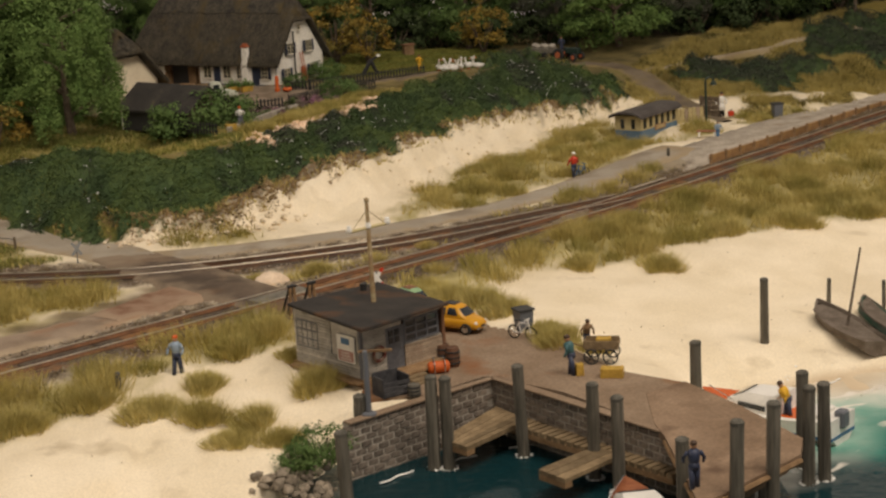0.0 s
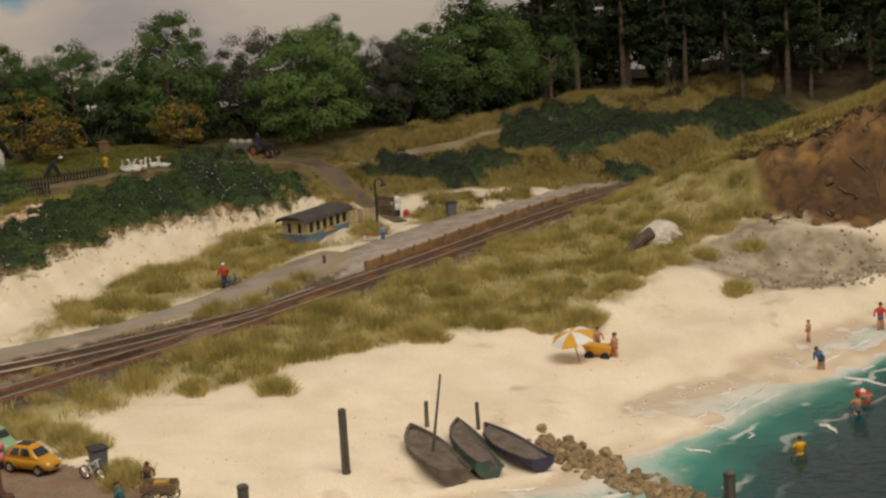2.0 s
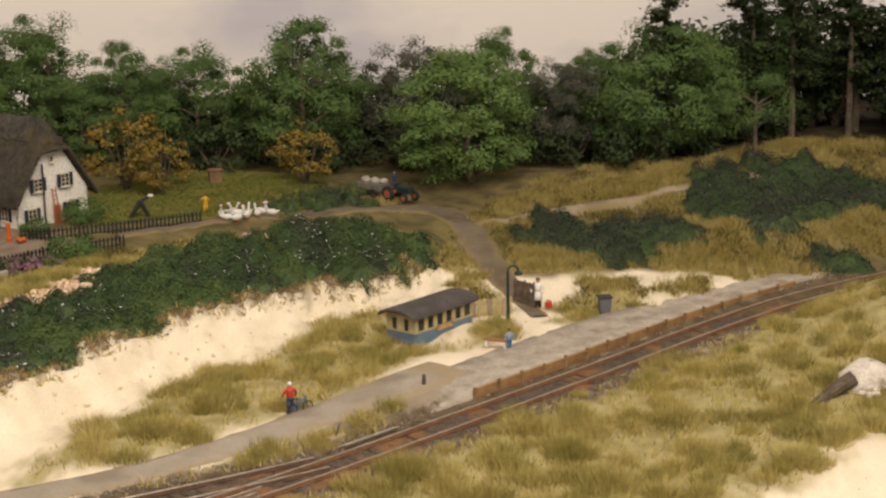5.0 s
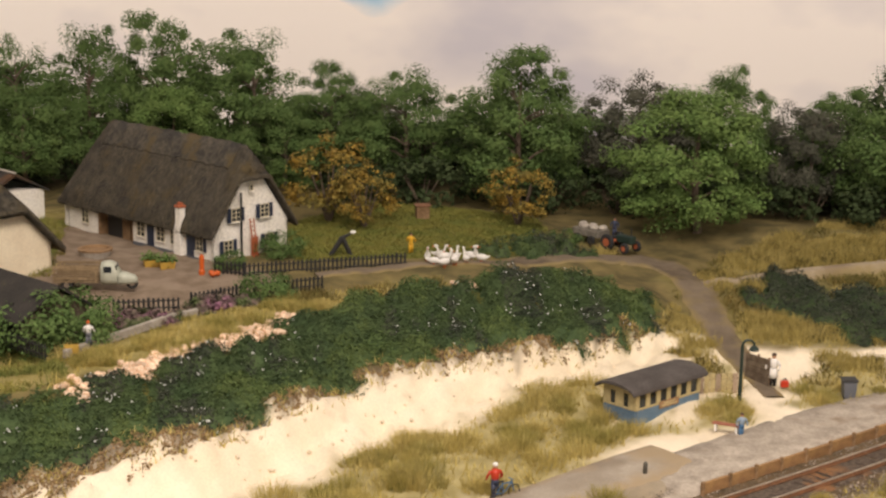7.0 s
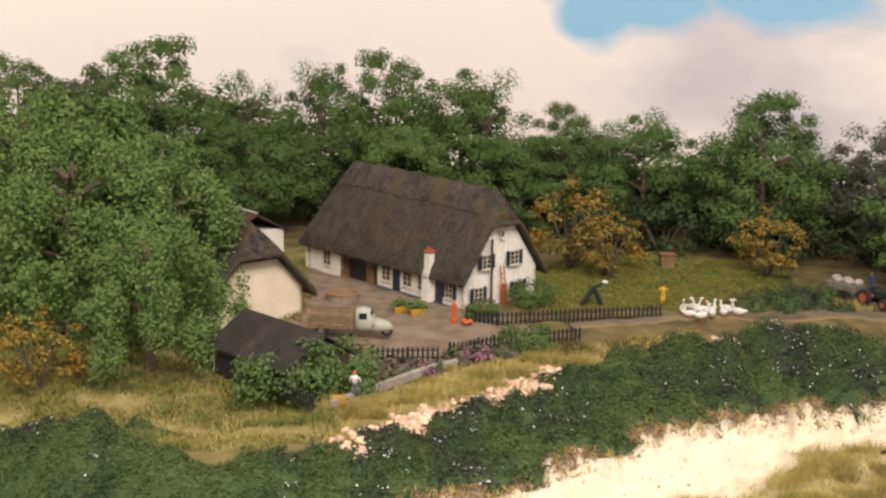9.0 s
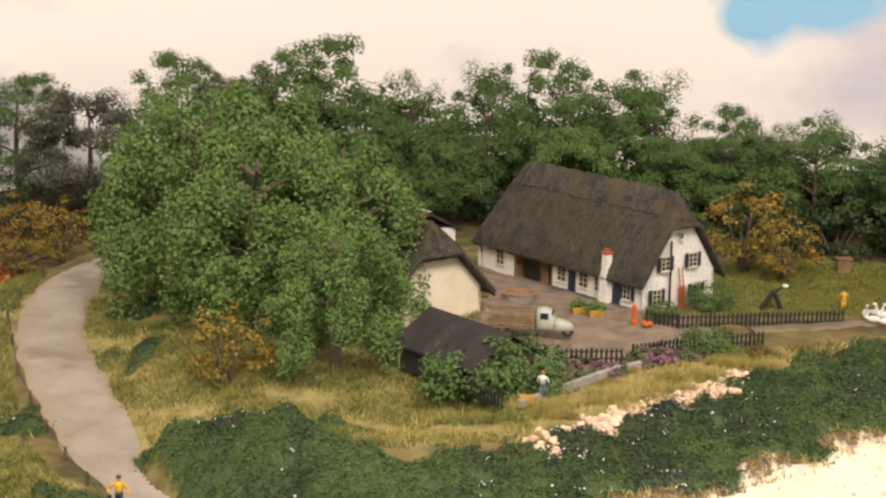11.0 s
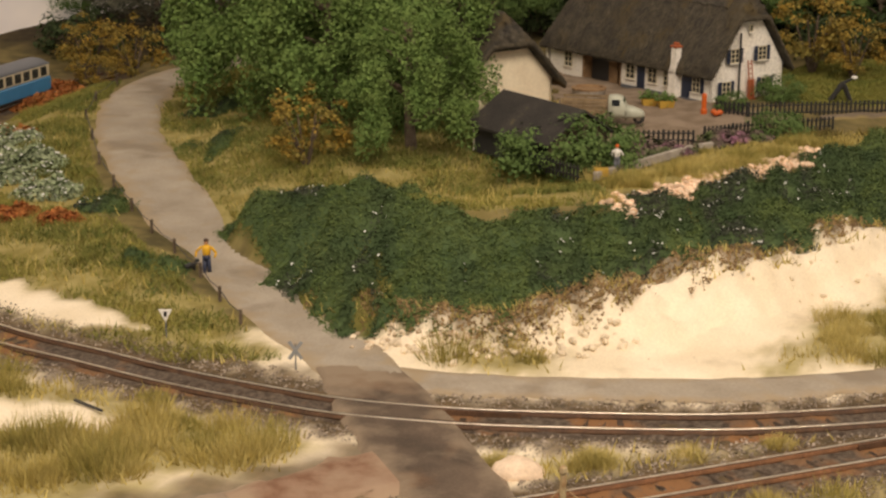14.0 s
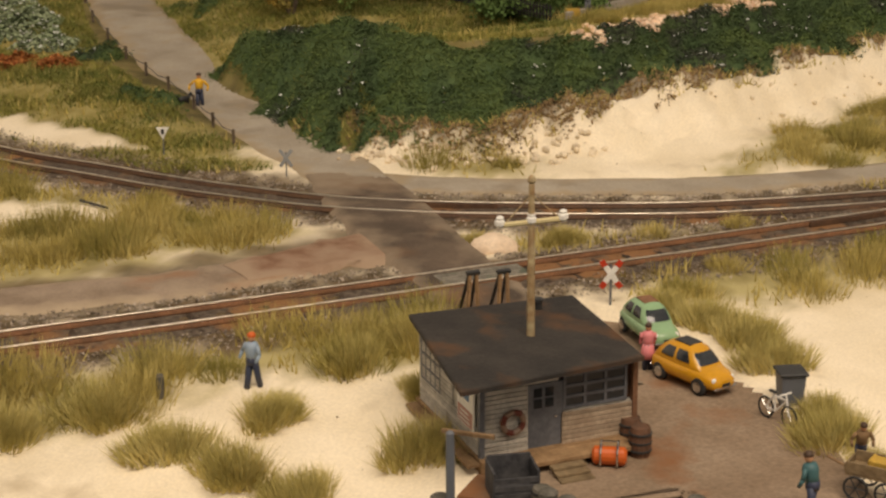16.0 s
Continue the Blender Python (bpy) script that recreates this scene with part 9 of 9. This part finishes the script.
def gable_wall(width, eave, peak, cut, y, thick=0.2):
    """Outline of a gable whose top is cut off by the half hip."""
    mid = width / 2
    k = (peak - eave) / mid
    half = (peak - cut) / k
    return Build().prism([(0, 0), (width, 0), (width, eave), (mid + half, cut), (mid - half, cut), (0, eave)], -thick, 0, Matrix.Translation((0, y, 0)) @ Matrix.Rotation(radians(90), 4, "X"))


def sash(parent, x, z, w, h, side, shutters=True, cols=2, rows=3):
    """side 'g': in the gable, facing -y; side 'f': in the long wall, facing -x."""
    m = Matrix.Identity(4) if side == "g" else Matrix.Rotation(radians(-90), 4, "Z")
    off = -0.03
    win = part("window", Build().box((x, off, z + h / 2), (w, 0.05, h), m), GLASS, parent, "cream barred window with dark blue shutters" if shutters else "cream barred window")
    for i in range(cols + 1):
        part("glazing_bar", Build().box((x - w / 2 + w * i / cols, off - 0.04, z + h / 2), (0.06, 0.05, h), m), FRAME_CREAM, win)
    for k in range(rows + 1):
        part("glazing_bar", Build().box((x, off - 0.045, z + h * k / rows), (w + 0.06, 0.05, 0.05), m), FRAME_CREAM, win)
    if shutters:
        for s in (-1, 1):
            part("shutter", Build().box((x + s * (w / 2 + 0.2), off - 0.03, z + h / 2), (0.32, 0.06, h + 0.08), m, 0.01), SHUTTER, win)
    part("sill", Build().box((x, off - 0.05, z - 0.06), (w + 0.15, 0.12, 0.06), m), LIME, win)


house = thing("farmhouse", at(-13.5, 148.4, 4.3, 55.5), "long white farmhouse under a dark mossy thatched roof", "farmhouse")
HW, HL, EAVE, RIDGE = 6.8, 17.4, 2.0, 7.9
roof_b, roof_z = thatch_roof(HW, HL, EAVE + 0.32, RIDGE, 6.05, 2.4, 3.4, 0.42, 0.42)
thatch_straw(roof_z, HW, HL, 0.42, 15000, 5, part("roof", roof_b, THATCH, house, "dark brown thatch with ochre moss", smooth=True))
ridge_rows = [[(HW / 2 + dx, y, roof_z(HW / 2 + dx, y) + lift) for dx, lift in ((-1.15 + 0.04 * math.sin(5 * y), 0.0), (-1.1 + 0.04 * math.sin(5 * y), 0.07), (-0.5, 0.08), (0, 0.06), (0.5, 0.08), (1.1, 0.07), (1.15, 0.0))] for y in [1.1 + 0.3 * k for k in range(50)]]
part("ridge_cap", Build().loft(ridge_rows), THATCH, house, "raised thatch ridge with a scalloped edge", smooth=True)
part("gable", gable_wall(HW, EAVE + 0.3, RIDGE - 0.75, 5.75, 0.2), LIME, house)
part("gable", gable_wall(HW, EAVE + 0.1, 3.2, 3.0, HL), LIME, house)
part("long_wall", Build().box((0.1, 4.65, 1.15), (0.2, 8.9, 2.3)), LIME, house)
part("long_wall", Build().box((0.1, 15.2, 1.15), (0.2, 3.6, 2.3)), LIME, house)
part("long_wall", Build().box((HW - 0.1, HL / 2, 1.15), (0.2, HL - 0.4, 2.3)), LIME, house)
part("barn_recess", Build().box((0.75, 11.3, 1.15), (0.15, 4.3, 2.3)), WOOD_BROWN, house, "brown boarded barn entrance")
for y in (9.2, 13.3):
    part("recess_cheek", Build().box((0.4, y, 1.15), (0.8, 0.15, 2.3)), WOOD_BROWN, house)
# black panel painted in for the shade inside the open doorway
part("barn_door", Build().box((0.62, 11.9, 0.98), (0.1, 2.1, 1.96)), BLACK, house, "black panel for the shade inside the open barn doorway")
part("barn_door_leaf", Build().box((0.3, 10.3, 0.95), (0.1, 0.9, 1.9), Matrix.Identity(4), 0.02), WOOD_BROWN, house)
part("plinth", Build().box((-0.03, 4.6, 0.12), (0.1, 8.9, 0.24)), GREY, house)
for y, shut, w in ((8.1, False, 0.85), (5.8, False, 0.85), (4.3, False, 0.7), (1.45, True, 0.7)):
    sash(house, -y, 0.75, w, 1.0, "f", shut)
sash(house, -14.9, 0.7, 0.8, 1.05, "f", False)
for y in (7.0, 2.5):
    dd = part("door", Build().box((-0.04, y, 0.85), (0.08, 0.75, 1.55), bevel=0.01), SHUTTER, house, "dark blue panelled door")
    part("fanlight", Build().box((-0.05, y, 1.72), (0.06, 0.75, 0.18)), GLASS, dd)
    part("door_frame", Build().box((-0.03, y, 1.84), (0.1, 0.95, 0.08)), LIME, dd)
for x, z in ((1.25, 0.55), (4.9, 0.55), (1.95, 2.75), (4.5, 2.75)):
    sash(house, x, z, 0.75, 0.95 if z < 1 else 0.9, "g")
sash(house, 3.35, 4.75, 0.28, 0.4, "g", False, 1, 1)
part("red_door", Build().box((3.6, -0.04, 0.75), (0.6, 0.08, 1.4), bevel=0.01), OLD_RED, house, "faded red half door")
part("drain_pipe", Build().tube((2.35, -0.14, 0.1), (2.35, -0.14, 4.7), 0.08, 0.08, 7), BLACK, house)
chimney = part("chimney", Build().loft([[(-0.15 + sx * w, 3.4 + sy * w, z) for sx, sy in ((-1, -1), (1, -1), (1, 1), (-1, 1))] for w, z in ((0.36, 0), (0.34, 1.9), (0.25, 2.4), (0.24, 3.55))]), LIME, house)
part("chimney_cap", Build().box((-0.15, 3.4, 3.6), (0.62, 0.62, 0.16), bevel=0.03), OLD_RED, chimney, "band of worn red brick")
for s in (-0.15, 0.15):
    part("pot", Build().lathe([(0.1, 3.66), (0.11, 3.86), (0.08, 3.88)], (-0.15, 3.4 + s, 0), 8), OLD_RED, chimney)

ladder = thing("ladder", house.matrix_world @ at(3.3, -0.55, 0.05, 0, -9), "rusty red ladder leaning on the farmhouse gable", "ladder")
for s in (-0.17, 0.17):
    part("rail", Build().box((s, 0, 1.4), (0.06, 0.06, 2.8)), OLD_RED, ladder)
for k in range(8):
    part("rung", Build().box((0, 0, 0.25 + 0.33 * k), (0.34, 0.05, 0.05)), OLD_RED, ladder)

barn = thing("barn", at(-27.6, 138.2, 4.25, 53), "cream barn with a rounded dark thatched roof", "barn")
roof_b, roof_z = thatch_roof(7.3, 10.5, 2.1, 6.7, 5.0, 1.6, 1.9, 0.6, 0.6)
thatch_straw(roof_z, 7.3, 10.5, 0.6, 10000, 6, part("roof", roof_b, THATCH, barn, "dark brown thatch", smooth=True))
part("gable", gable_wall(7.3, 2.05, 6.0, 4.75, 0.2), CREAM_WALL, barn)
part("wall", Build().box((0.1, 5.3, 1.0), (0.2, 10.2, 2.2)), CREAM_WALL, barn)
part("wall", Build().box((7.2, 5.3, 1.0), (0.2, 10.2, 2.2)), CREAM_WALL, barn)
part("wall", Build().box((3.65, 10.4, 1.0), (6.9, 0.2, 2.2)), CREAM_WALL, barn)
# no opening here: a thin black box stands for the doorway's shaded inside
part("doorway", Build().box((-0.03, 1.6, 0.75), (0.08, 1.3, 1.5)), BLACK, barn)

leanto = thing("open_shed", at(-23.0, 133.4, 4.0, -29.4), "low dark shed with a felted gable roof", "shed")
rb = Build()
for side_y, z0 in ((-3.0, 1.65), (2.5, 1.7)):
    rb.add([(-0.3, 0, 3.35), (6.7, 0, 3.1), (6.7, side_y, z0 - 0.2), (-0.3, side_y, z0)] + [(-0.3, 0, 3.2), (6.7, 0, 2.95), (6.7, side_y, z0 - 0.35), (-0.3, side_y, z0 - 0.15)], [(0, 1, 2, 3), (7, 6, 5, 4), (0, 4, 5, 1), (1, 5, 6, 2), (2, 6, 7, 3), (3, 7, 4, 0)])
part("roof", rb, material("mossy_felt", (0.03, 0.028, 0.025), (0.05, 0.044, 0.038), 1.5, 0.9, 0.5, 8, stain=(0.12, 0.105, 0.05), stain_size=1.6, stain_at=0.62), leanto, "dark felt roof with lichen")
part("side_wall", Build().box((3.2, -2.6, 0.7), (6.2, 0.12, 1.5)), BLACK, leanto)
part("side_wall", Build().box((3.2, 2.2, 0.75), (6.2, 0.12, 1.6)), WOOD_BROWN, leanto)
part("end_wall", Build().prism([(-2.6, 0), (2.2, 0), (2.2, 1.6), (0, 3.0), (-2.6, 1.5)], -0.06, 0.06, Matrix(((0, 0, 1, 0), (1, 0, 0, 0), (0, 1, 0, 0), (0, 0, 0, 1)))), LIME, leanto)
part("end_wall", Build().prism([(-2.6, 0), (2.2, 0), (2.2, 1.5), (0, 2.8), (-2.6, 1.4)], -0.06, 0.06, Matrix.Translation((6.3, 0, 0)) @ Matrix(((0, 0, 1, 0), (1, 0, 0, 0), (0, 1, 0, 0), (0, 0, 0, 1)))), BARK, leanto, "dark weathered boards")

stable = thing("outbuilding", at(-33.5, 156.5, 3.5, 53), "small white outbuilding with a dark tiled roof", "outbuilding")
part("wall", Build().box((2.5, 3, 1.6), (5.0, 6.0, 3.2)), LIME, stable)
rb = Build()
for a, b in ((-0.3, 2.5), (5.3, 2.5)):
    rb.add([(a, -0.3, 3.1), (b, -0.3, 4.6), (b, 6.3, 4.6), (a, 6.3, 3.1), (a, -0.3, 2.95), (b, -0.3, 4.42), (b, 6.3, 4.42), (a, 6.3, 2.95)], [(0, 1, 2, 3), (7, 6, 5, 4), (0, 4, 5, 1), (1, 5, 6, 2), (2, 6, 7, 3), (3, 7, 4, 0)])
part("roof", rb, FELT, stable)
part("ridge_trim", Build().box((2.5, 3.0, 4.62), (0.3, 6.4, 0.1), bevel=0.03), MORTAR, stable, "pale ridge tiles")

# three-wheeled truck in the yard
truck = thing("pickup_truck", at(-18.3, 140.4, 4.35, 10), "old pale green three wheeled truck with slatted sides", "truck")
TRUCK = paint("pale_green_paint", (0.50, 0.52, 0.42), 0.35)
part("bonnet", Build().loft([[(x, y, z) for y, z in rounded(w, h, zc, 12)] for x, w, h, zc in ((0.9, 0.62, 0.42, 0.75), (1.4, 0.52, 0.36, 0.72), (1.9, 0.38, 0.26, 0.66), (2.1, 0.2, 0.14, 0.6))]), TRUCK, truck, smooth=True)
cab = part("cab", Build().loft([[(x, y, z) for y, z in rounded(w, h, zc, 12)] for x, w, h, zc in ((-0.15, 0.66, 0.72, 1.05), (0.3, 0.68, 0.76, 1.08), (0.7, 0.66, 0.7, 1.04), (1.0, 0.6, 0.4, 0.8))]), TRUCK, truck, smooth=True)
for s in (-1, 1):
    part("side_window", Build().box((0.32, s * 0.66, 1.4), (0.5, 0.05, 0.4), bevel=0.02), GLASS, cab)
part("windscreen", Build().box((0, 0, 0), (0.05, 0.95, 0.42), Matrix.Translation((0.84, 0, 1.42)) @ Matrix.Rotation(radians(-18), 4, "Y")), GLASS, cab)
part("load_bed", Build().box((-1.7, 0, 0.62), (2.9, 1.5, 0.12)), PLANK, truck)
for s in (-1, 1):
    for k in range(4):
        part("slat", Build().box((-1.7, s * 0.74, 0.82 + 0.24 * k), (2.9, 0.06, 0.15)), PLANK, truck)
    for x in (-3.0, -1.7, -0.4):
        part("stake", Build().box((x, s * 0.79, 1.05), (0.1, 0.05, 1.0)), PLANK, truck)
for x, y in ((1.75, 0.0), (-2.3, 0.6), (-2.3, -0.6)):
    w = part("wheel", Build().lathe([(0.3, -0.1), (0.37, -0.06), (0.37, 0.06), (0.3, 0.1)], sides=14, m=Matrix.Translation((x, y, 0.37)) @ Matrix.Rotation(radians(90), 4, "X")), RUBBER, truck)
    part("rim", Build().lathe([(0.18, -0.11), (0.18, 0.11)], sides=10, m=Matrix.Translation((x, y, 0.37)) @ Matrix.Rotation(radians(90), 4, "X")), CHROME, w)

well = thing("dung_pit", at(-22, 148.6, 4.35), "low round grey stone basin with a reddish rim", "basin")
part("wall", Build().lathe([(1.0, 0), (1.12, 0.4), (1.16, 0.6), (0.9, 0.62), (0.85, 0.4)], sides=20), MORTAR, well)
part("rim", Build().lathe([(1.19, 0.56), (1.2, 0.68), (0.9, 0.7), (0.88, 0.58)], sides=20), WOOD_BROWN, well, "reddish brown rim")
part("filling", Build().lathe([(0.88, 0.3), (0.88, 0.52), (0.4, 0.56)], sides=16), BLACK, well)


def picket_fence(points, z, height, label, step=0.42, mat=None):
    f = thing("picket_fence", at(points[0][0], points[0][1], z), label, "fence", "picket fences")
    ox, oy = points[0]
    mat = mat or BLACK
    for (ax, ay), (bx, by) in zip(points, points[1:]):
        ln = math.hypot(bx - ax, by - ay)
        ang = math.atan2(by - ay, bx - ax)
        m = Matrix.Translation((ax - ox, ay - oy, 0)) @ Matrix.Rotation(ang, 4, "Z")
        for zz in (height * 0.3, height * 0.8):
            part("rail", Build().box((ln / 2, 0, zz), (ln, 0.06, 0.07), m), mat, f)
        k = 0.0
        while k < ln:
            big = abs(k % 2.1) < step * 0.6
            part("post" if big else "picket", Build().box((k, 0.04, height / 2), (0.16 if big else 0.13, 0.05, height * (1.12 if big else 1)), m), mat, f)
            k += step
    return f


picket_fence([(-12.7, 146.0), (-10.5, 145.6), (-0.6, 150.9)], 4.25, 0.95, "dark picket fence in front of the lawn", 0.3)
picket_fence([(-15.9, 135.4), (-12.2, 136.8)], 4.15, 0.85, "dark picket fence along the flower bed", 0.3)
picket_fence([(-11.8, 138.0), (-9.6, 140.4), (-4.9, 144.2)], 4.15, 0.85, "dark picket fence by the garden path", 0.3)
picket_fence([(-20.4, 128.4), (-16.2, 125.6)], 3.95, 0.9, "dark picket fence below the green bush", 0.3)
kerb = thing("garden_kerb", at(-15.6, 126.6, 3.95, 0), "grey stone kerb along the garden", "kerb")
for (ax, ay), (bx, by) in (((0, 0), (3.5, 9.0)), ((3.9, 9.4), (6.4, 13.2))):
    ln, ang = math.hypot(bx - ax, by - ay), math.atan2(by - ay, bx - ax)
    part("kerbstone", Build().box((ln / 2, 0, 0.15), (ln, 0.3, 0.5), Matrix.Translation((ax, ay, 0)) @ Matrix.Rotation(ang, 4, "Z"), 0.03), MORTAR, kerb)

plant(bush_kind("garden_bush", 45, 2.8, 2.0, GREEN, "rounded green garden bush", clumps=30, per=130, leaf=0.11), [(-18.8, 129.4, 1.35, 0), (-16.6, 130.6, 1.15, 90), (-9.6, 151.4, 0.72, 40), (-7.6, 140.4, 0.8, 200), (-12, 147.2, 0.5, 10), (-5.9, 69.4, 0.62, 20), (-6.9, 68.8, 0.4, 120), (9, 162.6, 0.6, 50), (-20.6, 129.6, 0.7, 160)])
MAUVE = leaf_material("mauve_flowers", (0.22, 0.10, 0.15), (0.09, 0.12, 0.045), 0.5)
plant(bush_kind("flower_bed", 46, 1.0, 1.3, MAUVE, "flower bed with mauve blossoms", "flower beds"), [(-14.6, 134.4, 1.0, 0), (-13, 135.4, 0.9, 60), (-10.4, 138.4, 1.0, 120), (-9, 139.6, 0.8, 200)])

for x, y in ((-17.3, 146.6), (-16.1, 146.3)):
    tub = thing("planter", at(x, y, 4.38, 30), "brown wooden trough with green plants", "planter", "planters")
    part("trough", Build().loft([[(-0.45, -0.25, 0), (0.45, -0.25, 0), (0.45, 0.25, 0), (-0.45, 0.25, 0)], [(-0.52, -0.32, 0.5), (0.52, -0.32, 0.5), (0.52, 0.32, 0.5), (-0.52, 0.32, 0.5)]]), OCHRE, tub)
    g = np.random.default_rng(5)
    pts = g.normal(size=(160, 3)) * np.array([0.32, 0.18, 0.16]) + np.array([0, 0, 0.72])
    part("foliage", tri_mesh("foliage", leaves(pts, np.tile([0, 0, 1.0], (160, 1)), 0.13, g), FRESH), FRESH, tub)
hyd = thing("red_pump", at(-13.35, 145.2, 4.35), "bright red pump standing in the yard", "pump")
part("body", Build().lathe([(0.2, 0), (0.22, 0.3), (0.16, 0.4), (0.17, 1.25), (0.1, 1.4)], sides=10), ORANGE, hyd)
for k, (x, y) in enumerate(((-12.7, 145.3), (-12.3, 145.2), (-12.5, 144.9))):
    pk = thing("pumpkin", at(x, y, 4.38), "small orange pumpkin on the ground", "pumpkin", "pumpkins")
    part("fruit", Build().ball((0, 0, 0.17), (0.22, 0.22, 0.17), seg=12, rings=7), ORANGE, pk)
    part("stalk", Build().tube((0, 0, 0.3), (0.03, 0, 0.42), 0.04, 0.03, 5), WOOD_BROWN, pk)
crate(-15.4, 127.2, 4.0, 20, (0.8, 0.5, 0.45), OCHRE, "ochre crate by the garden fence")
hive = thing("wooden_hutch", at(-2.2, 166.2, ground_z(-2.2, 166.2), 20), "brown wooden hutch on the lawn", "hutch")
part("box", Build().box((0, 0, 0.55), (1.0, 0.8, 1.0), bevel=0.03), WOOD_BROWN, hive)
part("roof", Build().box((0, 0, 1.1), (1.2, 1.0, 0.1), bevel=0.02), BOARD_BROWN, hive)
prop = thing("scarecrow_frame", at(-5.6, 152.4, ground_z(-5.6, 152.4), 20), "dark A-shaped bent frame with a white top", "garden ornament")
part("leg", Build().tube((-0.7, 0, 0), (0.15, 0, 1.3), 0.17, 0.2, 7), BLACK, prop)
part("leg", Build().tube((0.75, 0, 0), (0.15, 0, 1.3), 0.16, 0.18, 7), BLACK, prop)
part("beam", Build().tube((0.1, 0, 1.25), (0.8, 0, 1.6), 0.14, 0.08, 7), BLACK, prop)
part("cap", Build().ball((0.9, 0, 1.65), (0.22, 0.15, 0.13), seg=9, rings=6), WHITE, prop)


def goose(x, y, rz, s):
    gs = thing("goose", stand(x, y, rz) @ Matrix.Scale(s, 4), "white model goose standing on the farm path", "goose", "geese")
    part("body", Build().ball((0, 0, 0.42), (0.42, 0.22, 0.22), seg=10, rings=7), WHITE, gs)
    part("neck", Build().tube((0.3, 0, 0.5), (0.48, 0, 1.0), 0.085, 0.065, 6), WHITE, gs)
    hd = part("head", Build().ball((0.53, 0, 1.04), (0.13, 0.09, 0.09), seg=8, rings=5), WHITE, gs)
    part("bill", Build().tube((0.62, 0, 1.03), (0.78, 0, 1.0), 0.05, 0.02, 5), ORANGE, hd)
    for k in (-0.09, 0.09):
        part("leg", Build().tube((0, k, 0), (0, k, 0.3), 0.03, 0.03, 5), ORANGE, gs)
    part("tail", Build().tube((-0.35, 0, 0.45), (-0.62, 0, 0.55), 0.14, 0.02, 6), WHITE, gs)


for k, (x, y) in enumerate(((1.2, 151.2), (2.0, 150.8), (2.6, 151.6), (3.3, 152.2), (4.2, 153.4), (1.7, 152.8), (2.4, 153.2), (0.6, 152.2), (3.4, 153.6), (1.2, 153.4))):
    goose(x, y, 40 * k, 1.0 + 0.08 * (k % 3))

tractor = thing("tractor", at(13.1, 163.4, 3.3, -38), "dark green old farm tractor on the lane", "tractor")
part("bonnet", Build().box((0.7, 0, 0.95), (1.5, 0.6, 0.6), bevel=0.08), GREEN_IRON, tractor)
part("seat", Build().box((-0.45, 0, 0.95), (0.5, 0.5, 0.15), bevel=0.04), BLACK, tractor)
part("mudguard", Build().box((-0.5, 0, 0.75), (0.9, 1.3, 0.2), bevel=0.08), OLD_RED, tractor)
for x, r in ((-0.55, 0.62), (1.15, 0.4)):
    for s in (-1, 1):
        w = part("wheel", Build().lathe([(r * 0.85, -0.14), (r, -0.08), (r, 0.08), (r * 0.85, 0.14)], sides=16, m=Matrix.Translation((x, s * 0.68, r)) @ Matrix.Rotation(radians(90), 4, "X")), RUBBER, tractor)
        part("rim", Build().lathe([(r * 0.5, -0.15), (r * 0.5, 0.15)], sides=12, m=Matrix.Translation((x, s * 0.68, r)) @ Matrix.Rotation(radians(90), 4, "X")), OLD_RED, w)
part("exhaust", Build().tube((1.0, 0.2, 1.2), (1.0, 0.2, 1.8), 0.05, 0.05, 6), BLACK, tractor)
trailer = thing("farm_trailer", at(10.9, 165.2, 3.4, -38), "grey wooden farm trailer loaded with sacks", "trailer")
part("bed", Build().box((0, 0, 0.85), (2.6, 1.4, 0.5), bevel=0.03), WOOD_GREY, trailer)
for k in range(5):
    part("sack", Build().ball((-1.0 + 0.5 * k, 0.2 * (-1) ** k, 1.25), (0.35, 0.4, 0.24), seg=9, rings=6), MORTAR, trailer)
for x in (-0.7, 0.7):
    for s in (-1, 1):
        part("wheel", Build().lathe([(0.3, -0.1), (0.36, -0.06), (0.36, 0.06), (0.3, 0.1)], sides=14, m=Matrix.Translation((x, s * 0.75, 0.36)) @ Matrix.Rotation(radians(90), 4, "X")), RUBBER, trailer)
part("drawbar", Build().tube((1.3, 0, 0.6), (2.2, 0, 0.6), 0.05, 0.05, 5), BLACK, trailer)
